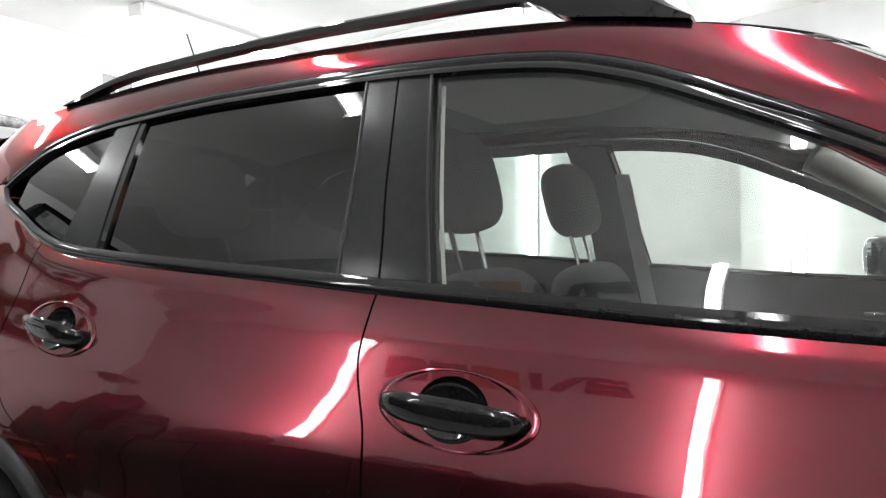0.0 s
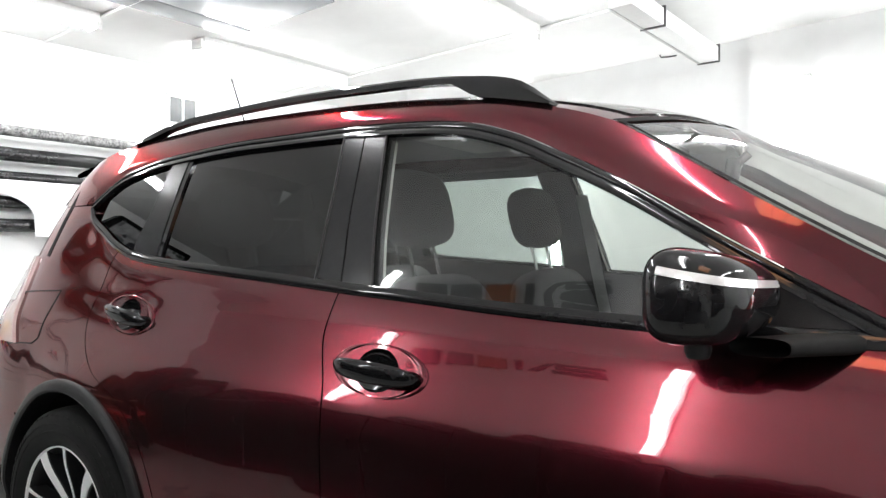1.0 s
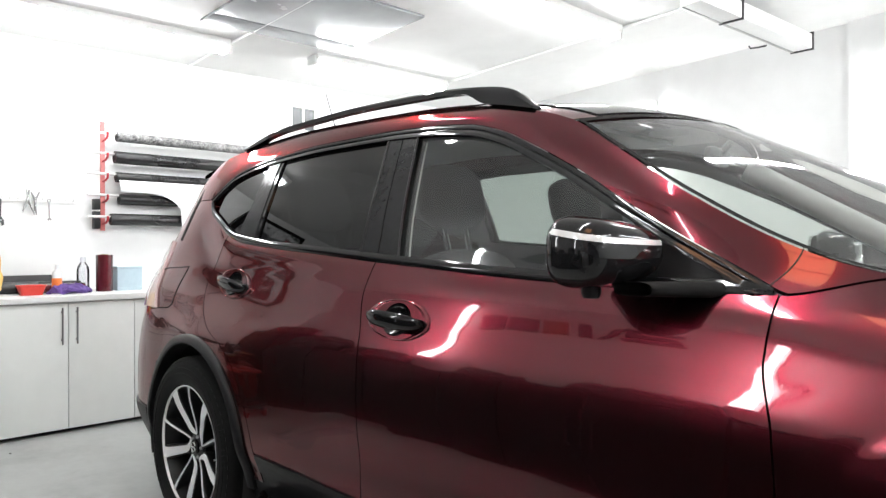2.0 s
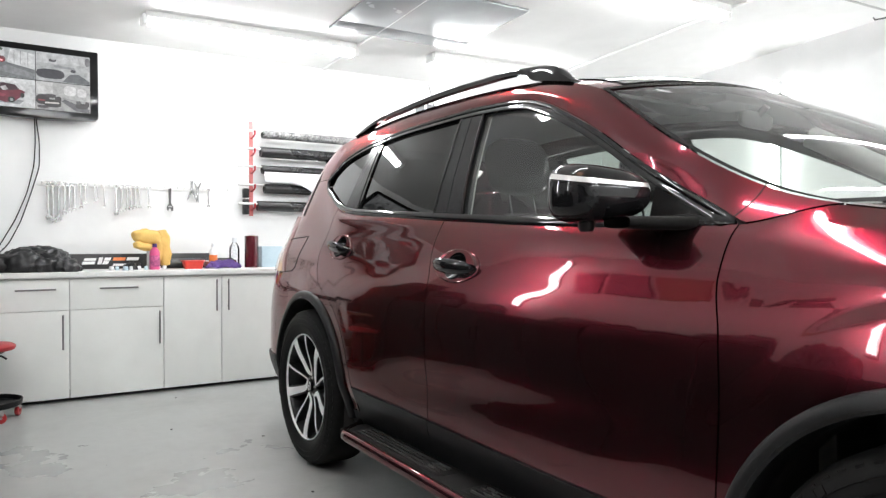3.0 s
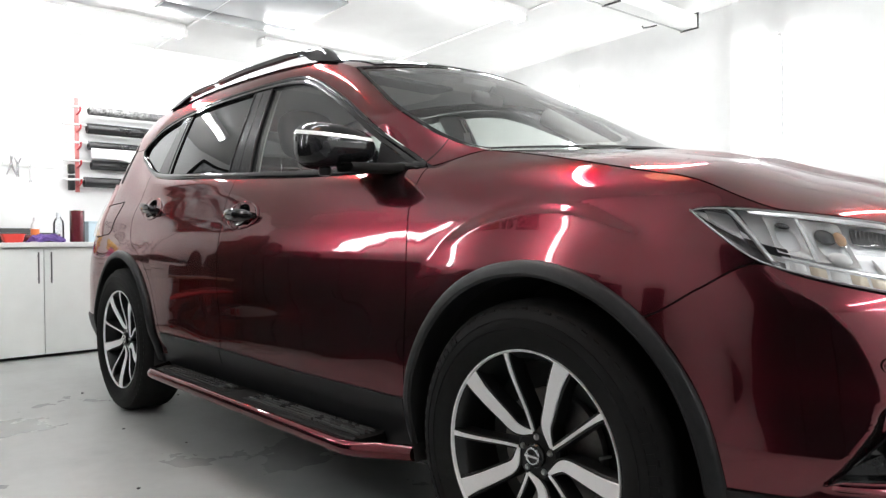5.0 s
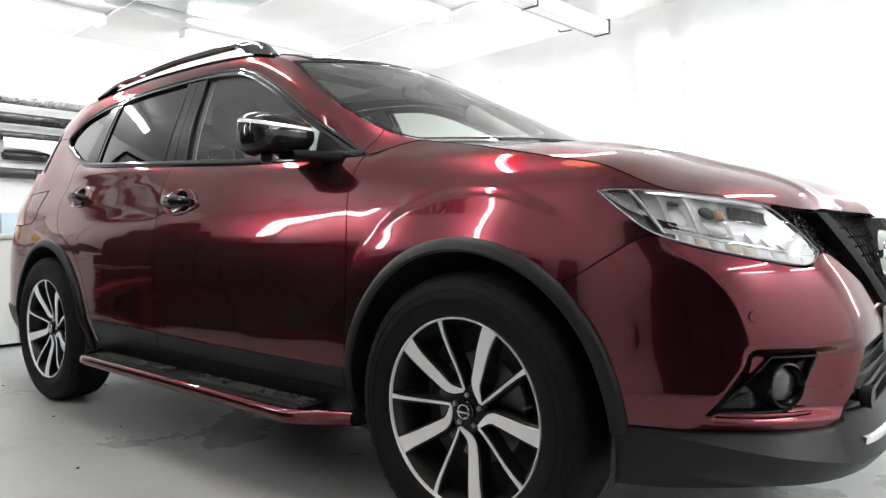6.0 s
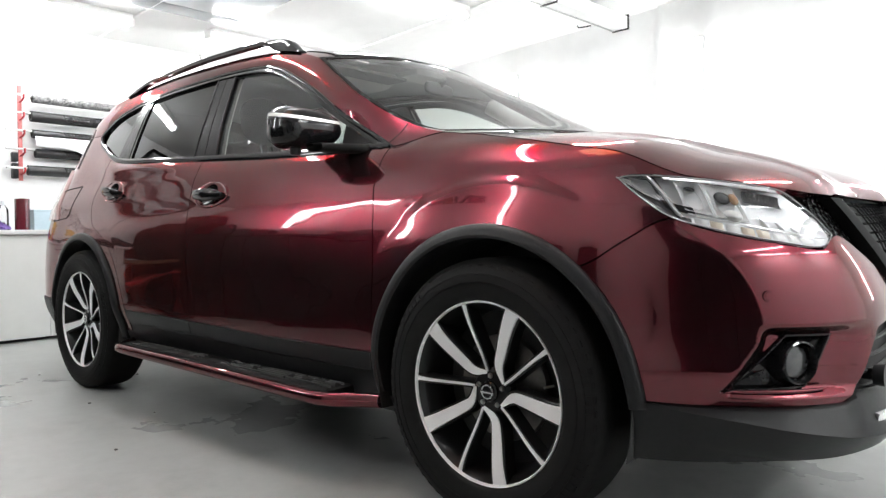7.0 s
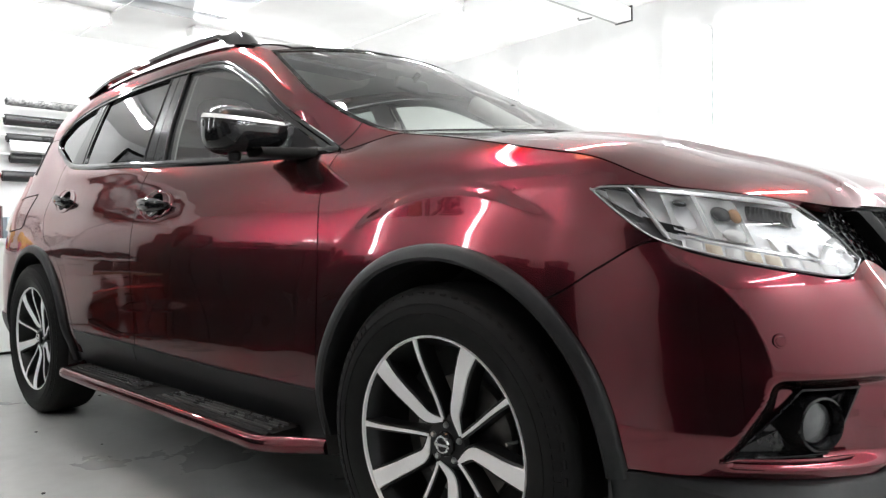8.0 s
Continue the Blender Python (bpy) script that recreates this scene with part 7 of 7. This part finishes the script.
def ceiling_panel():
    t = thing("ceiling_hatch", "shiny grey metal hatch panel in the ceiling", "hatch", (-3.97, 0.555, ceiling_z(-3.97, 0.555)))
    for a, b in ((-0.48, -0.285), (-0.277, 0.48)):
        part("leaf", placed(boxed((a, -0.575, -0.022), (b, 0.575, -0.004), 0.003), pose(0, 0, 0, 0.7, -2.86, 0)), PANEL_GREY, t)


ceiling_panel()


def conduit(p0, p1):
    tagged(part("conduit", sweep(bmesh.new(), [p0, p1], 0.011, 8), FITTING), "white surface conduit along the ceiling", "conduit", "ceiling conduits")


for y, x0, x1 in ((2.47, -5.4, 1.2), (0.36, -5.46, 1.2)):
    conduit((x0, y, ceiling_z(x0, y) - 0.012), (x1, y, ceiling_z(x1, y) - 0.012))


def cable_tray():
    """A white boxed channel under the ceiling, held by dark brackets."""
    t = thing("cable_channel", "white metal channel under the ceiling with dark brackets", "channel", (-1.955, 2.80, 2.72))
    part("channel", placed(boxed((-0.075, -0.80, -0.055), (0.075, 0.80, 0.055), 0.006), pose(0, 0, 0, 0, 0, -4)), FITTING, t)
    part("lid", placed(boxed((-0.080, -0.80, -0.060), (-0.060, 0.80, -0.052), 0.002), pose(0, 0, 0, 0, 0, -4)), STEEL, t)
    for y in (-0.30, 0.79):
        part("bracket", placed(boxed((-0.085, y - 0.008, -0.066), (0.085, y + 0.008, 0.07), 0.002), pose(0, 0, 0, 0, 0, -4)), DARK_STEEL, t)
    part("cable_hook", sweep(bmesh.new(), [(-0.12, 0.55, -0.03), (-0.16, 0.50, -0.045), (-0.22, 0.50, -0.04), (-0.23, 0.50, -0.02)], 0.006, 6), DARK_STEEL, t)


cable_tray()


def ceiling_heater():
    t = thing("ceiling_heater", "orange glowing infrared heater panel under the ceiling", "heater", (-0.45, -1.38, ceiling_z(-0.45, -1.38)))
    part("casing", boxed((-0.30, -0.31, -0.06), (0.30, 0.31, -0.002), 0.006), FITTING, t)
    for i in range(3):
        part("heating_panel", boxed((-0.285 + 0.195 * i, -0.295, -0.064), (-0.105 + 0.195 * i, 0.295, -0.0605), 0.001), HEATER, t, "orange glowing panel")


HEATER = glow("heater_glow", (1.0, 0.46, 0.21), 5.2)
ceiling_heater()


# ---- near wall: unseen dark cupboards added to darken the car's reflections, and a mirrored sign ----
def unseen_cupboard(x0, x1, top=1.33, deep=0.27):
    t = thing("added_dark_cupboard", "unseen matt black cupboard added to darken reflections in the car", "cupboard", ((x0 + x1) / 2, NEAR_Y, 0), "black tool cupboards")
    h = (x1 - x0) / 2 - 0.004
    part("body", boxed((-h, 0.002, 0.05), (h, deep, top), 0.004), BLACK_STEEL, t)
    part("plinth", boxed((-h, 0.002, 0.0), (h, deep - 0.03, 0.05)), CAVITY, t)
    part("top", boxed((-h, 0.0025, top), (h, deep + 0.02, top + 0.025), 0.003), BLACK_STEEL, t)
    for s in (-1, 1):
        d = part("door", boxed((0.003 if s > 0 else -h + 0.003, deep + 0.001, 0.06), (h - 0.003 if s > 0 else -0.003, deep + 0.018, top - 0.005), 0.003), BLACK_STEEL, t)
        part("handle", sweep(bmesh.new(), [(s * 0.05, deep + 0.018, 0.55), (s * 0.05, deep + 0.042, 0.56), (s * 0.05, deep + 0.042, 0.70), (s * 0.05, deep + 0.018, 0.71)], 0.006, 8), DARK_STEEL, d)


BLACK_STEEL = surface("matt_black_steel", (0.009, 0.009, 0.010), (0.015, 0.015, 0.016), rough=0.6, bump=0.1, spec=0.2)
# The 2.15 m pair stands in for a person's dark reflection in the bumper.
for x0, x1, top, deep in ((-4.2, -3.2, 1.10, 0.27), (-3.2, -2.2, 1.06, 0.54), (-2.2, -1.2, 1.12, 0.54), (-1.2, -0.62, 1.08, 0.54), (0.42, 1.38, 2.15, 0.27), (1.38, 2.34, 2.15, 0.27), (2.34, 3.30, 1.12, 0.27)):
    unseen_cupboard(x0, x1, top, deep)
unseen_cupboard(-4.76, -4.205, 1.16)
unseen_cupboard(-5.46, -4.765, 1.62)
# Unseen bundles, added so the mirrored dark shapes have uneven tops.
for x, top, w, h, seed in ((-5.10, 1.645, 0.60, 0.30, 1.7), (-4.46, 1.185, 0.50, 0.42, 5.2), (-3.80, 1.125, 0.72, 0.24, 2.3), (-2.62, 1.085, 0.62, 0.20, 6.1), (-1.75, 1.145, 0.70, 0.26, 9.4), (-0.91, 1.105, 0.45, 0.20, 4.9)):
    heap("added_dark_bundle", "unseen dark bundle added to soften the mirrored cupboard outline", "sheet", (x, NEAR_Y + 0.15, top), (w, 0.24, h), BLACK_NYLON, 0.030, 9.0, seed)


def wall_sign():
    """Large block shapes of a shop sign on the near wall."""
    t = thing("wall_sign", "large shop sign of black and orange block shapes", "sign", (-2.5, NEAR_Y, 2.28))

    def slab(x, z, w, h, lean, mat):
        prism_bm = bmesh.new()
        prism(prism_bm, [(x, z), (x + w, z), (x + w + lean, z + h), (x + lean, z + h)], Matrix.Translation((0, 0.002, 0)) @ Matrix.Rotation(radians(90), 4, "X") @ Matrix.Scale(-1, 4, (0, 0, 1)), 0.02)
        part("sign_block", prism_bm, mat, t)
    slab(-0.72, -0.10, 0.24, 0.17, -0.06, BANNER_BLACK)
    slab(-0.44, -0.10, 0.24, 0.17, -0.06, BANNER_GREY)
    slab(-0.16, -0.10, 0.24, 0.17, -0.06, ORANGE_DARK)
    slab(0.16, -0.10, 0.06, 0.17, -0.06, BANNER_BLACK)
    slab(0.25, -0.10, 0.05, 0.17, 0.07, BANNER_BLACK)
    slab(0.40, -0.10, 0.30, 0.045, -0.015, BANNER_BLACK)
    slab(0.62, -0.05, 0.06, 0.05, -0.02, BANNER_BLACK)
    slab(0.40, -0.035, 0.26, 0.045, -0.015, BANNER_BLACK)
    slab(0.40, 0.01, 0.06, 0.04, -0.015, BANNER_BLACK)
    slab(0.38, 0.04, 0.28, 0.045, -0.015, BANNER_BLACK)


ORANGE_DARK = surface("dark_orange_print", (0.30, 0.09, 0.03), (0.38, 0.12, 0.04), rough=0.4, bump=0.0)
BANNER_GREY = surface("dark_grey_print", (0.06, 0.06, 0.065), (0.10, 0.10, 0.105), rough=0.4, bump=0.0)
wall_sign()
for i in range(7):
    x, y = (-4.35 + 0.5 * i + random.uniform(-0.2, 0.2), -0.9 + random.uniform(-0.5, 0.4))
    bm = bmesh.new()
    bmesh.ops.create_icosphere(bm, subdivisions=1, radius=random.uniform(0.004, 0.010), matrix=Matrix.Translation((x, y, 0.003)))
    for v in bm.verts:
        v.co.z = max(0.0002, v.co.z * 0.6)
    tagged(part("grit", bm, DARK_STEEL), "dark crumb of dirt on the floor", "dirt", "floor crumbs")
